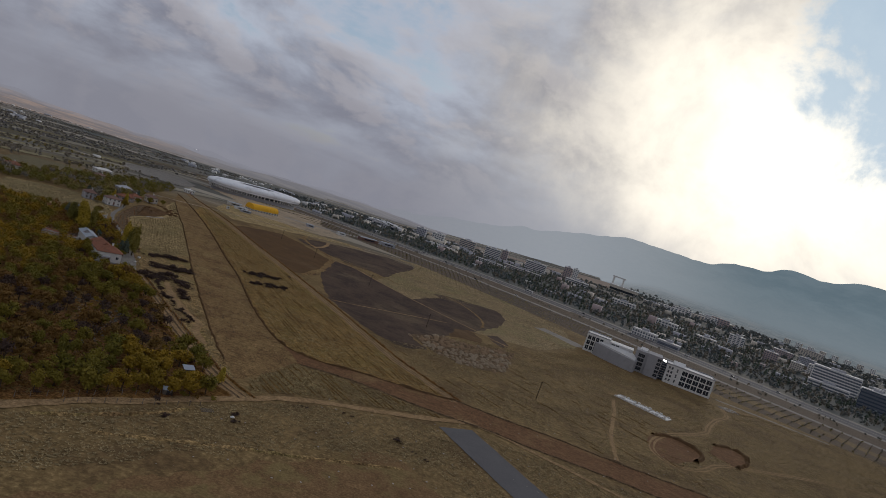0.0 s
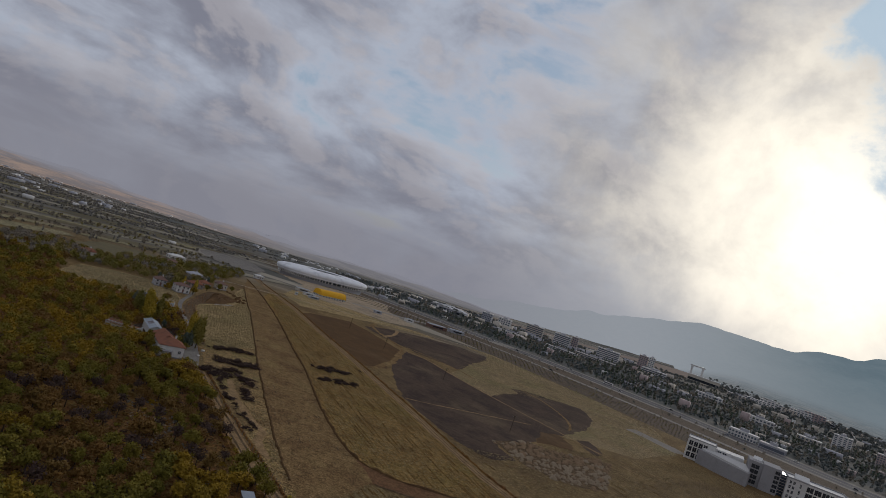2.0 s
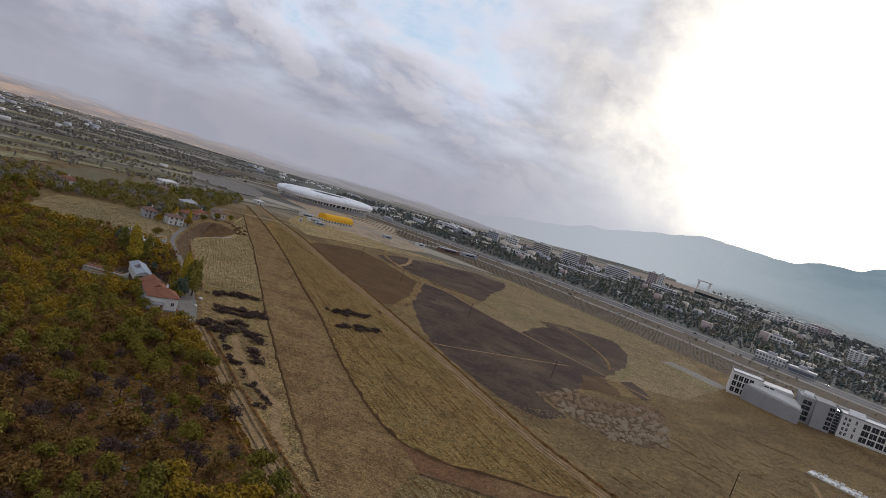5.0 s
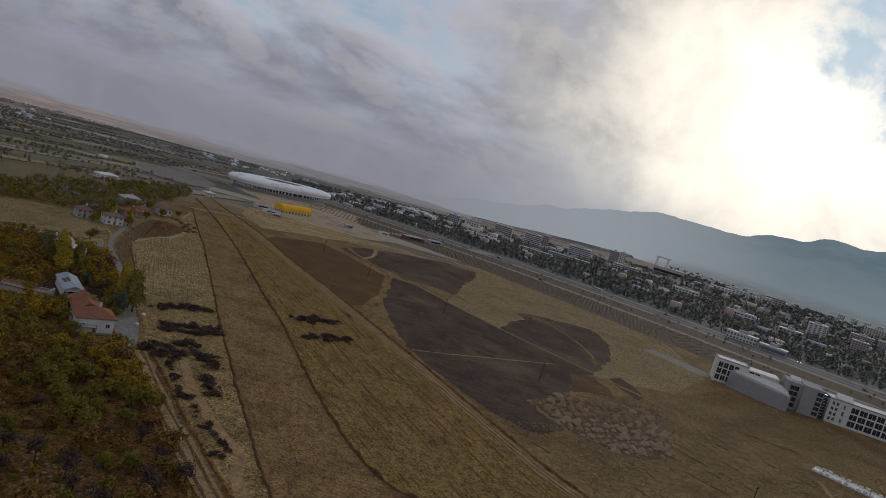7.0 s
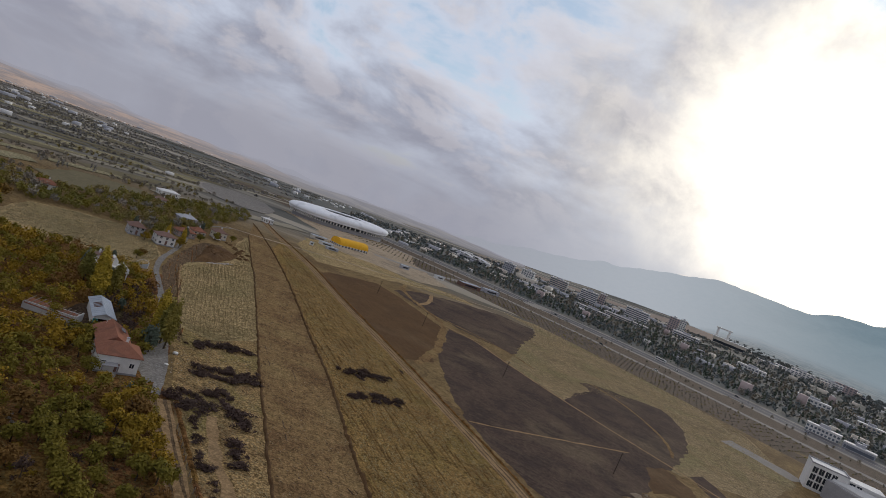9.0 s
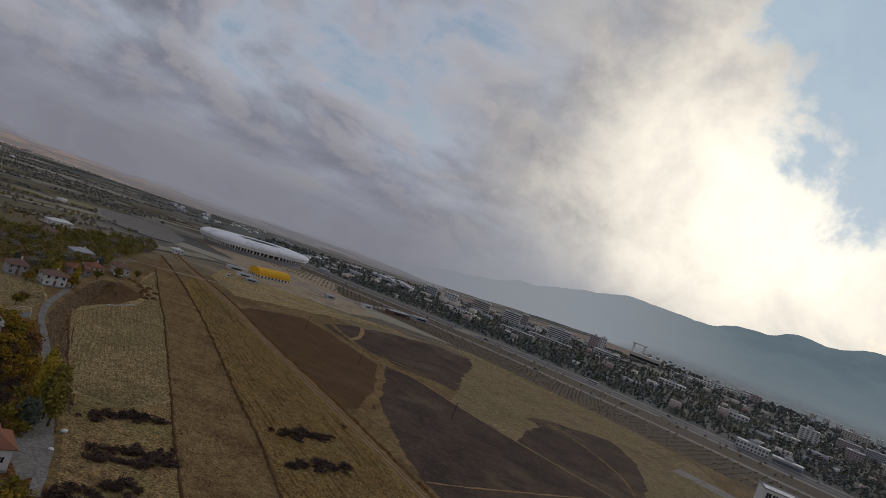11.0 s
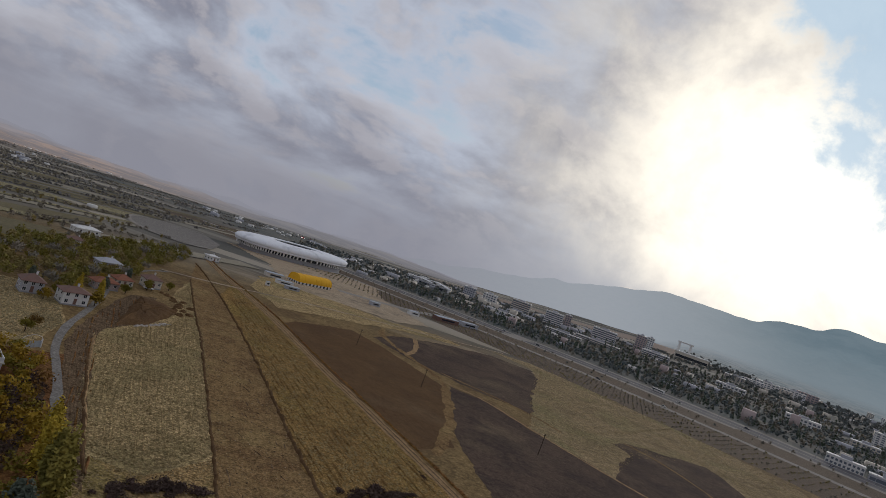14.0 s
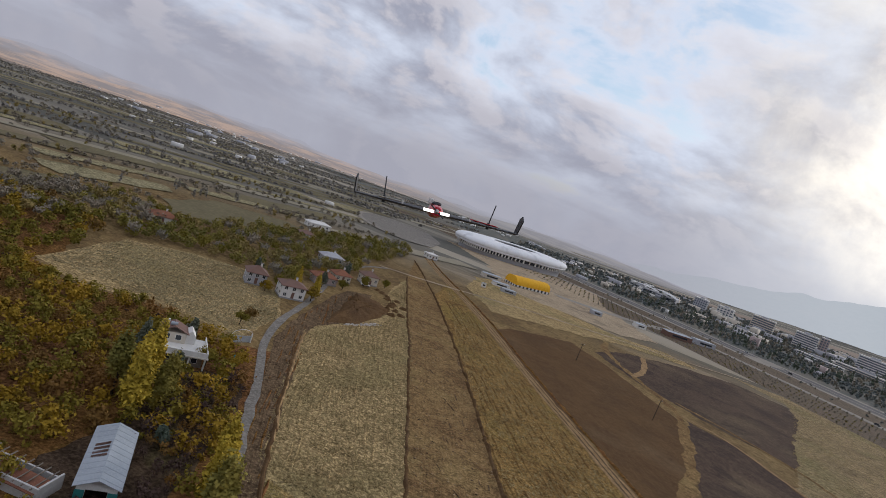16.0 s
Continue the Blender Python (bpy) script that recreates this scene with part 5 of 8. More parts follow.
# garden and lane trees
for x, y, k, s, h in ((-147.5, 262, "poplar_green", 1.25, 0.95), (-150.5, 264.5, "poplar_green", 1.2, 0.9), (-153.5, 268.5, "poplar", 1.15, 0.85), (-156.5, 270, "poplar", 1.05, 0.9), (-159.0, 274.5, "poplar", 1.1, 0.95), (-161.5, 278, "poplar", 0.8, 0.8),
                      (-182, 275, "poplar", 1.3, 0.9), (-185, 278, "poplar", 1.25, 0.95), (-188, 283, "poplar", 1.2, 0.9), (-190, 278, "poplar_green", 1.3, 0.8), (-181, 281, "poplar_green", 1.2, 0.85), (-193, 288, "poplar", 1.15, 0.95),
                      (-54.5, 152, "poplar", 0.72, 0.62), (-206, 303, "olive", 1.5, 1.2), (-207, 299, "olive", 1.3, 1.2), (-194, 296, "dark", 0.7, 0.8), (-190, 309, "gold", 0.95, 0.9), (-187, 303, "gold", 0.9, 0.9), (-193, 314, "gold", 0.8, 0.8),
                      (-148, 256, "dark", 1.0, 0.9), (-151, 258, "dark", 0.9, 0.85), (-146, 231, "olive", 1.0, 1.0), (-140, 229, "gold", 0.9, 0.9), (-135, 232, "dark", 0.55, 0.5), (-153, 236, "olive", 1.1, 1.2), (-157, 243, "olive", 1.15, 1.3), (-158, 240, "gold", 1.0, 1.2), (-172, 274, "dark", 0.7, 0.7)):
    plant(k, x, y, s, h)


def make_bush(seed):
    return mesh_of("bush", *clump_crown(seed, 1.7, 1.25, 0.62, 0.02, 320, 0.19, 12, 0.1), M["twig"])


BUSHES = [make_bush(s) for s in (21, 22, 23, 24, 25)]


def bush_row(points, gap, smin, smax, label="low dark leafless thorn bush"):
    line = wiggle(points, gap * 0.75, 2.6, scale=0.7)
    for p in line:
        ob = new("bush", rnd_tree.choice(BUSHES))
        s = rnd_tree.uniform(smin * 0.5, smax * 1.15)
        off = rnd_tree.gauss(0, 0.8)
        ob.matrix_basis = pose(p.x + off, p.y - off, land(p.x, p.y) + 0.03, 0, 0, rnd_tree.uniform(0, 360)) @ Matrix.Diagonal((s * rnd_tree.uniform(0.8, 1.5), s, s * rnd_tree.uniform(0.45, 1.0), 1))
        tagged(ob, label, "bush", "thorn bushes")


for row in ([(-147, 273), (-140, 280), (-133, 287)], [(-145, 275), (-137, 284)], [(-135, 257), (-129, 264), (-122, 272)], [(-132, 256), (-126, 262), (-120, 268)], [(-129, 262), (-124, 266)],
            [(-129, 240), (-124, 247), (-119, 250)], [(-127, 237), (-120, 242)], [(-125, 235), (-119, 238)], [(-117, 247), (-113, 243), (-109, 239)], [(-114, 241), (-110, 240)], [(-107, 231), (-103, 226), (-100, 224)], [(-104, 229), (-101, 224)],
            [(-110, 310), (-103, 316), (-95, 322)], [(-108, 310), (-96, 320)], [(-99, 291), (-93, 298), (-85, 304)], [(-98.5, 290), (-98, 293)], [(-92, 297), (-86, 302)]):
    bush_row(row, 1.5, 0.8, 1.35)
bush_row([(-124, 241), (-116, 229), (-111, 224), (-106, 218), (-99, 210), (-94, 206), (-90, 202), (-86, 196)], 2.2, 0.6, 0.95)
bush_row([(14, 128), (17, 124), (19, 121)], 2.0, 0.7, 1.1)
for x, y in ((-18, 163), (3, 152), (-2, 158), (-31, 158), (-43.5, 135), (-42, 134), (-44.5, 136.5), (7, 150), (-95.9, 340), (-60, 128), (-55, 122)):
    bush_row([(x, y), (x + 0.6, y + 0.4)], 1.0, 0.4, 0.75, "small dark scrub bush in dry grass")

# ---------------------------------------------------------------- banks, ruts and small ground relief


def bank(name, line, width, high, mat, label, jit=0.75):
    """A low uneven ridge of soil along a line."""
    pts = wiggle(smooth_line(line), 1.6, 0.5, scale=0.35)
    bm = bmesh.new()
    rows = []
    for i, p in enumerate(pts):
        d = (pts[min(i + 1, len(pts) - 1)] - pts[max(i - 1, 0)]).normalized()
        side = Vector((-d.y, d.x, 0))
        k = 1 + jit * noise.noise((p.x * 0.5, p.y * 0.5, 3)) * 2
        row = []
        for s, h in ((-0.5, 0), (-0.15, 0.85), (0.12, 1), (0.5, 0)):
            q = p + side * (width * s * (0.8 + 0.2 * k))
            row.append(bm.verts.new((q.x, q.y, land(q.x, q.y) + 0.02 + high * h * max(0.15, k))))
        rows.append(row)
    for a, b in zip(rows, rows[1:]):
        for k in range(3):
            bm.faces.new((a[k], b[k], b[k + 1], a[k + 1]))
    bm.normal_update()
    return tagged(part(name, bm, mat), label, "bank", kind="structure")


bank("earth_bank", STRIP_R, 1.05, 0.55, M["brown"], "low dark soil bank along the graded strip")
bank("earth_bank", STRIP_L[:11], 0.9, 0.45, M["brown"], "low weedy bank along the graded strip")
bank("earth_bank", BAND_UP, 1.2, 0.45, M["churned"], "low dark soil bank along the earth road")
bank("earth_bank", BAND_LOW[2:], 1.1, 0.35, M["churned"], "low dark soil bank along the earth road")
bank("earth_bank", [(p[0] - 2.9, p[1] - 2.6) for p in LTRACK], 1.6, 0.6, M["litter"], "weedy orchard bank beside the track")
bank("earth_bank", [(p[0] + 2.9, p[1] + 2.4) for p in LTRACK], 1.2, 0.35, M["litter"], "weedy bank beside the track")
bank("earth_bank", [(x + 3.3, y + 1.9) for x, y in DIAG], 1.2, 0.4, M["litter"], "low weedy bank beside the ruts")
bank("earth_bank", [(-196, 338), (-187, 326), (-174, 307), (-162, 290), (-152, 277)], 1.0, 0.4, M["brown"], "low churned bank beside the field")
bank("earth_bank", [(-203, 351), (-190, 331), (-176, 310), (-163, 292)], 0.9, 0.35, M["track"], "pale furrow edge beside the field")
bank("earth_bank", [(-62, 105), (-40, 118), (-20, 128), (2, 140)], 1.5, 0.28, M["rough"], "strip of tall pale dry grass", 1.1)
bank("earth_bank", [(-75, 104), (-66, 112), (-58, 122), (-53, 131)], 1.3, 0.28, M["rough"], "strip of tall pale dry grass", 1.1)
ribbon("field_ruts", [(-117, 238), (-111, 229), (-104, 220), (-97, 212), (-92, 207), (-87, 203), (-83, 199), (-82, 194), (-79, 188), (-72, 181)], 2.4, M["track"], 0.08, "old brown wheel track in the grass", 0.8)
ribbon("footpath", [(-100, 467), (-81, 462), (-58, 436), (-28, 408), (-3, 388), (20, 371), (42, 352), (58, 338)], 1.3, M["track"], 0.09, "pale footpath across the dark field", 0.5)
ribbon("footpath", [(-104, 486), (-80, 478), (-57, 466), (-44, 452)], 2.0, M["strip"], 0.10, "grassy path across the dark field", 0.9)
ribbon("footpath", [(-93, 360), (-91, 400), (-96, 440), (-103, 475), (-125, 500), (-145, 530), (-150, 560)], 4.0, M["strip"], 0.07, "pale grass strip between tilled fields", 2.0)
ribbon("footpath", [(-125, 500), (-122, 522), (-128, 560)], 3.0, M["track"], 0.09, "pale path across the dark field", 1.0)
ribbon("footpath", [(22, 388), (24, 402), (22, 425), (12, 452), (2, 468), (-10, 478)], 1.8, M["strip"], 0.09, "faint path across the dark field", 0.8)
ribbon("footpath", [(95, 310), (89, 279), (79, 242), (75, 210)], 1.6, M["track"], 0.08, "faint trodden path in the scrub", 0.5)
ribbon("footpath", [(-63, 317), (-51, 325), (-35, 338), (-17, 352), (0, 366)], 1.0, M["track"], 0.08, "faint path across the dark field", 0.5)
for side in (-0.9, 0.9):
    ribbon("wheel_rut", [(215, 410), (199, 402), (186, 398), (182, 372), (166, 352), (150, 322), (144, 306), (126, 288), (113, 275), (101, 256), (96, 240), (101, 227), (116, 234), (128, 252), (146, 262), (190, 286), (240, 300)], 0.9, M["track"], 0.10, "pale winding wheel rut", 0.3, offset=side)
ribbon("wheel_rut", [(60, 350), (85, 345), (110, 338), (60, 352), (20, 362)], 1.2, M["strip"], 0.07, "faint wheel track", 0.5)
ribbon("site_road", [(193, 424), (215, 418), (260, 400)], 4.0, M["verge"], 0.10, "pale road beside the school", 0.4)
ribbon("forecourt", [(70, 480), (85, 470), (101, 452)], 16.0, M["verge"], 0.07, "pale levelled forecourt", 2.0, category="ground")
for i, rim in enumerate(([(97, 252), (104, 266), (114, 274), (123, 268), (125, 257), (117, 245), (103, 232), (96, 238)], [(131, 268), (140, 286), (150, 292), (156, 285), (150, 270), (140, 258)])):
    patch("dug_pit", rim, M["red"], 0.08, "shallow dug pit of bare earth", 2.0, 1.2)
    bank("earth_bank", rim[1:6], 2.4, 1.0, M["brown"], "dark heaped rim of the dug pit")

def soil_heap():
    bm = bmesh.new()
    rows = []
    outline = [(-208, 368), (-213, 380), (-222, 400), (-229, 417), (-220, 420), (-211, 415), (-206, 398), (-204, 380)]
    rim = wiggle(outline, 2.5, 1.2, True)
    c = Vector((-214, 396, 0))
    for u, h in ((1.0, 0.0), (0.8, 1.3), (0.55, 2.3), (0.3, 2.6)):
        rows.append([bm.verts.new((*(c + (p - c) * u).xy, land(p.x, p.y) + 0.05 + h * (0.85 + 0.3 * noise.noise((p.x * 0.4, p.y * 0.4, u * 5))))) for p in rim])
    for a, b in zip(rows, rows[1:]):
        for k in range(len(rim)):
            bm.faces.new((a[k], a[(k + 1) % len(rim)], b[(k + 1) % len(rim)], b[k]))
    bm.faces.new(rows[-1])
    bmesh.ops.recalc_face_normals(bm, faces=bm.faces[:])
    tagged(part("earth_mound", bm, M["brown"]), "broad dark brown mound of tipped soil", "mound")


soil_heap()


def rock_mesh(seed, size=1.0):
    rnd = random.Random(seed)
    bm = bmesh.new()
    bmesh.ops.create_icosphere(bm, subdivisions=1, radius=size)
    for v in bm.verts:
        v.co *= rnd.uniform(0.65, 1.2)
        v.co.z *= 0.6
    me = bpy.data.meshes.new("rock")
    bm.to_mesh(me)
    bm.free()
    return me


ROCKS = [rock_mesh(s, 0.5) for s in range(4)]


def stones(name, spots, smin, smax, mat, label, category, seed=1):
    rnd = random.Random(seed)
    joined(name, ROCKS, [(x, y, land(x, y) + 0.02, rnd.uniform(smin, smax), rnd.uniform(0.7, 1.2), rnd.uniform(0, 6.28), rnd.randrange(4)) for x, y in spots], ([mat], [0, 0, 0, 0]), label, category)




def heap_mesh(seed):
    """A tipped load of soil: a lumpy dome with a slumped side."""
    rnd = random.Random(seed)
    lean = rnd.uniform(0, math.tau)
    verts, faces, n = [(0, 0, 0.95)], [], 14
    for u, h in ((0.3, 0.9), (0.58, 0.66), (0.82, 0.30), (1.0, -0.05)):
        for k in range(n):
            a = k * math.tau / n
            r = u * (1 + 0.22 * noise.noise((math.cos(a) * 1.3, math.sin(a) * 1.3, seed)) + 0.18 * math.cos(a - lean))
            verts.append((r * math.cos(a), r * math.sin(a), h * (1 + 0.45 * noise.noise((r * math.cos(a) * 2.4, r * math.sin(a) * 2.4, seed + 5)))))
    for k in range(n):
        faces.append((0, 1 + k, 1 + (k + 1) % n))
        for i in range(3):
            a, b = 1 + i * n + k, 1 + i * n + (k + 1) % n
            faces.append((a, a + n, b + n, b))
    return mesh_of("mound", verts, faces, M["heap" if seed < 6 else "heap_brown"])


HEAP_SHAPES = [heap_mesh(s) for s in range(12)]
SOIL_SHAPES = [heap_mesh(s) for s in (20, 21, 22)]
for me in SOIL_SHAPES:
    me.materials[0] = M["brown"]
rnd_heap = random.Random(17)
for x, y in scatter(HEAPS, 190, 2.3, 31):
    r = rnd_heap.choice((rnd_heap.uniform(0.7, 1.2), rnd_heap.uniform(1.2, 2.0)))
    browner = rnd_heap.random() < (0.85 if y - 0.55 * x > 297 else 0.2)
    ob = new("mound", HEAP_SHAPES[rnd_heap.randrange(6) + 6 * browner])
    ob.matrix_basis = pose(x, y, land(x, y) + 0.06, 0, 0, rnd_heap.uniform(0, 360)) @ Matrix.Diagonal((r * rnd_heap.uniform(0.85, 1.25), r, r * rnd_heap.uniform(0.45, 0.85), 1))
    tagged(ob, "rounded tipped load of brown soil in grass" if browner else "rounded tipped load of grey soil in grass", "mound", "tipped mounds")
stones("rubble", scatter(HEAPS, 500, 1.0, 39), 0.25, 0.7, M["clod"], "scattered stones and clods between the heaps", "rubble", 3)
for x, y in ((-231, 437), (-228, 436), (-221, 430), (-216, 425), (-218, 433), (-211, 426), (-210, 418), (-207, 410), (-206, 415), (-213, 416), (-224, 434), (-214, 421)):
    r = rnd_heap.uniform(1.1, 1.9)
    ob = new("mound", SOIL_SHAPES[rnd_heap.randrange(3)])
    ob.matrix_basis = pose(x, y, land(x, y) + 0.04, 0, 0, rnd_heap.uniform(0, 360)) @ Matrix.Diagonal((r * 1.3, r, r * rnd_heap.uniform(0.5, 0.8), 1))
    tagged(ob, "dark brown tipped load of soil near the mound", "mound", "tipped mounds")
stones("rubble", scatter([(-205, 374), (-203.5, 378), (-201, 393), (-203, 392)], 40, 0.7, 32), 0.7, 1.8, M["stone"], "row of tipped pale stones", "rubble", 4)
stones("rubble", scatter([(-115, 178), (-108, 166), (-98, 160), (-94, 168), (-103, 178)], 110, 0.9, 33), 0.4, 1.0, M["clod"], "pale stony clearing among orchard trees", "rubble", 5)
stones("clods", scatter([(-231, 470), (-180, 412), (-130, 330), (-95, 272), (-60, 215), (-72, 192), (-98, 232), (-147, 318), (-205, 420)], 1500, 1.3, 34), 0.12, 0.5, M["clod"], "scattered clods on the graded strip", "clods", 6)
stones("clods", scatter([(-225, 468), (-180, 405), (-130, 322), (-92, 255), (-70, 205), (-75, 200), (-104, 240), (-150, 322), (-205, 425)], 420, 2.0, 38), 0.3, 0.85, M["churned"], "dark clods turned up on the graded strip", "clods", 12)
stones("field_stones", scatter([(-60, 100), (120, 100), (160, 200), (120, 330), (20, 260), (-30, 165)], 420, 3.0, 35), 0.2, 0.75, M["stone"], "scattered pale field stones", "stones", 7)
stones("orchard_clods", scatter([(-148, 268), (-140, 250), (-122, 250), (-125, 275), (-140, 290)], 200, 1.2, 36), 0.12, 0.4, M["stone"], "scattered rubble in rough grass", "rubble", 8)


def tuft_mesh(seed, blades=3):
    rnd = random.Random(seed)
    verts, faces = [], []
    for k in range(blades):
        a = rnd.uniform(0, math.tau)
        d = Vector((math.cos(a), math.sin(a), 0))
        c = d * rnd.uniform(0, 0.22)
        w = Vector((-d.y, d.x, 0)) * rnd.uniform(0.20, 0.36)
        tip = c + d * rnd.uniform(0.25, 0.7) + Vector((0, 0, rnd.uniform(0.25, 0.6)))
        i = len(verts)
        verts += [tuple(c - w), tuple(c + w), tuple(tip)]
        faces.append((i, i + 1, i + 2))
    return mesh_of("tuft", verts, faces)


def grass_material(name, dark, light):
    m = bpy.data.materials.new(name)
    m.use_nodes = True
    g = Nodes(m.node_tree)
    geo = g.n.new("ShaderNodeNewGeometry")
    colour = g.mix(geo.outputs["Random Per Island"], dark, light)
    big = g.ramp(g.noise(geo.outputs["Position"], 0.07, 4.0, 0.6), 0.4, 0.62)
    colour = g.mix(g.math("MULTIPLY", big, 0.55), colour, dark)
    g.put(g.n["Principled BSDF"].inputs["Base Color"], colour)
    g.n["Principled BSDF"].inputs["Roughness"].default_value = 0.9
    g.n["Principled BSDF"].inputs["Specular IOR Level"].default_value = 0.1
    return m


TUFTS = [tuft_mesh(s) for s in range(5)]
GRASS = {"weed": grass_material("weedy_grass", (0.125, 0.084, 0.031), (0.240, 0.166, 0.060)), "straw": grass_material("straw_tufts", (0.205, 0.148, 0.066), (0.415, 0.318, 0.152)), "scrub": grass_material("scrub_tufts", (0.215, 0.160, 0.080), (0.420, 0.318, 0.164)), "pale": grass_material("pale_tufts", (0.215, 0.172, 0.088), (0.410, 0.330, 0.182))}


BARE = [([(14.5, 184), (27, 166), (60, 118), (90, 75)], 8.0), (BTRACK, 3.4), (LTRACK, 4.2), ([(17, 194), (30, 192.5), (38, 188.5), (49, 184), (60, 179), (100, 160)], 1.8), ([(215, 410), (199, 402), (186, 398), (182, 372), (166, 352), (150, 322), (144, 306), (126, 288), (113, 275), (101, 256), (96, 240), (101, 227), (116, 234), (128, 252), (146, 262), (190, 286)], 2.2), ([(95, 310), (89, 279), (79, 242), (75, 210)], 1.4), ([(100, 325), (124, 307)], 5.0), ([(99, 452), (140, 436), (190, 424)], 24.0), ([(-116, 236), (-98.5, 214), (-83, 198), (-74, 182)], 1.6), ([(-35, 100), (40, 118)], 14.0), ([(-52, 72), (-12, 120)], 16.0), ([(-10, 100), (8, 128)], 16.0), ([(-24, 300), (29, 296)], 12.0), ([(110, 252), (118, 262)], 11.0), ([(142, 272), (146, 280)], 9.0)]


def covered(x, y, poly):
    """For arrays of places: inside the outline and on no road, track or other bare piece of ground."""
    hit = np.zeros(len(x), bool)
    for (x0, y0), (x1, y1) in zip(poly, poly[1:] + poly[:1]):
        if y0 != y1:
            hit ^= ((y0 > y) != (y1 > y)) & (x < (x1 - x0) * (y - y0) / (y1 - y0) + x0)
    for line, w in BARE:
        for (x0, y0), (x1, y1) in zip(line, line[1:]):
            dx, dy = x1 - x0, y1 - y0
            u = np.clip(((x - x0) * dx + (y - y0) * dy) / (dx * dx + dy * dy), 0, 1)
            hit &= (x - x0 - u * dx) ** 2 + (y - y0 - u * dy) ** 2 > w * w
    return hit


def tufts(name, poly, count, smin, smax, grass, label, seed, rows=None):
    """Grass tufts over an outline; rows (direction in degrees, spacing) draws them into drills."""
    rnd = np.random.RandomState(seed)
    xs, ys = [p[0] for p in poly], [p[1] for p in poly]
    n = count * 5
    x, y = rnd.uniform(min(xs), max(xs), n), rnd.uniform(min(ys), max(ys), n)
    if rows:
        a, gap = radians(rows[0]), rows[1]
        u, v = x * math.cos(a) + y * math.sin(a), -x * math.sin(a) + y * math.cos(a)
        v = np.round(v / gap) * gap + rnd.normal(0, gap * 0.24, n) + 0.8 * np.sin(u * 0.031 + seed) + 0.5 * np.sin(u * 0.11 + v * 0.02)
        x, y = u * math.cos(a) - v * math.sin(a), u * math.sin(a) + v * math.cos(a)
    keep = covered(x, y, poly)
    places = []
    luck = rnd.uniform(0, 1, (n, 5))
    for i in np.nonzero(keep)[0]:
        if len(places) >= count:
            break
        px, py = float(x[i]), float(y[i])
        if noise.noise((px * 0.05, py * 0.05, seed)) + 0.7 * noise.noise((px * 0.3, py * 0.3, seed)) < luck[i, 0] * 1.9 - 1.2:
            continue
        places.append((px, py, land(px, py) + 0.03, smin + (smax - smin) * luck[i, 1], 0.30 + 0.35 * luck[i, 2], 6.28 * luck[i, 3], int(luck[i, 4] * 4.999)))
    joined(name, TUFTS, places, ([GRASS[grass]], [0] * 5), label, "grass")


tufts("stubble_tufts", [(-232, 512), (-178, 412), (-129, 330), (-93, 271), (-63, 221), (-50, 206), (-11, 211), (8, 212), (-4, 226), (-38, 266), (-82, 325), (-151, 412), (-202, 478)], 30000, 0.45, 0.95, "straw", "straw-coloured stubble tufts in drawn rows", 41, rows=(121, 1.5))
tufts("dry_tufts", [(-240, 480), (-205, 421), (-190, 397), (-165, 352), (-139, 303), (-145, 287), (-160, 285), (-178, 310), (-192, 332), (-204, 352), (-202, 396), (-209, 414), (-226, 438)], 16000, 0.45, 0.9, "straw", "dry mown grass tufts in faint rows", 42, rows=(121, 1.6))
tufts("rough_tufts", [(-138, 301), (-127, 279), (-98, 229), (-62, 172), (-51, 157), (-64, 170), (-104, 213), (-128, 240), (-144, 264), (-160, 281)], 7000, 0.4, 0.85, "scrub", "rough dry grass beside the track", 43)
tufts("scrub_tufts", [(-90, 85), (-40, 60), (90, 60), (150, 120), (100, 180), (20, 186), (-20, 168), (-45, 150), (-62, 124)], 26000, 0.4, 0.95, "scrub", "dry scrub grass tufts", 44)
tufts("scrub_tufts", [(15, 218), (110, 210), (220, 200), (240, 330), (190, 410), (110, 440), (60, 375), (10, 330), (-10, 280), (-30, 268)], 34000, 0.45, 1.0, "scrub", "dry scrub grass tufts", 45)
tufts("olive_tufts", [(-48, 600), (-53, 532), (-60, 447), (-38, 428), (-26, 414), (-10, 455), (30, 496), (42, 476), (41, 446), (30, 400), (60, 380), (95, 440), (95, 520), (40, 590), (0, 615), (-50, 640)], 9000, 0.5, 0.9, "straw", "yellow-green grass tufts", 46)
tufts("meadow_tufts", [(-262, 308), (-280, 347), (-270, 364), (-255, 377), (-232, 372), (-214, 351), (-206, 328), (-227, 322)], 9000, 0.5, 0.95, "pale", "pale meadow grass tufts", 47)
tufts("strip_tufts", STRIP_R[1:10] + STRIP_L[::-1][1:], 12000, 0.25, 0.6, "scrub", "sparse grass on the graded strip", 48)
tufts("band_tufts", [(-45, 192), (-18, 194), (7, 191), (12, 190), (0, 184), (-16, 176), (-32, 168), (-47, 153), (-50, 165)], 3500, 0.5, 1.05, "straw", "rough furrowed dry grass between the tracks", 50, rows=(135, 1.8))
tufts("far_scrub_tufts", [(95, 440), (110, 445), (200, 412), (300, 400), (400, 330), (330, 240), (240, 210), (240, 330), (190, 410)], 14000, 0.6, 1.2, "scrub", "dry scrub grass tufts", 53)
tufts("orchard_grass", [(-56, 150), (-88, 188), (-117, 220), (-133, 238), (-200, 262), (-180, 190), (-110, 95), (-80, 112)], 12000, 0.5, 1.0, "weed", "dry grass under the orchard trees", 49)


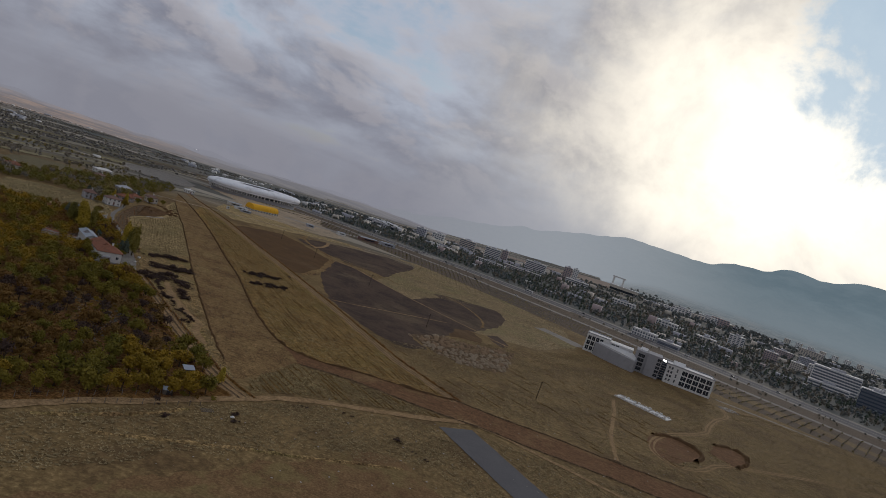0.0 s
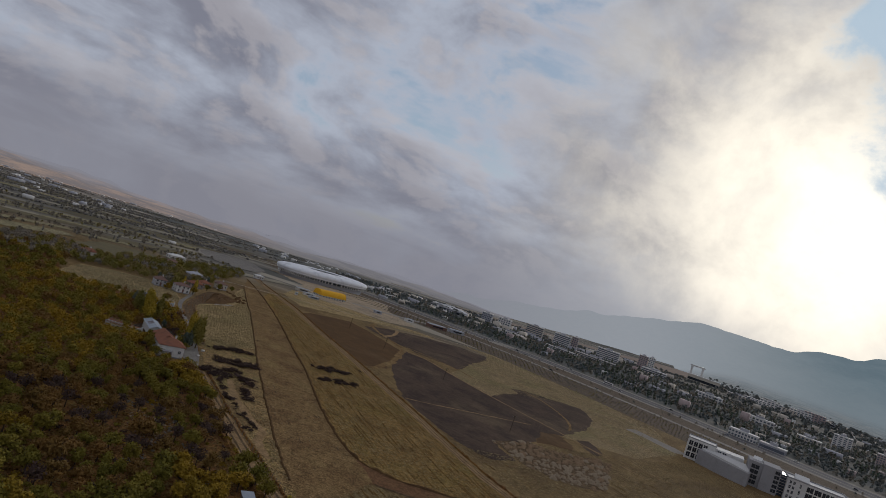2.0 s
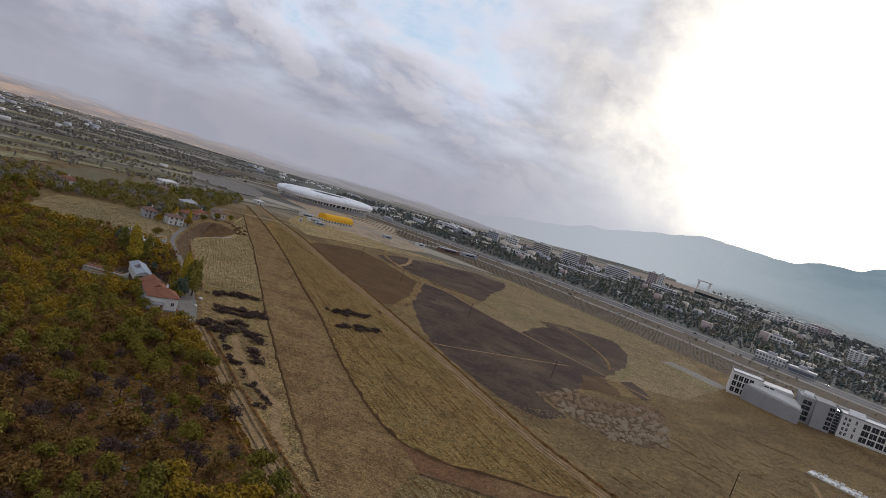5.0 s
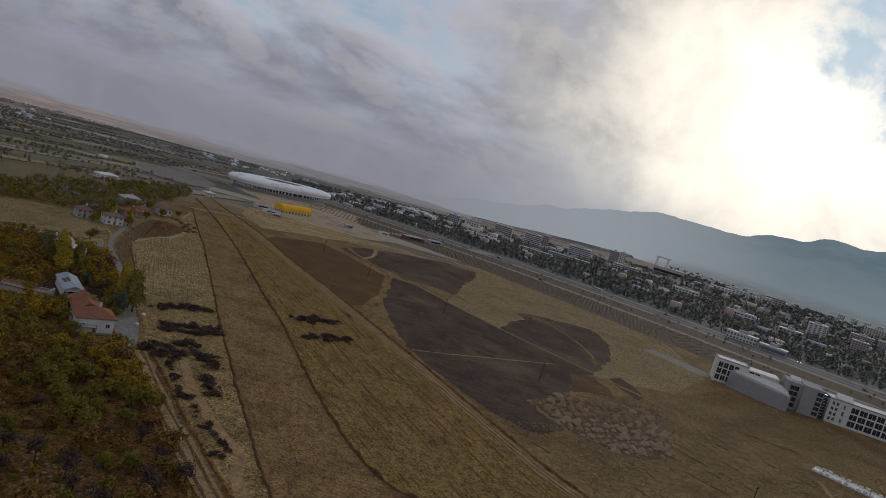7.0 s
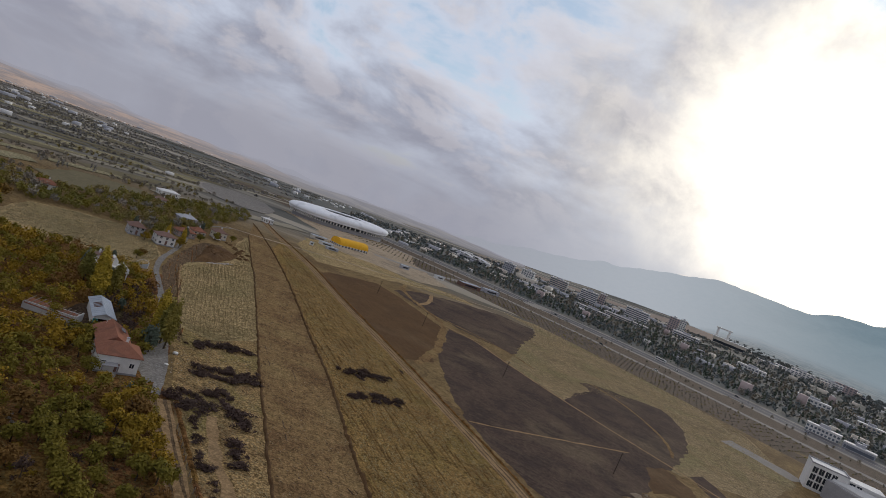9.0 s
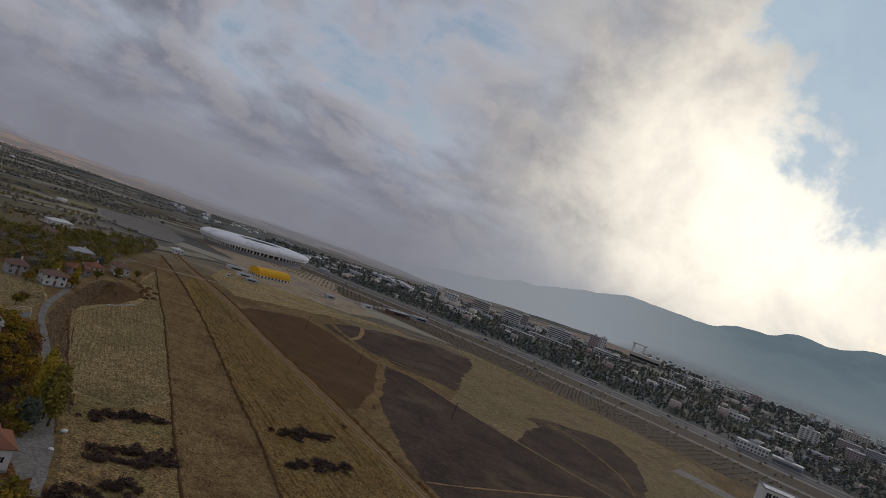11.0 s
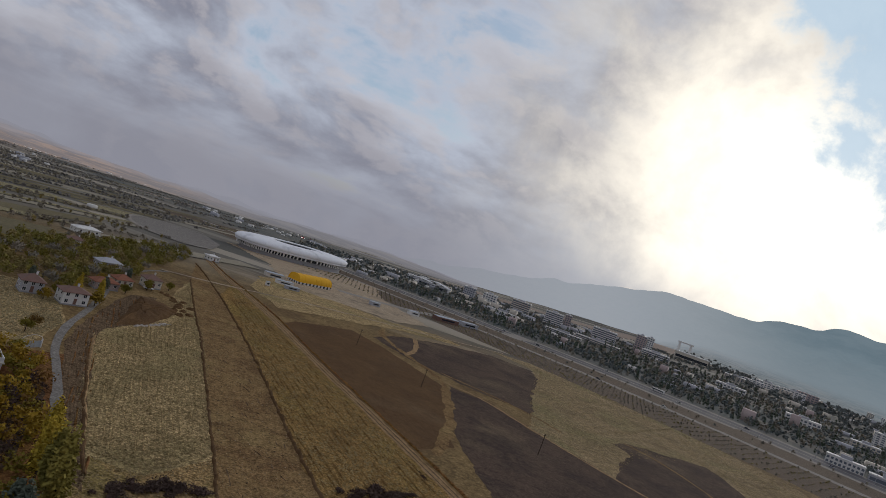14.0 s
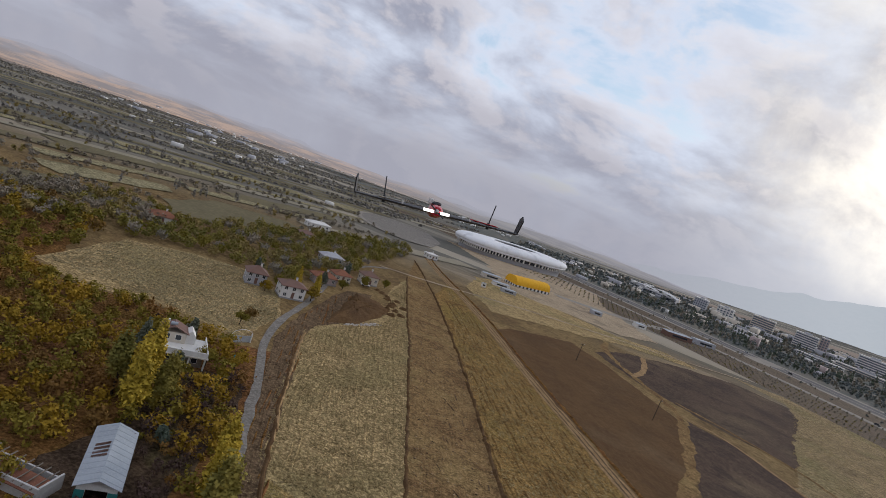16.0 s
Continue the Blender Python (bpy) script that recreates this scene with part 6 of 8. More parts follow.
def furrows(name, poly, way, gap, wide, high, mat, label, seed, reach):
    """Broken low ridges of soil and stubble along one direction."""
    rnd = random.Random(seed)
    a = radians(way)
    ux, uy = math.cos(a), math.sin(a)
    us = [x * ux + y * uy for x, y in poly]
    vs = [y * ux - x * uy for x, y in poly]
    verts, faces = [], []
    v = min(vs) + gap * 0.5
    while v < max(vs):
        u, last = min(us), None
        while u < max(us):
            sway = 0.9 * noise.noise((u * 0.03, v * 0.2, seed)) + 0.25 * noise.noise((u * 0.3, v, seed))
            x, y = u * ux - (v + sway) * uy, u * uy + (v + sway) * ux
            k = 0.8 * noise.noise((u * 0.05, v * 0.3, seed + 2)) + 0.9 * noise.noise((u * 0.22, v * 1.7, seed + 4)) + reach
            if k > 0 and inside(x, y, poly):
                h, w = high * min(1.3, 0.35 + 1.5 * k), wide * min(1.2, 0.5 + k)
                row = []
                for e, f in ((-0.5, 0.0), (-0.12, 1.0), (0.14, 0.85), (0.5, 0.0)):
                    row.append(len(verts))
                    verts.append((x - e * w * uy, y + e * w * ux, land(x, y) + 0.035 + h * f))
                if last:
                    for j in range(3):
                        faces.append((last[j], row[j], row[j + 1], last[j + 1]))
                last = row
            else:
                last = None
            u += rnd.uniform(0.9, 1.7)
        v += gap * rnd.uniform(0.6, 1.5)
    tagged(new(name, mesh_of(name, verts, faces, mat)), label, "furrows", kind="stuff")


STUBBLE = [(-232, 508), (-178, 409), (-129, 327), (-93, 268), (-66, 223), (-52, 208), (-11, 211), (8, 213), (-4, 226), (-38, 266), (-82, 325), (-151, 412), (-202, 476)]
furrows("furrows", STUBBLE, 125, 1.7, 0.75, 0.22, M["ridge"], "broken dark furrows drawn through the stubble", 3, 0.05)
furrows("furrows", [(-242, 484), (-205, 419), (-165, 350), (-139, 303), (-160, 285), (-192, 332), (-205, 352), (-203, 396), (-210, 414), (-228, 438)], 121, 1.7, 0.6, 0.15, M["pale"], "faint mown rows of dry grass", 4, -0.05)
furrows("furrows", [(-45, 192), (-18, 194), (7, 191), (12, 190), (0, 184), (-16, 176), (-32, 168), (-47, 153), (-50, 165)], 133, 1.8, 0.7, 0.26, M["ridge"], "rough dark furrows between the tracks", 5, 0.10)
furrows("furrows", [(-36, 264), (-15, 241), (12, 216), (60, 212), (110, 212), (110, 290), (60, 330), (10, 270), (-14, 268)], 138, 4.5, 0.6, 0.2, M["ridge"], "old furrow lines in dry scrub grass", 6, -0.15)
furrows("furrows", STRIP_R[1:10] + STRIP_L[::-1][1:], 122, 2.6, 0.7, 0.14, M["churned"], "wheel-drawn ridges of soil on the graded strip", 7, -0.45)
furrows("furrows", STRIP_R[1:9] + STRIP_L[::-1][3:], 140, 3.2, 0.5, 0.16, M["garden"], "short dark scrapes in the graded strip", 9, -0.52)
furrows("furrows", [(-148, 274), (-166, 290), (-190, 322), (-203, 340), (-214, 364), (-228, 402), (-224, 420), (-207, 378), (-206, 360), (-188, 331), (-162, 292)], 122, 1.3, 0.55, 0.2, M["litter"], "churned ruts beside the lane", 8, 0.05)

# ---------------------------------------------------------------- houses


def build_house(x, y, turn, w, d, eave, ridge, wall, roof, label, floors=1, cols=3, wing=0.0, chimney=True, name="house"):
    """A hipped house; its front looks to local -y."""
    base = new(name)
    base.matrix_basis = pose(x, y, land(x, y), 0, 0, turn)
    tagged(base, label, "house", "village houses")
    part("wall", boxes((-w / 2, w / 2, -d / 2, d / 2, 0, eave)), wall, base)
    part("plinth", boxes((-w / 2 - 0.08, w / 2 + 0.08, -d / 2 - 0.08, d / 2 + 0.08, 0, 0.5)), M["concrete"], base, "grey plinth")
    o = 0.55
    hip = min(w, d) / 2 * 0.95
    bm = bmesh.new()
    e = [(-w / 2 - o, -d / 2 - o), (w / 2 + o, -d / 2 - o), (w / 2 + o, d / 2 + o), (-w / 2 - o, d / 2 + o)]
    low = [bm.verts.new((*p, eave - 0.05)) for p in e]
    up = [bm.verts.new((*p, eave + 0.12)) for p in e]
    if w > d:
        r = [bm.verts.new((-w / 2 + hip, 0, ridge)), bm.verts.new((w / 2 - hip, 0, ridge))]
        tops = [(up[0], up[1], r[1], r[0]), (up[1], up[2], r[1]), (up[2], up[3], r[0], r[1]), (up[3], up[0], r[0])]
    else:
        r = [bm.verts.new((0, -d / 2 + hip, ridge)), bm.verts.new((0, d / 2 - hip, ridge))]
        tops = [(up[0], up[1], r[0]), (up[1], up[2], r[1], r[0]), (up[2], up[3], r[1]), (up[3], up[0], r[0], r[1])]
    for q in tops:
        bm.faces.new(q)
    for k in range(4):
        bm.faces.new((low[k], low[(k + 1) % 4], up[(k + 1) % 4], up[k]))
    bm.faces.new(low[::-1])
    part("roof", bm, roof, base)
    if chimney:
        ch = part("chimney", boxes((w * 0.12, w * 0.12 + 0.6, d * 0.1, d * 0.1 + 0.6, eave + 0.3, ridge + 0.7)), M["white"], base, "white chimney")
        part("cap", boxes((w * 0.12 - 0.08, w * 0.12 + 0.68, d * 0.1 - 0.08, d * 0.1 + 0.68, ridge + 0.7, ridge + 0.82)), M["concrete"], ch)
    fh = eave / floors
    for f in range(floors):
        z = f * fh + fh * 0.42
        for k in range(cols):
            cx = -w / 2 + (k + 0.5) * w / cols
            for s in (-1, 1):
                if f == 0 and s == -1 and k == cols // 2:
                    door = part("door", boxes((-0.5, 0.5, -0.06, 0.02, 0.0, 2.05)), M["rust"], base, "brown door", pose(cx, -d / 2 - 0.02, 0.5))
                    continue
                win = part("window", boxes((-0.6, 0.6, -0.07, 0.03, -0.05, 0.03), (-0.6, -0.5, -0.05, 0.03, 0.03, 1.2), (0.5, 0.6, -0.05, 0.03, 0.03, 1.2), (-0.5, 0.5, -0.05, 0.03, 1.1, 1.2), (-0.04, 0.04, -0.05, 0.03, 0.03, 1.1)), M["white"], base, at=pose(cx, s * d / 2, z, 0, 0, 0 if s < 0 else 180))
                part("pane", boxes((-0.5, 0.5, -0.03, 0.0, 0.03, 1.1)), M["glass"], win)
        for k in range(2):
            cy = -d / 2 + (k + 0.5) * d / 2
            for s in (-1, 1):
                win = part("window", boxes((-0.6, 0.6, -0.07, 0.03, -0.05, 0.03), (-0.6, -0.5, -0.05, 0.03, 0.03, 1.2), (0.5, 0.6, -0.05, 0.03, 0.03, 1.2), (-0.5, 0.5, -0.05, 0.03, 1.1, 1.2), (-0.04, 0.04, -0.05, 0.03, 0.03, 1.1)), M["white"], base, at=pose(s * w / 2, cy, z, 0, 0, 90 if s > 0 else -90))
                part("pane", boxes((-0.5, 0.5, -0.03, 0.0, 0.03, 1.1)), M["glass"], win)
    return base


# the farmhouse: a front block and a longer rear wing under red tiles
farm = build_house(-145.4, 239.0, 45, 9.4, 7.5, 4.6, 6.9, M["white"], M["tile"], "white farmhouse with a red tiled hip roof", 1, 3)
part("wall", boxes((-4.2, 3.0, 3.75, 14.5, 0, 4.5)), M["white"], farm)
bm = bmesh.new()
prism_pts = [(-4.8, 4.5), (3.6, 4.5), (-0.6, 6.9)]
ends = [[bm.verts.new((px, yy, pz)) for px, pz in prism_pts] for yy in (2.5, 15.1)]
bm.faces.new(ends[0])
bm.faces.new(ends[1][::-1])
for k in range(3):
    bm.faces.new((ends[0][k], ends[1][k], ends[1][(k + 1) % 3], ends[0][(k + 1) % 3]))
bmesh.ops.recalc_face_normals(bm, faces=bm.faces[:])
part("roof", bm, M["tile"], farm)
part("roof_panel", boxes((0.6, 1.9, 8.0, 10.8, 0, 0.12)), M["glass"], farm, "dark solar water panel", pose(0.45, 0, 6.95, 0, 30, 0))
part("dish", rod(bmesh.new(), (-2.0, 13.6, 5.4), (-2.0, 13.6, 8.6), 0.05, 0.04), M["white"], farm, "white aerial mast")
part("porch", boxes((-3.6, -0.2, -6.0, -3.75, 0, 0.5), (-3.6, -3.4, -6.0, -5.8, 0.5, 2.7), (-0.4, -0.2, -6.0, -5.8, 0.5, 2.7), (-3.7, -0.1, -6.1, -3.7, 2.7, 2.82)), M["concrete"], farm, "grey porch")


def build_shed():
    base = new("shed")
    base.matrix_basis = pose(-169.5, 262.2, land(-169, 262), 0, 0, 45)
    tagged(base, "long white shed with a grey sheet-metal gable roof", "shed")
    w, d, e, r = 5.2, 15.5, 3.1, 4.3
    part("wall", boxes((-w / 2, -w / 2 + 0.2, -d / 2, d / 2, 0, e), (w / 2 - 0.2, w / 2, -d / 2, d / 2, 0, e), (-w / 2 + 0.2, w / 2 - 0.2, d / 2 - 0.2, d / 2, 0, e), (-w / 2 + 0.2, -1.4, -d / 2, -d / 2 + 0.2, 0, e), (1.4, w / 2 - 0.2, -d / 2, -d / 2 + 0.2, 0, e), (-1.4, 1.4, -d / 2, -d / 2 + 0.2, 2.6, e)), M["white"], base)
    for s in (-1, 1):
        bm = bmesh.new()
        prism(bm, [(0, -d / 2 - 0.5), (s * (w / 2 + 0.5), -d / 2 - 0.5), (s * (w / 2 + 0.5), d / 2 + 0.4), (0, d / 2 + 0.4)][:: s], 0, 0.001)
        for v in bm.verts:
            top = v.co.z > 0
            v.co.z = r - abs(v.co.x) / (w / 2 + 0.5) * (r - e) + (0.08 if top else 0)
        bmesh.ops.recalc_face_normals(bm, faces=bm.faces[:])
        slope = part("roof", bm, M["sheet"], base, "grey corrugated sheet roof")
        for k in range(11):
            yy = -d / 2 + 0.3 + k * (d - 0.6) / 10
            bm = bmesh.new()
            rod(bm, (s * 0.05, yy, r + 0.07), (s * (w / 2 + 0.45), yy, e + 0.09), 0.05, sides=4)
            part("rib", bm, M["sheet"], slope)
        if s < 0:
            for k in range(4):
                yy = -1.6 + k * 1.1
                bm = bmesh.new()
                v = [bm.verts.new(p) for p in ((-0.3, yy, r + 0.03), (-2.7, yy, e + 0.22), (-2.7, yy + 0.7, e + 0.22), (-0.3, yy + 0.7, r + 0.03))]
                bm.faces.new(v)
                bmesh.ops.solidify(bm, geom=bm.faces[:], thickness=0.03)
                part("rust_patch", bm, M["rust"], slope, "rusty brown roof sheet")
    for s in (-1, 1):
        bm = bmesh.new()
        v = [bm.verts.new(p) for p in ((-w / 2, s * d / 2, e), (w / 2, s * d / 2, e), (0, s * d / 2, r))]
        bm.faces.new(v)
        bmesh.ops.solidify(bm, geom=bm.faces[:], thickness=0.1)
        part("gable", bm, M["white"], base)
    part("door", boxes((-2.7, -1.45, -d / 2 - 0.08, -d / 2 - 0.01, 0, 2.5)), M["teal"], base, "teal door leaf")
    part("door", boxes((1.45, 2.7, -d / 2 - 0.08, -d / 2 - 0.01, 0, 2.5)), M["teal"], base, "teal door leaf")
    part("ramp", boxes((-1.6, 1.6, -d / 2 - 2.6, -d / 2 - 0.1, 0, 0.12)), M["pale_concrete"], base, "pale concrete apron")


build_shed()


def build_villa():
    """Two storeys, half finished: a terrace with a parapet on top and a small gabled stair room."""
    base = new("villa")
    base.matrix_basis = pose(-199.3, 301.2, land(-199, 301), 0, 0, 50)
    tagged(base, "white house with a wide roof terrace over a dark ground floor", "house", "village houses")
    part("wall", boxes((-4.5, 4.5, -3.6, 4.2, 0, 3.0)), M["wood"], base, "dark unplastered ground floor wall")
    part("balcony", boxes((-5.2, 5.2, -5.2, 4.6, 2.95, 3.25), (-5.2, 5.2, -5.2, -5.0, 3.25, 4.2), (-5.2, -5.0, -5.0, 4.6, 3.25, 4.2), (5.0, 5.2, -5.0, 4.6, 3.25, 4.2)), M["white"], base, "white roof terrace with a solid parapet")
    part("cornice", boxes((-5.45, 5.45, -5.45, -5.2, 2.8, 3.05), (5.2, 5.45, -5.2, 4.6, 2.8, 3.05), (-5.45, -5.2, -5.2, 4.6, 2.8, 3.05)), M["cream"], base)
    for px in (-4.9, -1.6, 1.6, 4.9):
        part("column", boxes((px - 0.18, px + 0.18, -5.05, -4.7, 0, 2.95)), M["white"], base, "white column")
    part("upper_wall", boxes((-4.9, 0.4, 0.4, 4.4, 3.25, 5.5)), M["cream"], base, "cream upper wall")
    bm = bmesh.new()
    v = [[bm.verts.new((px, yy, pz)) for px, pz in ((0.4, 3.25), (2.5, 3.25), (2.5, 5.0), (1.45, 6.3), (0.4, 5.6))] for yy in (0.9, 4.4)]
    bm.faces.new(v[0])
    bm.faces.new(v[1][::-1])
    for k in range(5):
        bm.faces.new((v[0][k], v[1][k], v[1][(k + 1) % 5], v[0][(k + 1) % 5]))
    bmesh.ops.recalc_face_normals(bm, faces=bm.faces[:])
    part("stair_room", bm, M["white"], base, "white gabled stair room")
    part("roof", boxes((-0.2, 3.4, 0.0, 4.8, 0, 0.14)), M["rust"], base, "brown sloping roof", pose(-2.3, 0.0, 6.9, 0, 24, 0))
    part("roof", boxes((-3.4, 0.0, 0.0, 4.8, 0, 0.14)), M["rust"], base, "brown sloping roof", pose(-2.3, 0.0, 6.9, 0, -24, 0))
    part("gable", prism(bmesh.new(), [(-4.9, 0.45), (0.4, 0.45), (0.4, 4.35), (-4.9, 4.35)], 5.5, [5.5, 5.6, 5.6, 5.5]), M["cream"], base)
    part("chimney", boxes((-4.2, -3.6, 2.4, 3.0, 5.4, 7.6)), M["white"], base, "white chimney")
    for px in (-2.8, 0.0, 2.8):
        win = part("window", boxes((-0.65, 0.65, -0.06, 0.04, 0, 0.08), (-0.65, 0.65, -0.06, 0.04, 1.5, 1.58), (-0.65, -0.57, -0.06, 0.04, 0.08, 1.5), (0.57, 0.65, -0.06, 0.04, 0.08, 1.5)), M["white"], base, at=pose(px, -3.62, 0.9))
        part("pane", boxes((-0.57, 0.57, -0.03, 0.02, 0.08, 1.5)), M["glass"], win)
    for px in (-3.6, -1.2):
        win = part("window", boxes((-0.65, 0.65, -0.06, 0.04, 0, 0.08), (-0.65, 0.65, -0.06, 0.04, 1.2, 1.28), (-0.65, -0.57, -0.06, 0.04, 0.08, 1.2), (0.57, 0.65, -0.06, 0.04, 0.08, 1.2)), M["white"], base, at=pose(px, 0.38, 3.9))
        part("pane", boxes((-0.57, 0.57, -0.03, 0.02, 0.08, 1.2)), M["glass"], win)
    part("water_tank", rod(bmesh.new(), (-3.4, 1.6, 7.1), (-2.0, 1.6, 7.1), 0.42, sides=12), M["sheet"], base, "grey solar water tank")


build_villa()
for x, y, turn, w, d, e, r, wall, roof, label, fl in (
        (-229, 374, 55, 10.5, 8.5, 5.0, 6.8, "white", "rust", "white two-storey house with a brown tiled roof", 2),
        (-242, 370, 50, 8.5, 8.0, 4.6, 7.0, "grey", "rust", "grey house with a steep brown roof", 2),
        (-241, 409, 60, 12, 7.5, 3.2, 5.2, "pink", "tile", "low house with a faded red tiled roof", 1),
        (-243, 424, 60, 9, 7.5, 3.2, 5.4, "cream", "tile", "low house with a red tiled roof", 1),
        (-239, 440, 55, 9, 8, 4.4, 6.6, "cream", "rust", "cream house with a brown roof", 1),
        (-265, 446, 60, 13, 8, 3.6, 5.6, "grey", "grey", "long grey roofed house among trees", 1),
        (-306, 382, 62, 13, 8, 3.4, 5.6, "white", "tile", "white house with a pale red roof in the fields", 1),
        (-327, 515, 65, 18, 9, 3.6, 5.2, "white", "white", "long white farm building among trees", 1),
        (-284, 592, 60, 10, 8, 4.0, 5.0, "white", "white", "small white house near the stadium", 1),
        (-300, 470, 50, 9, 8, 3.6, 5.4, "white", "rust", "white house half hidden by trees", 1)):
    build_house(x, y, turn, w * 0.8, d * 0.8, e * 0.9, r * 0.9, M[wall], M[roof], label, fl, 3)
for x, y, k, s in ((-236, 376, "olive", 1.2), (-234, 367, "gold", 1.0), (-247, 376, "dark", 0.9), (-224, 380, "gold", 1.3), (-226, 384, "poplar", 0.8), (-235, 385, "poplar", 0.75), (-236, 402, "dark", 0.8), (-233, 412, "olive", 1.1), (-247, 416, "gold", 1.0), (-235, 431, "olive", 1.2), (-246, 433, "dark", 0.8), (-233, 446, "olive", 1.0), (-205, 309, "dark", 0.8), (-194, 304, "olive", 1.1), (-204, 295, "dark", 0.9), (-212, 333, "olive", 0.9), (-215, 340, "rust", 0.8)):
    plant(k, x, y, s, 1.0)


def build_hut(x, y, turn, w, d, h, label):
    base = new("hut")
    base.matrix_basis = pose(x, y, land(x, y), 0, 0, turn)
    tagged(base, label, "hut")
    part("wall", boxes((-w / 2, w / 2, -d / 2, d / 2, 0, h)), M["wood"], base)
    # no opening is cut: a dark panel stands for the shade inside the doorway
    part("door", boxes((-0.4, 0.4, -d / 2 - 0.05, -d / 2 + 0.01, 0, 1.75)), M["dark_trim"], base, "dark panel standing for the shaded doorway")
    part("roof", boxes((-w / 2 - 0.3, w / 2 + 0.3, -d / 2 - 0.35, d / 2 + 0.3, 0, 0.09)), M["sheet"], base, "pale sheet roof", pose(0, 0, h + 0.12, 7, 0, 0))
    for k in range(4):
        part("board", boxes((-w / 2 + k * w / 4 + 0.03, -w / 2 + (k + 1) * w / 4 - 0.03, d / 2 - 0.01, d / 2 + 0.03, 0.02, h)), M["wood"], base)


build_hut(-63.6, 150.8, 40, 2.5, 2.3, 2.2, "small wooden garden hut with a pale sheet roof")
build_hut(-61.2, 135.2, 40, 2.2, 1.5, 1.3, "low makeshift wooden hutch beside the fence")


def build_ruin():
    base = new("ruined_barn")
    base.matrix_basis = pose(-175.5, 251.5, land(-175, 251), 0, 0, 18)
    tagged(base, "collapsed barn with broken red roof tiles", "barn")
    part("wall", boxes((-7, 7, -2.4, -2.1, 0, 2.2), (-7, -6.7, -2.1, 2.4, 0, 1.8), (6.7, 7, -2.1, 2.4, 0, 2.3), (-6.7, 6.7, 2.1, 2.4, 0, 1.6)), M["pale_concrete"], base)
    part("roof", boxes((-6.6, 6.6, -2.6, 0.5, 0, 0.12)), M["tile"], base, "sagging broken tile roof", pose(0, -0.2, 2.1, 14, 2, 0))
    for k in range(10):
        part("rafter", boxes((-6.2 + k * 1.35, -6.05 + k * 1.35, -2.7, 2.5, 0, 0.14)), M["wood"], base, "", pose(0, 0, 2.25, 3, 2, 0))


build_ruin()


def build_trailer():
    base = new("farm_trailer")
    base.matrix_basis = pose(-160.0, 251.0, land(-160, 251), 0, 0, 25)
    tagged(base, "teal flatbed farm trailer parked by the shed", "trailer")
    part("bed", boxes((-1.8, 1.8, -0.9, 0.9, 0.75, 0.9)), M["teal"], base)
    part("side_board", boxes((-1.8, 1.8, -0.95, -0.9, 0.9, 1.3)), M["teal"], base)
    part("side_board", boxes((-1.8, 1.8, 0.9, 0.95, 0.9, 1.3)), M["teal"], base)
    part("drawbar", boxes((1.8, 3.2, -0.06, 0.06, 0.68, 0.8)), M["white"], base, "pale drawbar")
    for px in (-1.0, 1.0):
        for py in (-0.85, 0.85):
            part("wheel", rod(bmesh.new(), (px, py - 0.12, 0.38), (px, py + 0.12, 0.38), 0.38, sides=14), M["dark_trim"], base)


build_trailer()


def build_gate():
    base = new("yard_gate")
    base.matrix_basis = pose(-202.4, 323.5, land(-202, 323), 0, 0, 75)
    tagged(base, "pale blue arched metal yard gate beside the lane", "gate")
    for s in (-1, 1):
        part("leaf", boxes((s * 1.5 - 1.4, s * 1.5 + 1.4, -0.05, 0.05, 0.1, 1.9)), M["sheet"], base, "pale blue gate leaf")
        part("post", boxes((s * 3.0 - 0.15, s * 3.0 + 0.15, -0.15, 0.15, 0, 2.4)), M["white"], base, "pale blue gate post")
    bm = bmesh.new()
    for k in range(12):
        a, b = math.pi * k / 12, math.pi * (k + 1) / 12
        rod(bm, (-3 * math.cos(a), 0, 2.3 + 1.3 * math.sin(a)), (-3 * math.cos(b), 0, 2.3 + 1.3 * math.sin(b)), 0.07, sides=5)
    part("arch", bm, M["white"], base, "pale blue arch")


build_gate()
tank = rod(bmesh.new(), (-194.5, 312.5, 0.9), (-192.8, 313.6, 0.9), 0.9, sides=16)
tagged(part("water_tank", tank, M["teal"]), "green plastic water tank in the yard", "tank")


def build_pole(x, y, h, lean, label="dark wooden power pole with a crossarm"):
    base = new("power_pole")
    base.matrix_basis = pose(x, y, land(x, y), lean, lean * 0.4, 30)
    tagged(base, label, "pole", "power poles")
    part("post", rod(bmesh.new(), (0, 0, -0.3), (0, 0, h), 0.17, 0.11, 8), M["trunk"], base)
    part("crossarm", boxes((-0.9, 0.9, -0.06, 0.06, h - 0.5, h - 0.36)), M["trunk"], base)
    for px in (-0.75, 0, 0.75):
        part("insulator", rod(bmesh.new(), (px, 0, h - 0.36), (px, 0, h - 0.14), 0.05, sides=6), M["white"], base, "white insulator")


for x, y in ((48.3, 258), (-108.4, 440), (-148, 480), (-57.9, 402), (-10, 330)):
    build_pole(x, y, 8.2, 1.5)


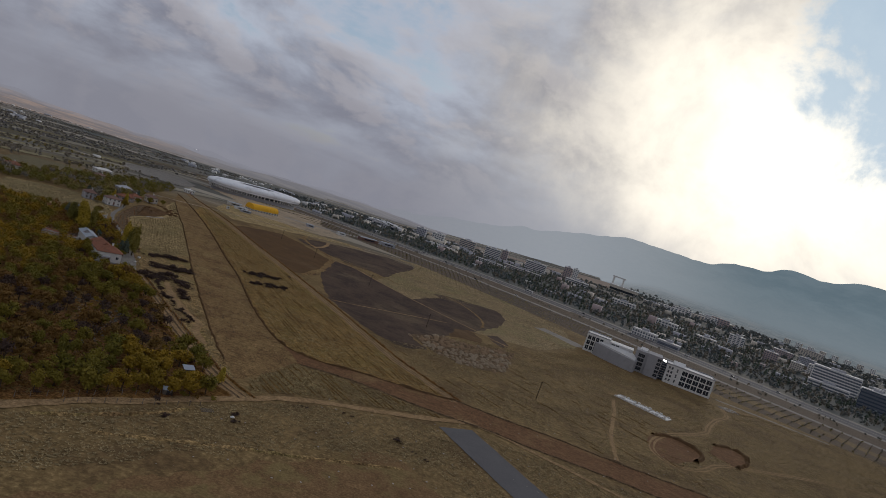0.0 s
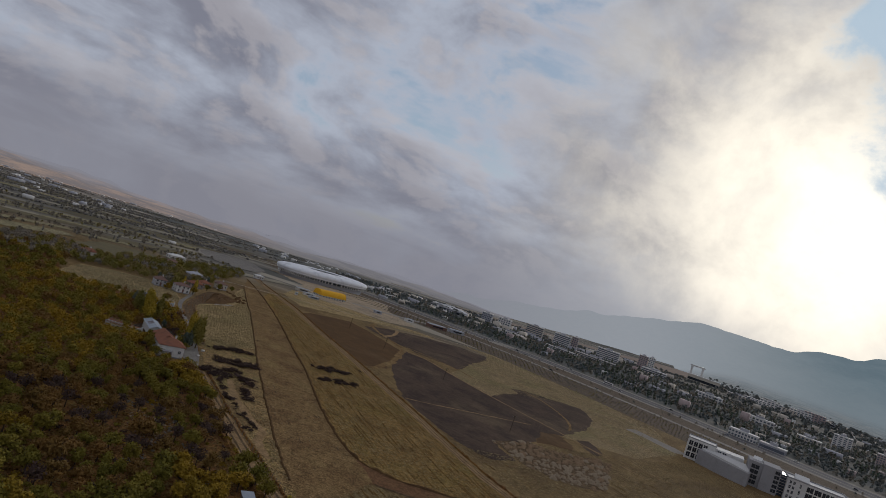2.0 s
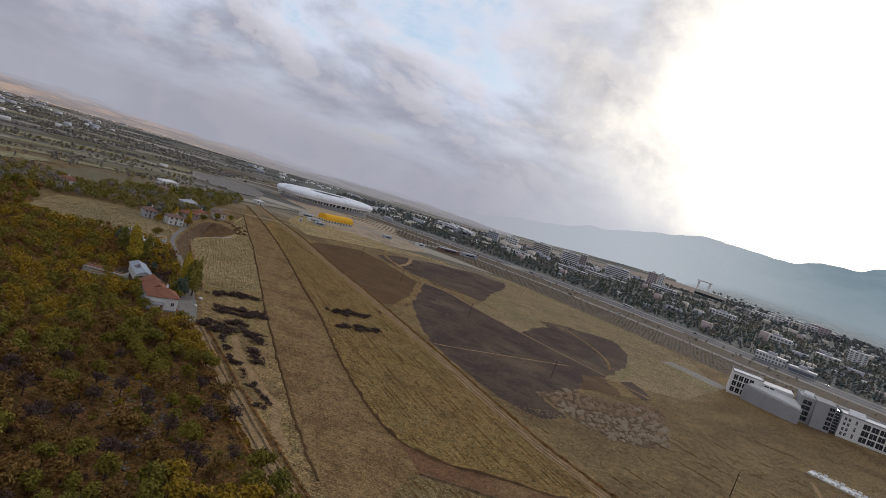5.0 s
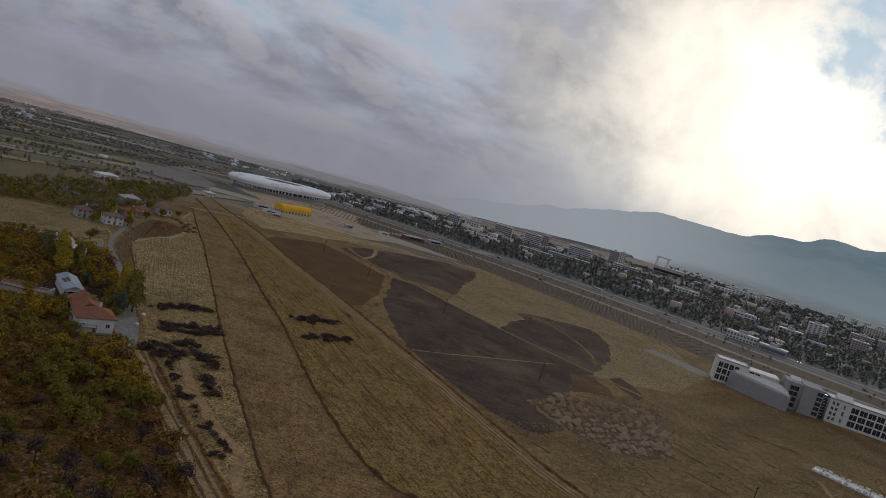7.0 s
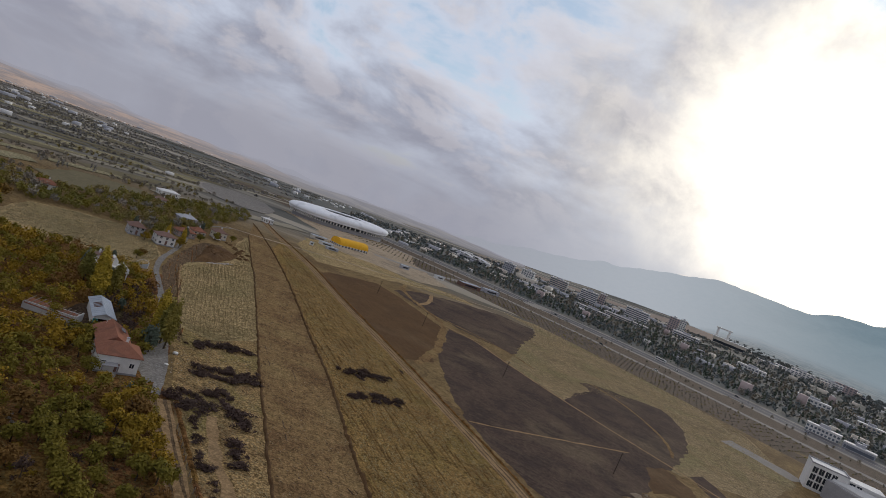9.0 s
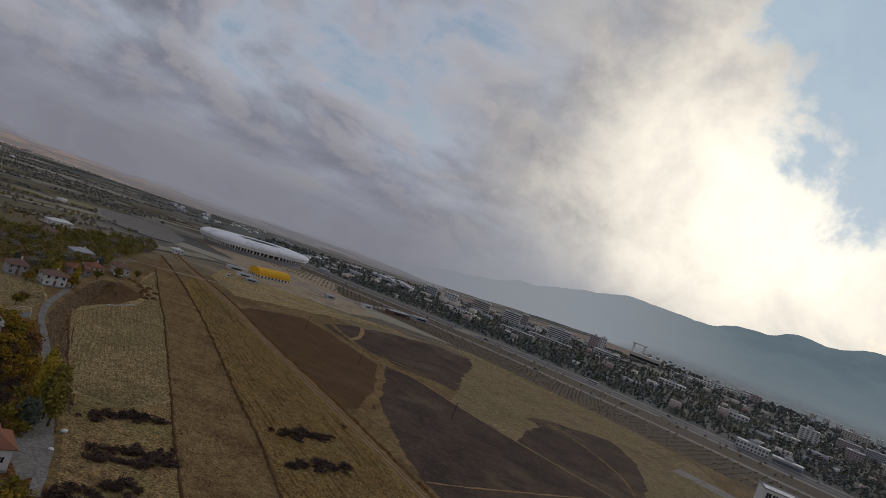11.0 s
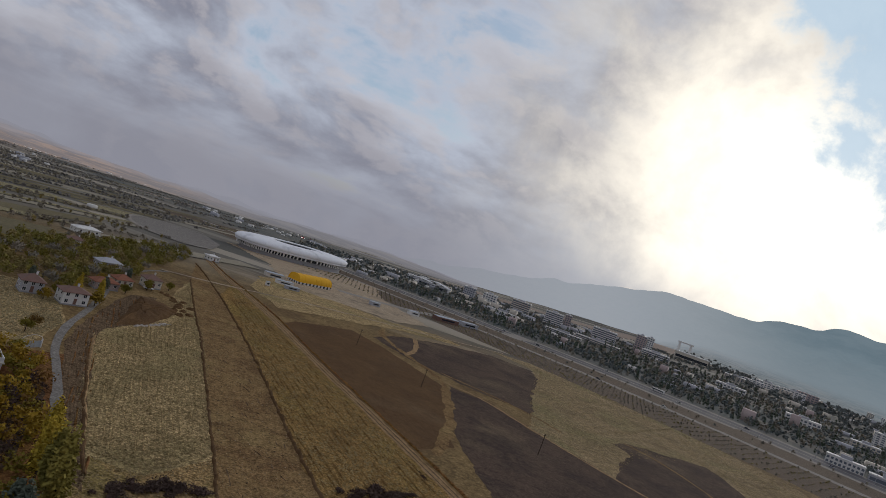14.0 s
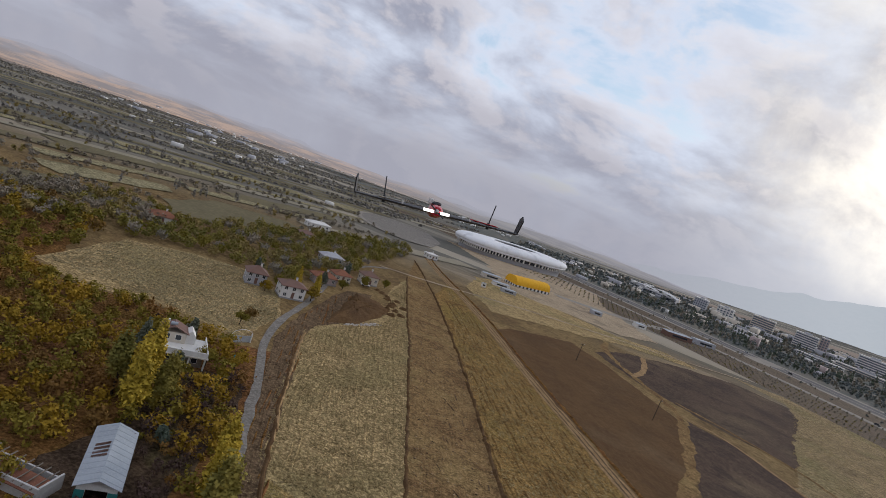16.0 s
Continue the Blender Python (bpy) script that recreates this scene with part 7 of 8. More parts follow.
def build_foundation():
    base = new("foundation_slab")
    base.matrix_basis = pose(112, 315.8, land(112, 316), 0, 0, -37)
    tagged(base, "pale concrete foundation strip lined with upright blocks", "foundation")
    part("slab", boxes((-15, 15, -3.6, 3.6, 0, 0.35)), M["white"], base)
    for s in (-1, 1):
        for k in range(14):
            part("block", boxes((-14.6 + k * 2.1, -14.6 + k * 2.1 + 1.5, s * 3.2 - 0.3, s * 3.2 + 0.3, 0.35, 0.75 + 0.25 * ((k * 7) % 3))), M["white"], base, "white concrete block")
    for k in range(4):
        part("cross_wall", boxes((-12 + k * 8, -11.6 + k * 8, -2.8, 2.8, 0.35, 0.7)), M["stone"], base, "pale cross wall")


build_foundation()
stones("rubble", scatter([(185, 402), (196, 405), (200, 396), (188, 393)], 60, 0.8, 37), 0.8, 2.2, M["stone"], "tipped pale building rubble", "rubble", 9)

# fences of pale posts along the farm track
post_mesh = bpy.data.meshes.new("post")
post_bm = bmesh.new()
rod(post_bm, (0, 0, -0.2), (0.02, 0.03, 1.35), 0.09, 0.075, 6)
post_bm.to_mesh(post_mesh)
post_bm.free()
post_mesh.materials.append(M["wood"])
for line in ([(-82, 108), (-76, 115.5), (-70, 123.5), (-64, 131), (-58, 138)], [(-74, 113), (-66, 121), (-60, 127), (-52, 135)], [(-53, 158), (-62, 166.5), (-74, 178), (-88, 193), (-104, 210), (-118, 226)]):
    fence = new("fence")
    tagged(fence, "wire fence on pale weathered wooden posts", "fence", "field fences")
    pts = wiggle(line, 2.6, 0.25)
    for p in pts:
        ob = new("post", post_mesh)
        ob.matrix_basis = pose(p.x, p.y, land(p.x, p.y), random.uniform(-5, 5), random.uniform(-5, 5), random.uniform(0, 360))
        ob.parent = fence
    for z in (0.5, 1.1):
        bm = bmesh.new()
        rings = [[bm.verts.new((p.x, p.y + 0.012 * math.cos(k * 2.094), land(p.x, p.y) + z + 0.012 * math.sin(k * 2.094))) for k in range(3)] for p in pts]
        for a, b in zip(rings, rings[1:]):
            for k in range(3):
                bm.faces.new((a[k], a[(k + 1) % 3], b[(k + 1) % 3], b[k]))
        part("wire", bm, M["dark_trim"], fence, "thin dark wire")


def build_pallets():
    base = new("pallet_frame")
    base.matrix_basis = pose(-49.4, 133.6, land(-49, 133) + 0.02, 0, 0, 40)
    tagged(base, "old pale wooden frame lying in the grass", "pallet")
    for k in range(7):
        part("slat", boxes((-1.5 + k * 0.48, -1.36 + k * 0.48, -0.9, 0.9, 0.12, 0.17)), M["wood"], base)
    for py in (-0.8, 0.75):
        part("bearer", boxes((-1.6, 1.6, py, py + 0.1, 0, 0.12)), M["wood"], base)


build_pallets()
for x, y, s in ((-143.8, 262.3, 1.2), (-140.2, 253.2, 0.9), (-43, 134.6, 0.8)):
    bag = bmesh.new()
    bmesh.ops.create_icosphere(bag, subdivisions=2, radius=0.7 * s)
    for v in bag.verts:
        v.co *= 1 + 0.3 * noise.noise(v.co * 2.0 + Vector((x, y, 0)))
        v.co.z *= 0.5
    tagged(part("waste_sack", bag, M["white"], at=pose(x, y, land(x, y) + 0.3 * s)), "crumpled white plastic sack lying in grass", "sack")

# ---------------------------------------------------------------- campus and town


def build_block(x, y, turn, w, d, h, wall, label, storeys=5, bays=8, band=False, roof=None, base_z=None, cap=True):
    """A flat-roofed block: storeys of separate windows, or unbroken bands, on all four sides."""
    base = new("campus_building")
    base.matrix_basis = pose(x, y, land(x, y) - 1.0, 0, 0, turn)
    tagged(base, label, "building", "campus buildings")
    part("wall", boxes((-w / 2, w / 2, -d / 2, d / 2, 0, h)), wall, base)
    if cap:
        part("parapet", boxes((-w / 2 - 0.3, w / 2 + 0.3, -d / 2 - 0.3, d / 2 + 0.3, h, h + 0.9)), roof or M["white"], base)
        part("roof_house", boxes((-w * 0.15, w * 0.15, -d * 0.2, d * 0.2, h + 0.9, h + 3.6)), M["grey"], base, "grey stair head")
    fh = (h - 1) / storeys
    for f in range(storeys):
        z0, z1 = 1.6 + f * fh, 1.6 + f * fh + fh * 0.55
        if band:
            part("window", boxes((-w / 2 + 0.8, w / 2 - 0.8, -d / 2 - 0.12, -d / 2 + 0.02, z0, z1)), M["town_glass"], base, "dull window band")
            part("window", boxes((w / 2 - 0.02, w / 2 + 0.12, -d / 2 + 0.8, d / 2 - 0.8, z0, z1)), M["town_glass"], base, "dull window band")
            part("window", boxes((-w / 2 - 0.12, -w / 2 + 0.02, -d / 2 + 0.8, d / 2 - 0.8, z0, z1)), M["town_glass"], base, "dull window band")
    if not band:
        bw = w / bays
        bm = boxes((-bw * 0.3, bw * 0.3, -0.12, 0.02, 0, fh * 0.55))
        me = bpy.data.meshes.new("window")
        bm.to_mesh(me)
        bm.free()
        me.materials.append(M["town_glass"])
        for f in range(storeys):
            z0 = 1.6 + f * fh
            for k in range(bays):
                ob = new("window", me)
                ob.matrix_basis = pose(-w / 2 + (k + 0.5) * bw, -d / 2, z0)
                ob.parent = base
            sb = max(1, int(d / bw))
            for k in range(sb):
                for s, a in ((1, 90), (-1, -90)):
                    ob = new("window", me)
                    ob.matrix_basis = pose(s * w / 2, -d / 2 + (k + 0.5) * d / sb, z0, 0, 0, a)
                    ob.parent = base
    return base


CAMPUS = (
    (-140, 1600, -8, 26, 18, 24, "grey", "grey campus block with a bright gable", 5, 6, False),
    (-92, 1560, -8, 30, 20, 25, "white", "bright white campus block", 5, 5, False),
    (-18, 1650, -8, 44, 20, 28, "cream", "cream campus block with long window bands", 6, 9, True),
    (48, 1515, -8, 38, 18, 29, "white", "white campus block with long window bands", 7, 9, True),
    (78, 1525, -8, 14, 18, 32, "pink", "tall brick-red campus tower block", 7, 3, False),
    (155, 1505, -10, 50, 20, 25, "white", "white campus block with long window bands", 6, 10, True),
    (236, 1535, -10, 20, 20, 36, "pink", "striped brown and white tower block", 9, 4, False),
    (254, 1530, -10, 13, 20, 37, "white", "white striped tower block", 9, 3, False),
    (252, 1455, -10, 54, 18, 12, "white", "low white campus hall", 3, 10, True),
    (477, 1086, -22, 34, 20, 27, "white", "white residential slab with dark recesses", 7, 4, False),
    (514, 1033, -25, 28, 20, 22, "pink", "brown campus block with a deep entrance", 5, 6, False),
    (541, 1000, -25, 24, 20, 20, "cream", "square cream campus office block", 5, 6, False),
    (575, 1010, -25, 28, 20, 26, "white", "square white campus office block", 6, 6, False),
    (528, 872, -28, 78, 32, 36, "white", "white modern hospital with stacked window bands", 7, 12, True),
    (505, 842, -28, 66, 20, 11, "white", "low white hospital wing", 2, 12, True),
    (502, 742, -30, 44, 26, 32, "blue_glass", "dark blue glass office block", 6, 6, True),
    (640, 1250, -25, 48, 22, 22, "pink", "long rose campus block", 5, 10, False),
    (700, 1270, -25, 40, 22, 22, "grey", "long grey campus block", 5, 10, False),
    (620, 1060, -25, 40, 20, 20, "cream", "long cream campus block", 5, 8, False),
    (690, 1010, -25, 46, 20, 22, "white", "long white campus block", 5, 9, False),
    (940, 1710, -28, 80, 24, 24, "cream", "long cream campus block far off", 5, 10, False),
    (213, 697, -28, 27, 10, 7.5, "white", "white roadside pavilion with tall arches", 2, 9, False),
    (236, 680, -28, 24, 10, 5.5, "grey", "low grey roadside building", 1, 5, True),
    (-62, 1310, -12, 60, 10, 6, "white", "long low white sheds", 1, 12, False),
    (42, 1236, -14, 62, 10, 6, "white", "long low white campus hall", 2, 14, True),
    (112, 1310, -14, 80, 11, 7, "cream", "long low cream campus hall", 2, 14, True),
    (330, 1010, -20, 40, 14, 9, "white", "low white pavilion among campus trees", 2, 8, False),
    (380, 960, -20, 30, 14, 8, "cream", "low cream pavilion among campus trees", 2, 6, False),
    (300, 1180, -20, 44, 14, 9, "white", "low white pavilion among campus trees", 2, 8, False),
)
for x, y, turn, w, d, h, wall, label, st, bays, band in CAMPUS:
    if x > 400:
        w, d, h = w * 0.75, d * 0.75, h * 0.78
    build_block(x, y, turn, w, d, h, M[wall], label, st, bays, band)


def build_arch_hall(x, y, turn):
    base = new("arched_hall")
    base.matrix_basis = pose(x, y, land(x, y) - 1, 0, 0, turn)
    tagged(base, "cream hall with a raised portal frame behind", "building", "campus buildings")
    part("wall", boxes((-44, 44, -12, 12, 0, 22)), M["cream"], base)
    part("window", boxes((-42, 42, -12.15, -12.02, 8, 15)), M["glass"], base, "dark window band")
    part("roof", boxes((-46, 46, -13, 13, 22, 24)), M["white"], base, "white roof slab")
    for px in (-38, -8):
        part("pier", boxes((px - 3, px + 3, 8, 16, 0, 46)), M["white"], base, "white portal pier")
    part("lintel", boxes((-44, -2, 7, 17, 46, 50)), M["white"], base, "white portal lintel")


build_arch_hall(480, 1960, -12)


def build_curved_roof(x, y, turn, w, d, h):
    base = new("sports_hall")
    base.matrix_basis = pose(x, y, land(x, y) - 1, 0, 0, turn)
    tagged(base, "white sports hall under a low curved roof", "building", "campus buildings")
    part("wall", boxes((-w / 2 + 1, w / 2 - 1, -d / 2 + 1, d / 2 - 1, 0, h * 0.6)), M["grey"], base)
    bm = bmesh.new()
    n = 12
    rows = [[bm.verts.new((-w / 2 + w * k / n, yy, h * 0.55 + h * 0.45 * math.sin(math.pi * (0.12 + 0.8 * k / n)))) for k in range(n + 1)] for yy in (-d / 2, d / 2)]
    for k in range(n):
        bm.faces.new((rows[0][k], rows[0][k + 1], rows[1][k + 1], rows[1][k]))
    bmesh.ops.solidify(bm, geom=bm.faces[:], thickness=1.2)
    part("roof", bm, M["roof_white"], base, "white curved roof")
    part("window", boxes((-w / 2 + 3, w / 2 - 3, -d / 2 + 0.8, -d / 2 + 0.98, h * 0.2, h * 0.5)), M["glass"], base, "dark window band")


build_curved_roof(-206, 1450, -6, 66, 34, 15)
build_curved_roof(-250, 1560, -6, 60, 30, 12)
build_curved_roof(795, 1890, -12, 36, 26, 14)
for k in range(6):
    x, y = 490 + k * 52, 1655 + k * 42
    build_block(x, y, -22, 52, 16, 11 + (k % 3) * 3 + k, M[("cream", "white", "white", "cream", "white", "pink")[k]], "pale low campus terrace", 4, 6, False, cap=k % 2 == 0)
for k in range(15):
    x, y = 1180 + k * 16, 2330 - k * 11 + (k % 2) * 30
    build_block(x, y, -30, 16, 14, 26, M["white" if k % 3 else "cream"], "white apartment slab in a far estate", 6, 3, False, cap=False)

# the town beyond: small pale houses and flats, too many to tell apart
HOUSE_SHAPES = []
for w, d, h in ((14, 10, 8), (22, 12, 12), (30, 13, 10), (16, 14, 18)):
    bm = boxes((-w / 2, w / 2, -d / 2, d / 2, -2, h))
    me = bpy.data.meshes.new("town_house")
    bm.to_mesh(me)
    bm.free()
    HOUSE_SHAPES.append(me)
town = scatter([(-330, 1120), (-420, 1500), (-330, 1900), (-120, 1950), (140, 2050), (420, 2200), (350, 1700), (80, 1480), (-140, 1300), (-260, 1150)], 130, 20, 51)
town += scatter([(420, 1500), (700, 2000), (1500, 2700), (1700, 2300), (1000, 1400), (760, 1150), (560, 1250)], 90, 26, 52)
rnd_town = random.Random(9)
campus_spots = scatter([(-300, 1060), (-120, 960), (20, 880), (160, 790), (330, 690), (520, 600), (900, 900), (760, 1150), (420, 1500), (80, 1480), (-140, 1300)], 85, 22, 57)
TOWN_MATS = ([M["white"], M["cream"], M["grey"], M["pink"]], [0, 1, 2, 3])
joined("town_houses", HOUSE_SHAPES, [(x, y, land(x, y), rnd_town.uniform(0.5, 1.0), rnd_town.uniform(0.7, 1.1), radians(rnd_town.choice([-12, -8, 70])), rnd_town.choice([0, 0, 1, 1, 2, 2])) for x, y in town] + [(x, y, land(x, y), rnd_town.uniform(0.35, 0.75), rnd_town.uniform(0.7, 1.0), radians(rnd_town.choice([-28, -20, 62])), rnd_town.choice([0, 1, 1, 2, 2, 3])) for x, y in campus_spots], TOWN_MATS, "pale town houses and flats in the distance", "houses")
village = scatter([(-420, 700), (-600, 900), (-1100, 1500), (-1500, 1900), (-1900, 1500), (-1100, 900), (-600, 620)], 45, 40, 53) + scatter([(-700, 1400), (-1000, 2000), (-800, 2400), (-520, 1800)], 30, 22, 54) + scatter([(-1900, 1900), (-2600, 1800), (-2500, 2700), (-1500, 2900)], 70, 40, 55)
joined("village_houses", HOUSE_SHAPES, [(x, y, land(x, y), rnd_town.uniform(0.5, 0.95), rnd_town.uniform(0.5, 0.8), rnd_town.uniform(0, 3), rnd_town.choice([0, 0, 0, 2])) for x, y in village], TOWN_MATS, "scattered pale houses on the far plain", "houses")


def along_verge(a, b):
    """The outline of a belt between two offsets from the service road."""
    pts = [Vector((*p, 0)) for p in VERGE]
    out = []
    for off in (a, b):
        side = []
        for i, p in enumerate(pts):
            d = (pts[min(i + 1, len(pts) - 1)] - pts[max(i - 1, 0)]).normalized()
            side.append((p.x - d.y * off, p.y + d.x * off))
        out.append(side)
    return out[0][1:] + out[1][1:][::-1]


far_crowns = crown_set((61, 62, 63, 64), 3.6, 3.2, 0.3, 40, 1.35, 6) + crown_set((65, 66), 2.2, 5.0, 0.3, 36, 1.25, 8, 0.6)
loose_crowns = crown_set((61, 62, 63, 64), 3.8, 3.0, 0.3, 16, 2.2, 6) + crown_set((65, 66), 2.4, 5.0, 0.3, 16, 2.0, 8, 0.6)
# these leaf colours carry painted distance haze
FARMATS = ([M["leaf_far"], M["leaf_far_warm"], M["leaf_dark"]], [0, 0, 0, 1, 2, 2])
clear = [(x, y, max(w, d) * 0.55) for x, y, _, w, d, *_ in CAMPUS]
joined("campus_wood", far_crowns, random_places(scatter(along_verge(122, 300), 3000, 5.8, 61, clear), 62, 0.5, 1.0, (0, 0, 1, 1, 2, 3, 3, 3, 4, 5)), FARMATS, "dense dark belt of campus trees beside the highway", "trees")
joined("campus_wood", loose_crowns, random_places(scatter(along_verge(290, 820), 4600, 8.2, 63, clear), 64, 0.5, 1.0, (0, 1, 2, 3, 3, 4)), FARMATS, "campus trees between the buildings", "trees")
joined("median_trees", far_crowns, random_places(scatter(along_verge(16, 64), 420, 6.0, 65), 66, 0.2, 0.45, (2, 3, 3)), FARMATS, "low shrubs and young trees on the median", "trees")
joined("eastern_wood", loose_crowns, random_places(scatter([(420, 1560), (760, 3000), (2200, 2700), (2300, 1400), (1100, 700), (760, 900), (600, 1150)], 2600, 17, 75, clear), 76, 1.0, 1.9, (0, 0, 1, 1, 2)), FARMATS, "woods of the eastern suburbs, greyed by painted haze", "trees")
joined("town_trees", loose_crowns, random_places(scatter([(-420, 1080), (-560, 1700), (-250, 2100), (500, 2300), (480, 1700), (150, 1650)], 1200, 14, 67, clear), 68, 0.7, 1.3, (0, 1, 2, 3)), FARMATS, "trees of the far town, greyed by painted haze", "trees")
sapling = crown_set((71, 72), 0.95, 0.9, 0.05, 26, 0.5, 4)
rows = []
verge_pts = [Vector((*p, 0)) for p in smooth_line(VERGE)]
run = 0.0
for a, b in zip(verge_pts, verge_pts[1:]):
    d = (b - a).normalized()
    side = Vector((-d.y, d.x, 0))
    while run < (b - a).length:
        p = a + d * run
        if -260 < p.x < 520:
            for k in range(12):
                q = p + side * (-84 + k * 6.6) + Vector((rnd_town.uniform(-0.5, 0.5), rnd_town.uniform(-0.5, 0.5), 0))
                if rnd_town.random() < 0.85:
                    rows.append((q.x, q.y, land(q.x, q.y), rnd_town.uniform(0.4, 0.85), rnd_town.uniform(0.8, 1.4), rnd_town.uniform(0, 6), rnd_town.randrange(2)))
        run += 6.5
    run -= (b - a).length
joined("saplings", sapling, rows, ([M["leaf_far_warm"], M["leaf_wood"]], [0, 1]), "rows of planted saplings beside the service road", "saplings")

# fields and hedges of the western plain
FIELDS = ([(-393, 378), (-368, 376), (-362, 436), (-378, 442)], [(-320, 404), (-346, 416), (-357, 462), (-332, 492), (-314, 488)], [(-366, 330), (-350, 332), (-349, 372), (-362, 374)], [(-420, 395), (-404, 392), (-392, 470), (-404, 474)], [(-470, 430), (-440, 425), (-415, 560), (-440, 566)], [(-395, 500), (-372, 495), (-360, 585), (-380, 600)])
CAR_PARK = [(-330, 640), (-322, 672), (-345, 735), (-392, 800), (-440, 800), (-452, 760), (-420, 700), (-372, 650)]
OPEN_LAND = (*FIELDS, CAR_PARK, [(-430, 830), (-330, 620), (-250, 560), (-150, 600), (-130, 650), (-190, 760), (-215, 900), (-330, 930)])
hedges, far_hedges, grey_trees = [], [], []
for x, y in scatter([(-300, 360), (-345, 340), (-460, 310), (-1500, 500), (-2300, 1300), (-1900, 2300), (-900, 2300), (-520, 1250), (-470, 900), (-360, 640), (-340, 560)], 17000, 6.5, 73):
    if any(inside(x, y, f) for f in OPEN_LAND):
        continue
    n = noise.noise(((0.342 * x + 0.94 * y) * 0.0045, (0.342 * y - 0.94 * x) * 0.017, 4.4)) + 0.35 * noise.noise((x * 0.02, y * 0.02, 1.1))
    r = math.hypot(x + 50, y - 100)
    if n > (0.02 if r < 800 else 0.16):
        if noise.noise((x * 0.013, y * 0.013, 9)) > 0.22 and r < 850:
            grey_trees.append((x, y))
        else:
            (hedges if r < 850 else far_hedges).append((x, y))
# hedge lines run along the narrow fields
rnd_hedge = random.Random(91)
v, strips = 432.0, []
while v < 1750:
    u = 130.0 + 0.1 * v
    while u < 230 + 0.62 * v:
        x, y = 0.342 * u - 0.94 * v, 0.94 * u + 0.342 * v
        w = 3.0 * noise.noise((u * 0.02, v, 2))
        if noise.noise((u * 0.008, v * 0.31, 6.6)) > 0.0 and not any(inside(x, y, f) for f in OPEN_LAND):
            (hedges if v < 700 else far_hedges).append((x + w + rnd_hedge.uniform(-1.5, 1.5), y + rnd_hedge.uniform(-1.5, 1.5)))
        u += rnd_hedge.uniform(1.6, 3.2) * (1 + v / 900)
    strips.append(v)
    v += rnd_hedge.uniform(18, 44) * (0.5 + v / 900)
BRUSH = ([M["leaf_brush"], M["leaf_far_warm"], M["leaf_wood"]], [0, 1, 2])
# far hedges take leaf colours paled by painted haze
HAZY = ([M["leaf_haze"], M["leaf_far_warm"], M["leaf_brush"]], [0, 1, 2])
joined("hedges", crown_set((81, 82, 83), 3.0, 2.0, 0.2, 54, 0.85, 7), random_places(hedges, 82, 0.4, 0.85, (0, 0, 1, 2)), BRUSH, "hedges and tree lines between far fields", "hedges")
joined("far_hedges", crown_set((81, 82, 83), 3.4, 2.0, 0.2, 15, 1.7, 6), random_places(far_hedges, 84, 0.4, 0.85, (0, 0, 1, 2)), HAZY, "hedges of the far plain, paled by painted haze", "hedges")
joined("grey_trees", crown_set((84, 85), 2.0, 4.2, 0.3, 90, 0.55, 9, 0.45), random_places(grey_trees, 83, 0.6, 1.1, (0, 1)), ([M["twig_grey"]], [0, 0]), "pale leafless poplars between far fields", "trees")

# pale fields, the stadium's car park and the dusty building land round it
rnd_field = random.Random(77)
plots = [(-1000, 1600, 380, 60, -48, "tan")]
for x, y, w, d, a, m in plots:
    c, s = math.cos(radians(a + 90)), math.sin(radians(a + 90))
    patch("far_field", [(x + c * u * w / 2 - s * v * d / 2, y + s * u * w / 2 + c * v * d / 2) for u, v in ((-1, -1), (1, -0.8), (1, 0.9), (-0.9, 1))], M[m], 0.5, "long narrow field on the western plain", 14.0, 4.0)
for v, after in zip(strips, strips[1:]):
    u = 140.0 + 0.1 * v
    while u < 200 + 0.6 * v:
        long = rnd_field.uniform(50, 170) * (0.5 + v / 900)
        wide = (after - v) * rnd_field.uniform(0.3, 0.85)
        m = rnd_field.choice(["meadow", "meadow", "fallow", "fallow", "fallow", "fallow", "pale_plain", None, None, None])
        mid_u, mid_v = u + long / 2, v + 3 + wide / 2
        spot = (0.342 * mid_u - 0.94 * mid_v, 0.94 * mid_u + 0.342 * mid_v)
        if m and not any(inside(*spot, f) for f in OPEN_LAND):
            ribbon("far_field", [(0.342 * q - 0.94 * mid_v, 0.94 * q + 0.342 * mid_v) for q in (u, mid_u, u + long)], wide, M[m], 0.45, "long narrow field on the western plain", 2.0, 14.0, "ground")
        u += long + rnd_field.uniform(3, 30)
for f, m in zip(FIELDS, ("meadow", "fallow", "fallow", "meadow", "fallow", "fallow")):
    patch("far_field", f, M[m], 0.4, "broad grassy field on the western plain", 8.0, 3.0)
patch("car_park", CAR_PARK, M["lane"], 0.50, "grey oval car park beside the stadium", 6.0, 1.0)
ribbon("car_park_kerb", [(-322, 668), (-330, 640), (-372, 650), (-420, 700), (-452, 760), (-445, 800), (-400, 812)], 5.0, M["verge"], 0.65, "pale kerb road round the car park", 0.5, 6.0, "road")
patch("dusty_ground", [(-372, 810), (-290, 720), (-252, 640), (-225, 600), (-150, 610), (-130, 650), (-190, 760), (-215, 870), (-300, 900)], M["dusty"], 0.20, "dusty grey building land round the stadium", 6.0, 4.0)
patch("weedy_ground", [(-232, 540), (-250, 600), (-240, 640), (-205, 610), (-150, 600), (-118, 620), (-100, 605), (-140, 575), (-160, 545), (-200, 500)], M["pale"], 0.15, "weedy ground before the stadium", 5.0, 3.0)
ribbon("access_road", [(-262, 488), (-240, 503), (-205, 540), (-170, 570), (-120, 605), (-70, 650)], 2.6, M["dusty"], 0.28, "pale dirt access road", 0.8, 5.0, "track")
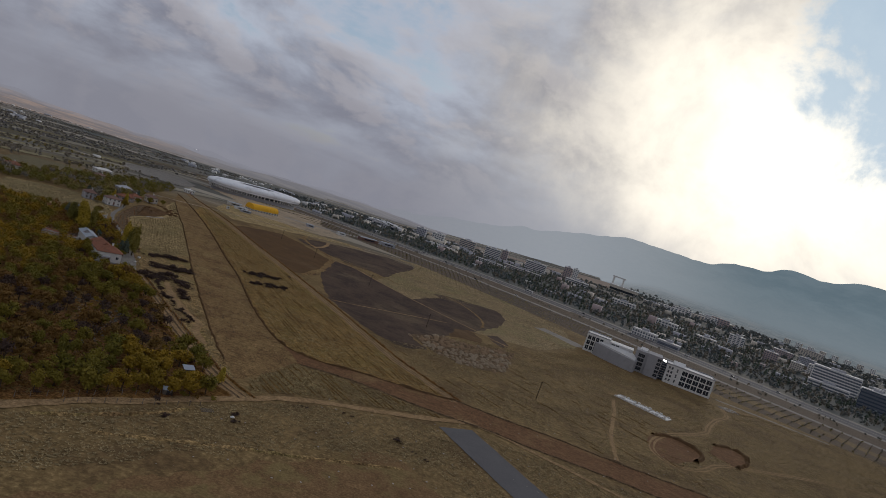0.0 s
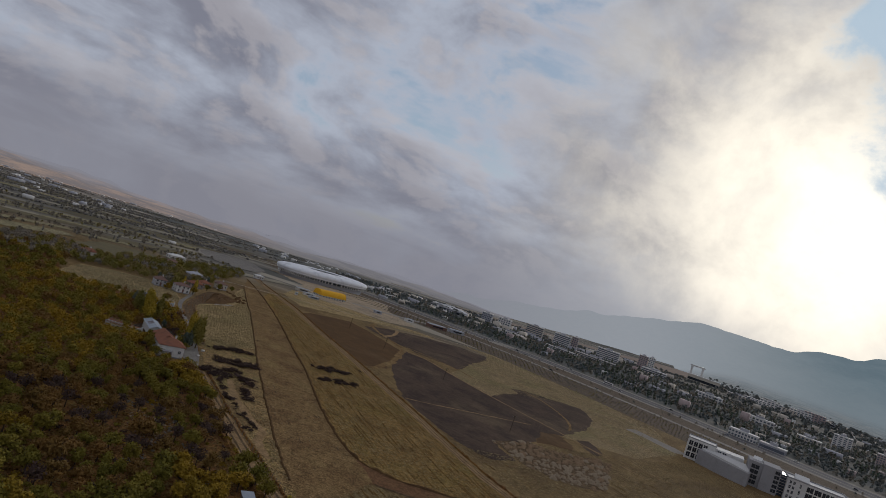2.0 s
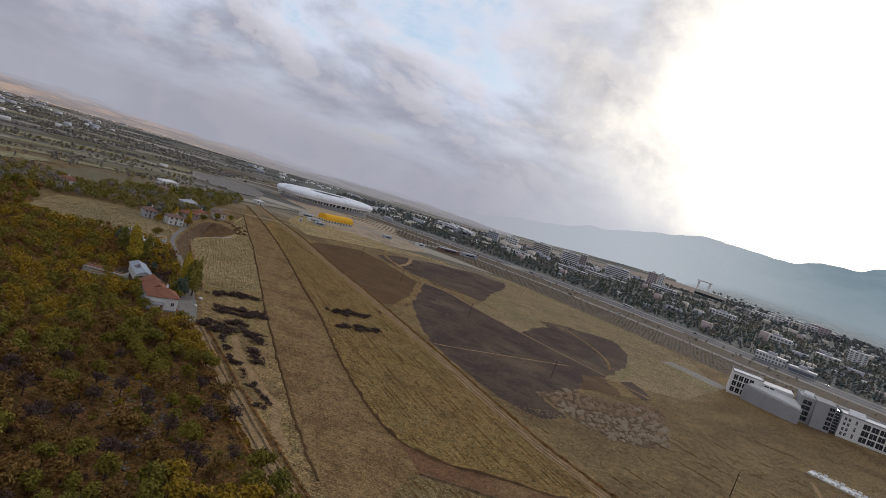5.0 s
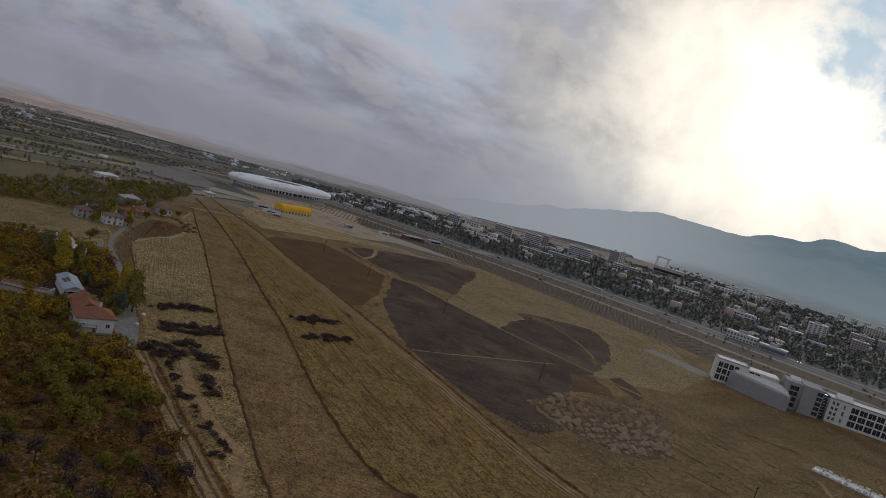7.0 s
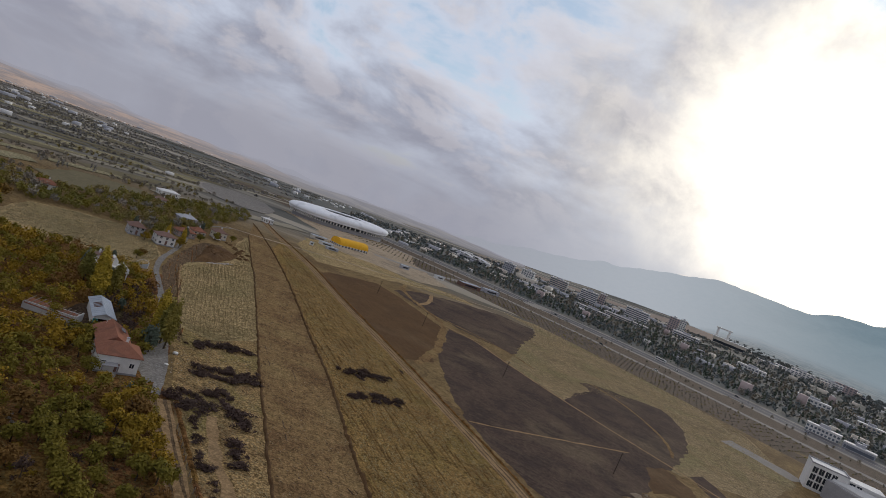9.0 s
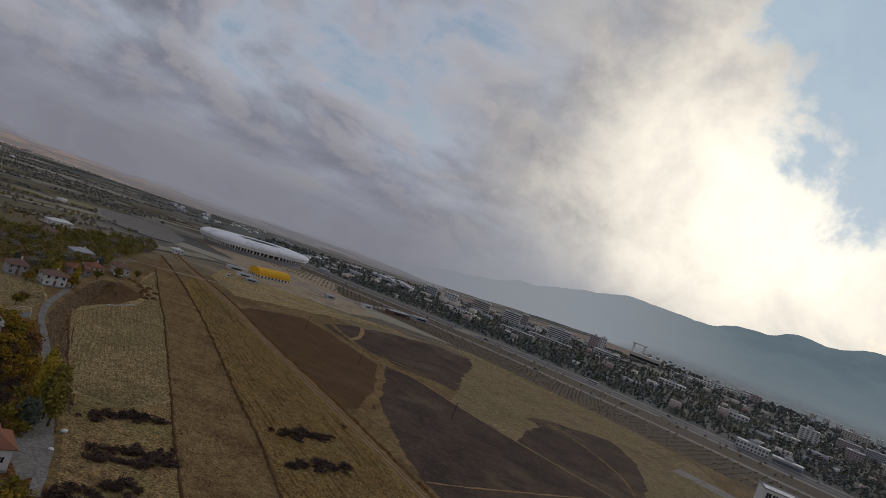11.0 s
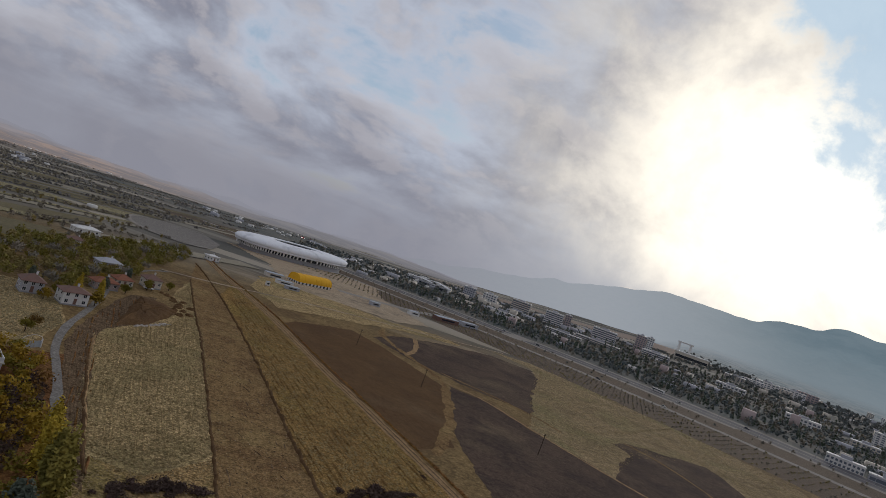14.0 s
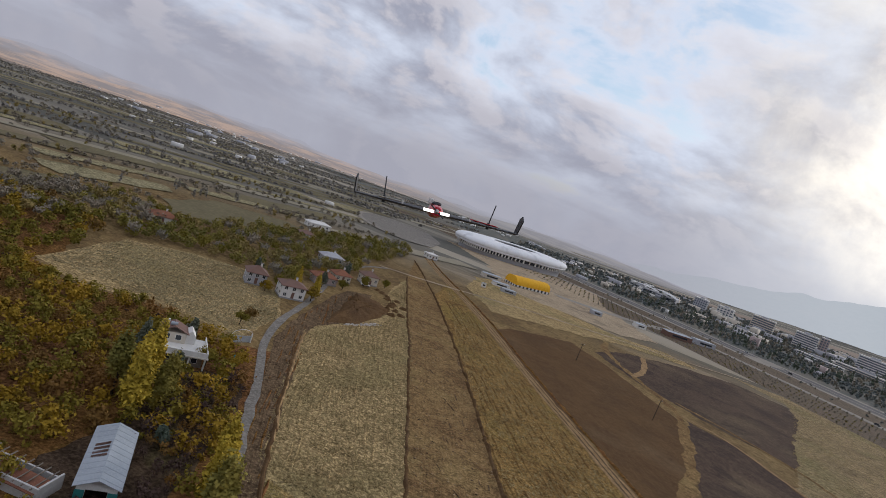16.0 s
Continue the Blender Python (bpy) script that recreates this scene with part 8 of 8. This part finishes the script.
ribbon("access_road", [(-215, 690), (-180, 712), (-150, 745), (-130, 790), (-128, 815)], 14.0, M["verge"], 0.32, "pale gravel slip road", 1.0, 5.0, "road")
patch("tan_plain", [(-420, 2050), (60, 1980), (460, 2150), (900, 2450), (1200, 2900), (700, 2950), (200, 2600), (-300, 2450)], M["tan"], 0.6, "bare tan plain beyond the town", 40.0, 12.0)

# roadside stalls, cars and lamps


def build_car(x, y, turn, mat, label):
    base = new("car")
    base.matrix_basis = pose(x, y, land(x, y) + 0.12, 0, 0, turn)
    tagged(base, label, "car", "parked and passing cars")
    body = boxes((-2.1, 2.1, -0.85, 0.85, 0.35, 0.85), bevel=0.12)
    part("body", body, mat, base)
    part("cabin", prism(bmesh.new(), [(-1.3, -0.72), (0.9, -0.72), (0.9, 0.72), (-1.3, 0.72)], 0.85, 1.4), M["glass"], base, "dark glass cabin")
    part("roof", boxes((-1.0, 0.5, -0.68, 0.68, 1.4, 1.46)), mat, base)
    for px in (-1.3, 1.3):
        for py in (-0.8, 0.8):
            part("wheel", rod(bmesh.new(), (px, py - 0.1, 0.32), (px, py + 0.1, 0.32), 0.32, sides=10), M["dark_trim"], base)


def build_bus(x, y, turn):
    base = new("bus")
    base.matrix_basis = pose(x, y, land(x, y) + 0.12, 0, 0, turn)
    tagged(base, "long white bus on the highway", "bus")
    part("body", boxes((-6, 6, -1.25, 1.25, 0.4, 3.1), bevel=0.2), M["white"], base)
    part("window", boxes((-5.6, 5.6, -1.3, -1.2, 1.6, 2.5)), M["glass"], base, "dark window band")
    part("window", boxes((-5.6, 5.6, 1.2, 1.3, 1.6, 2.5)), M["glass"], base, "dark window band")
    for px in (-3.8, 3.8):
        for py in (-1.1, 1.1):
            part("wheel", rod(bmesh.new(), (px, py - 0.15, 0.5), (px, py + 0.15, 0.5), 0.5, sides=12), M["dark_trim"], base)


def verge_at(x, off):
    for a, b in zip(verge_pts, verge_pts[1:]):
        if a.x <= x <= b.x:
            p = a.lerp(b, (x - a.x) / (b.x - a.x))
            d = (b - a).normalized()
            return p.x - d.y * off, p.y + d.x * off, math.degrees(math.atan2(d.y, d.x))


for x, off, m in ((-190, 76, "white"), (-120, 98, "grey"), (-75, 80, "dark_trim"), (-20, 101, "white"), (45, 76, "white"), (88, 96, "dark_trim"), (140, 80, "grey"), (185, 100, "white"), (230, 76, "dark_trim"), (290, 98, "white"), (350, 80, "grey"), (15, -1, "dark_trim"), (60, 2, "white"), (260, 102, "grey"), (-240, 80, "white")):
    cx, cy, a = verge_at(x, off)
    build_car(cx, cy, a, M[m], {"white": "white car on the road", "grey": "silver grey car on the road", "dark_trim": "dark car on the road"}[m])
build_bus(*verge_at(22, 98))
build_car(-236, 434, 40, M["white"], "white car parked beside the earth mound")
for k in range(26):
    x, y, a = verge_at(-260 + k * 30, 88)
    lamp = new("street_lamp")
    lamp.matrix_basis = pose(x, y, land(x, y), 0, 0, a)
    tagged(lamp, "grey double-armed highway street lamp", "street lamp", "street lamps")
    part("post", rod(bmesh.new(), (0, 0, 0), (0, 0, 10), 0.14, 0.08, 6), M["grey"], lamp)
    for s in (-1, 1):
        arm = part("arm", rod(bmesh.new(), (0, 0, 9.9), (0, s * 2.2, 10.5), 0.06, 0.05, 5), M["grey"], lamp)
        part("head", boxes((-0.15, 0.15, -0.45, 0.45, -0.08, 0.08)), M["grey"], arm, "", pose(0, s * 2.4, 10.5))
for x, y, w, d, h, m in ((-124, 742, 24, 9, 4, "rust"), (-104, 772, 20, 8, 4, "grey"), (-150, 705, 9, 6, 3, "white"), (-178, 668, 8, 5, 3, "grey"), (-232, 600, 12, 5, 2.5, "white"), (-221, 585, 10, 4, 2.2, "grey"), (-231, 565, 2.5, 2.0, 2.6, "white"), (-248, 622, 14, 6, 3.0, "cream")):
    base = new("site_cabin")
    base.matrix_basis = pose(x, y, land(x, y), 0, 0, 40)
    tagged(base, "low flat-roofed site cabin near the stadium", "cabin", "site cabins")
    part("wall", boxes((-w / 2, w / 2, -d / 2, d / 2, 0, h)), M[m], base)
    part("roof", boxes((-w / 2 - 0.2, w / 2 + 0.2, -d / 2 - 0.2, d / 2 + 0.2, h, h + 0.2)), M["sheet"], base, "pale sheet roof")
    part("window", boxes((-w * 0.3, w * 0.3, -d / 2 - 0.05, -d / 2 + 0.01, h * 0.4, h * 0.75)), M["glass"], base, "dark window")

# ---------------------------------------------------------------- the model aircraft, in flight ahead of the camera


def build_wing(at):
    base = new("flying_wing")
    base.matrix_basis = at
    tagged(base, "black foam flying wing model with a red centre pod, in flight", "model aircraft")
    half, sweep = 0.62, 0.30

    def panel(s):
        bm = bmesh.new()
        rows = []
        for u in (0.0, 0.5, 1.0):
            x, chord, lead = s * (0.06 + (half - 0.06) * u), 0.34 - 0.14 * u, -sweep * u
            th, dz = 0.034 - 0.018 * u, 0.0
            ring = [(x, lead, dz), (x, lead - chord * 0.25, dz + th * 0.6), (x, lead - chord * 0.7, dz + th * 0.35), (x, lead - chord, dz + 0.003), (x, lead - chord, dz - 0.003), (x, lead - chord * 0.5, dz - th * 0.4)]
            rows.append([bm.verts.new(p) for p in ring])
        for a, b in zip(rows, rows[1:]):
            for k in range(6):
                bm.faces.new((a[k], a[(k + 1) % 6], b[(k + 1) % 6], b[k]))
        for r in (rows[0], rows[-1]):
            bm.faces.new(r)
        bmesh.ops.recalc_face_normals(bm, faces=bm.faces[:])
        w = part("wing", bm, M["dark_trim"], base, "black foam wing panel")
        bm = boxes((min(s * 0.30, s * 0.50), max(s * 0.30, s * 0.50), -0.05, 0.05, 0, 0.004))
        part("decal", bm, M["red_paint"] if s > 0 else M["white"], w, "red and white wing marking", pose(0, -0.30, 0.0205, -4, s * 1.0, s * -26))
        part("elevon", boxes((min(s * 0.16, s * 0.56), max(s * 0.16, s * 0.56), -0.05, 0, -0.003, 0.003)), M["dark_trim"], w, "", pose(0, -0.345, 0.0, 0, 0, s * -16))
        bm = bmesh.new()
        prism_xy = [(-0.30, -0.01), (-0.44, 0.0), (-0.56, 0.10), (-0.50, 0.135), (-0.42, 0.12)]
        side = [[bm.verts.new((s * half + dx, yy, zz)) for yy, zz in prism_xy] for dx in (-0.004, 0.004)]
        bm.faces.new(side[0])
        bm.faces.new(side[1][::-1])
        for k in range(5):
            bm.faces.new((side[0][k], side[1][k], side[1][(k + 1) % 5], side[0][(k + 1) % 5]))
        bmesh.ops.recalc_face_normals(bm, faces=bm.faces[:])
        part("winglet", bm, M["dark_trim"], base, "black upright winglet")
        mast = part("antenna", rod(bmesh.new(), (s * 0.40, -0.38, 0.0), (s * 0.42, -0.40, 0.17), 0.005, 0.004, 6), M["dark_trim"], base, "thin black antenna")
        part("antenna_foot", rod(bmesh.new(), (s * 0.40, -0.38, -0.02), (s * 0.402, -0.382, 0.03), 0.012, 0.010, 8), M["dark_trim"], mast)
        part("servo_horn", boxes((s * 0.26 - 0.006, s * 0.26 + 0.006, -0.40, -0.36, 0.0, 0.035)), M["white"], base, "white control horn")
        lamp = boxes((min(s * 0.02, s * 0.10), max(s * 0.02, s * 0.10), -0.40, -0.385, -0.004, 0.018))
        part("light_bar", lamp, M["light_bar"], base, "lit white light bar")

    for s in (-1, 1):
        panel(s)
    pod = bmesh.new()
    rows = []
    for y, w, h in ((0.16, 0.02, 0.02), (0.10, 0.05, 0.04), (-0.10, 0.06, 0.055), (-0.30, 0.055, 0.05), (-0.40, 0.035, 0.035)):
        rows.append([pod.verts.new((w * math.cos(k * math.tau / 10), y, 0.012 + h * math.sin(k * math.tau / 10))) for k in range(10)])
    for a, b in zip(rows, rows[1:]):
        for k in range(10):
            pod.faces.new((a[k], a[(k + 1) % 10], b[(k + 1) % 10], b[k]))
    pod.faces.new(rows[0])
    pod.faces.new(rows[-1])
    bmesh.ops.recalc_face_normals(pod, faces=pod.faces[:])
    part("pod", pod, M["red_paint"], base, "red centre pod")
    part("canopy", boxes((-0.035, 0.035, -0.22, 0.10, 0.055, 0.085), bevel=0.012), M["dark_trim"], base, "black battery hatch")
    part("camera_mount", boxes((-0.065, -0.025, -0.10, -0.06, 0.06, 0.105), bevel=0.006), M["white"], base, "small pale camera box")
    part("motor", rod(bmesh.new(), (0, -0.40, 0.012), (0, -0.455, 0.012), 0.018, 0.014, 12), M["grey"], base, "grey rear motor")
    blade = part("propeller", boxes((-0.07, 0.07, -0.002, 0.002, -0.005, 0.005), bevel=0.001), M["dark_trim"], base, "black two-blade propeller", pose(0, -0.462, 0.012, 0, 35, 0))
    part("spinner", rod(bmesh.new(), (0, 0.0, 0.0), (0, -0.02, 0.0), 0.014, 0.004, 10), M["grey"], blade)


M["red_paint"] = plain("red_film", (0.55, 0.02, 0.035), 0.35)
M["light_bar"] = bpy.data.materials.new("light_bar")
M["light_bar"].use_nodes = True
M["light_bar"].node_tree.nodes["Principled BSDF"].inputs["Emission Color"].default_value = (1, 0.97, 0.92, 1)
M["light_bar"].node_tree.nodes["Principled BSDF"].inputs["Emission Strength"].default_value = 1.5
build_wing(pose(-104.236, 202.178, 58.504, -4.2, -4.8, 29.5))
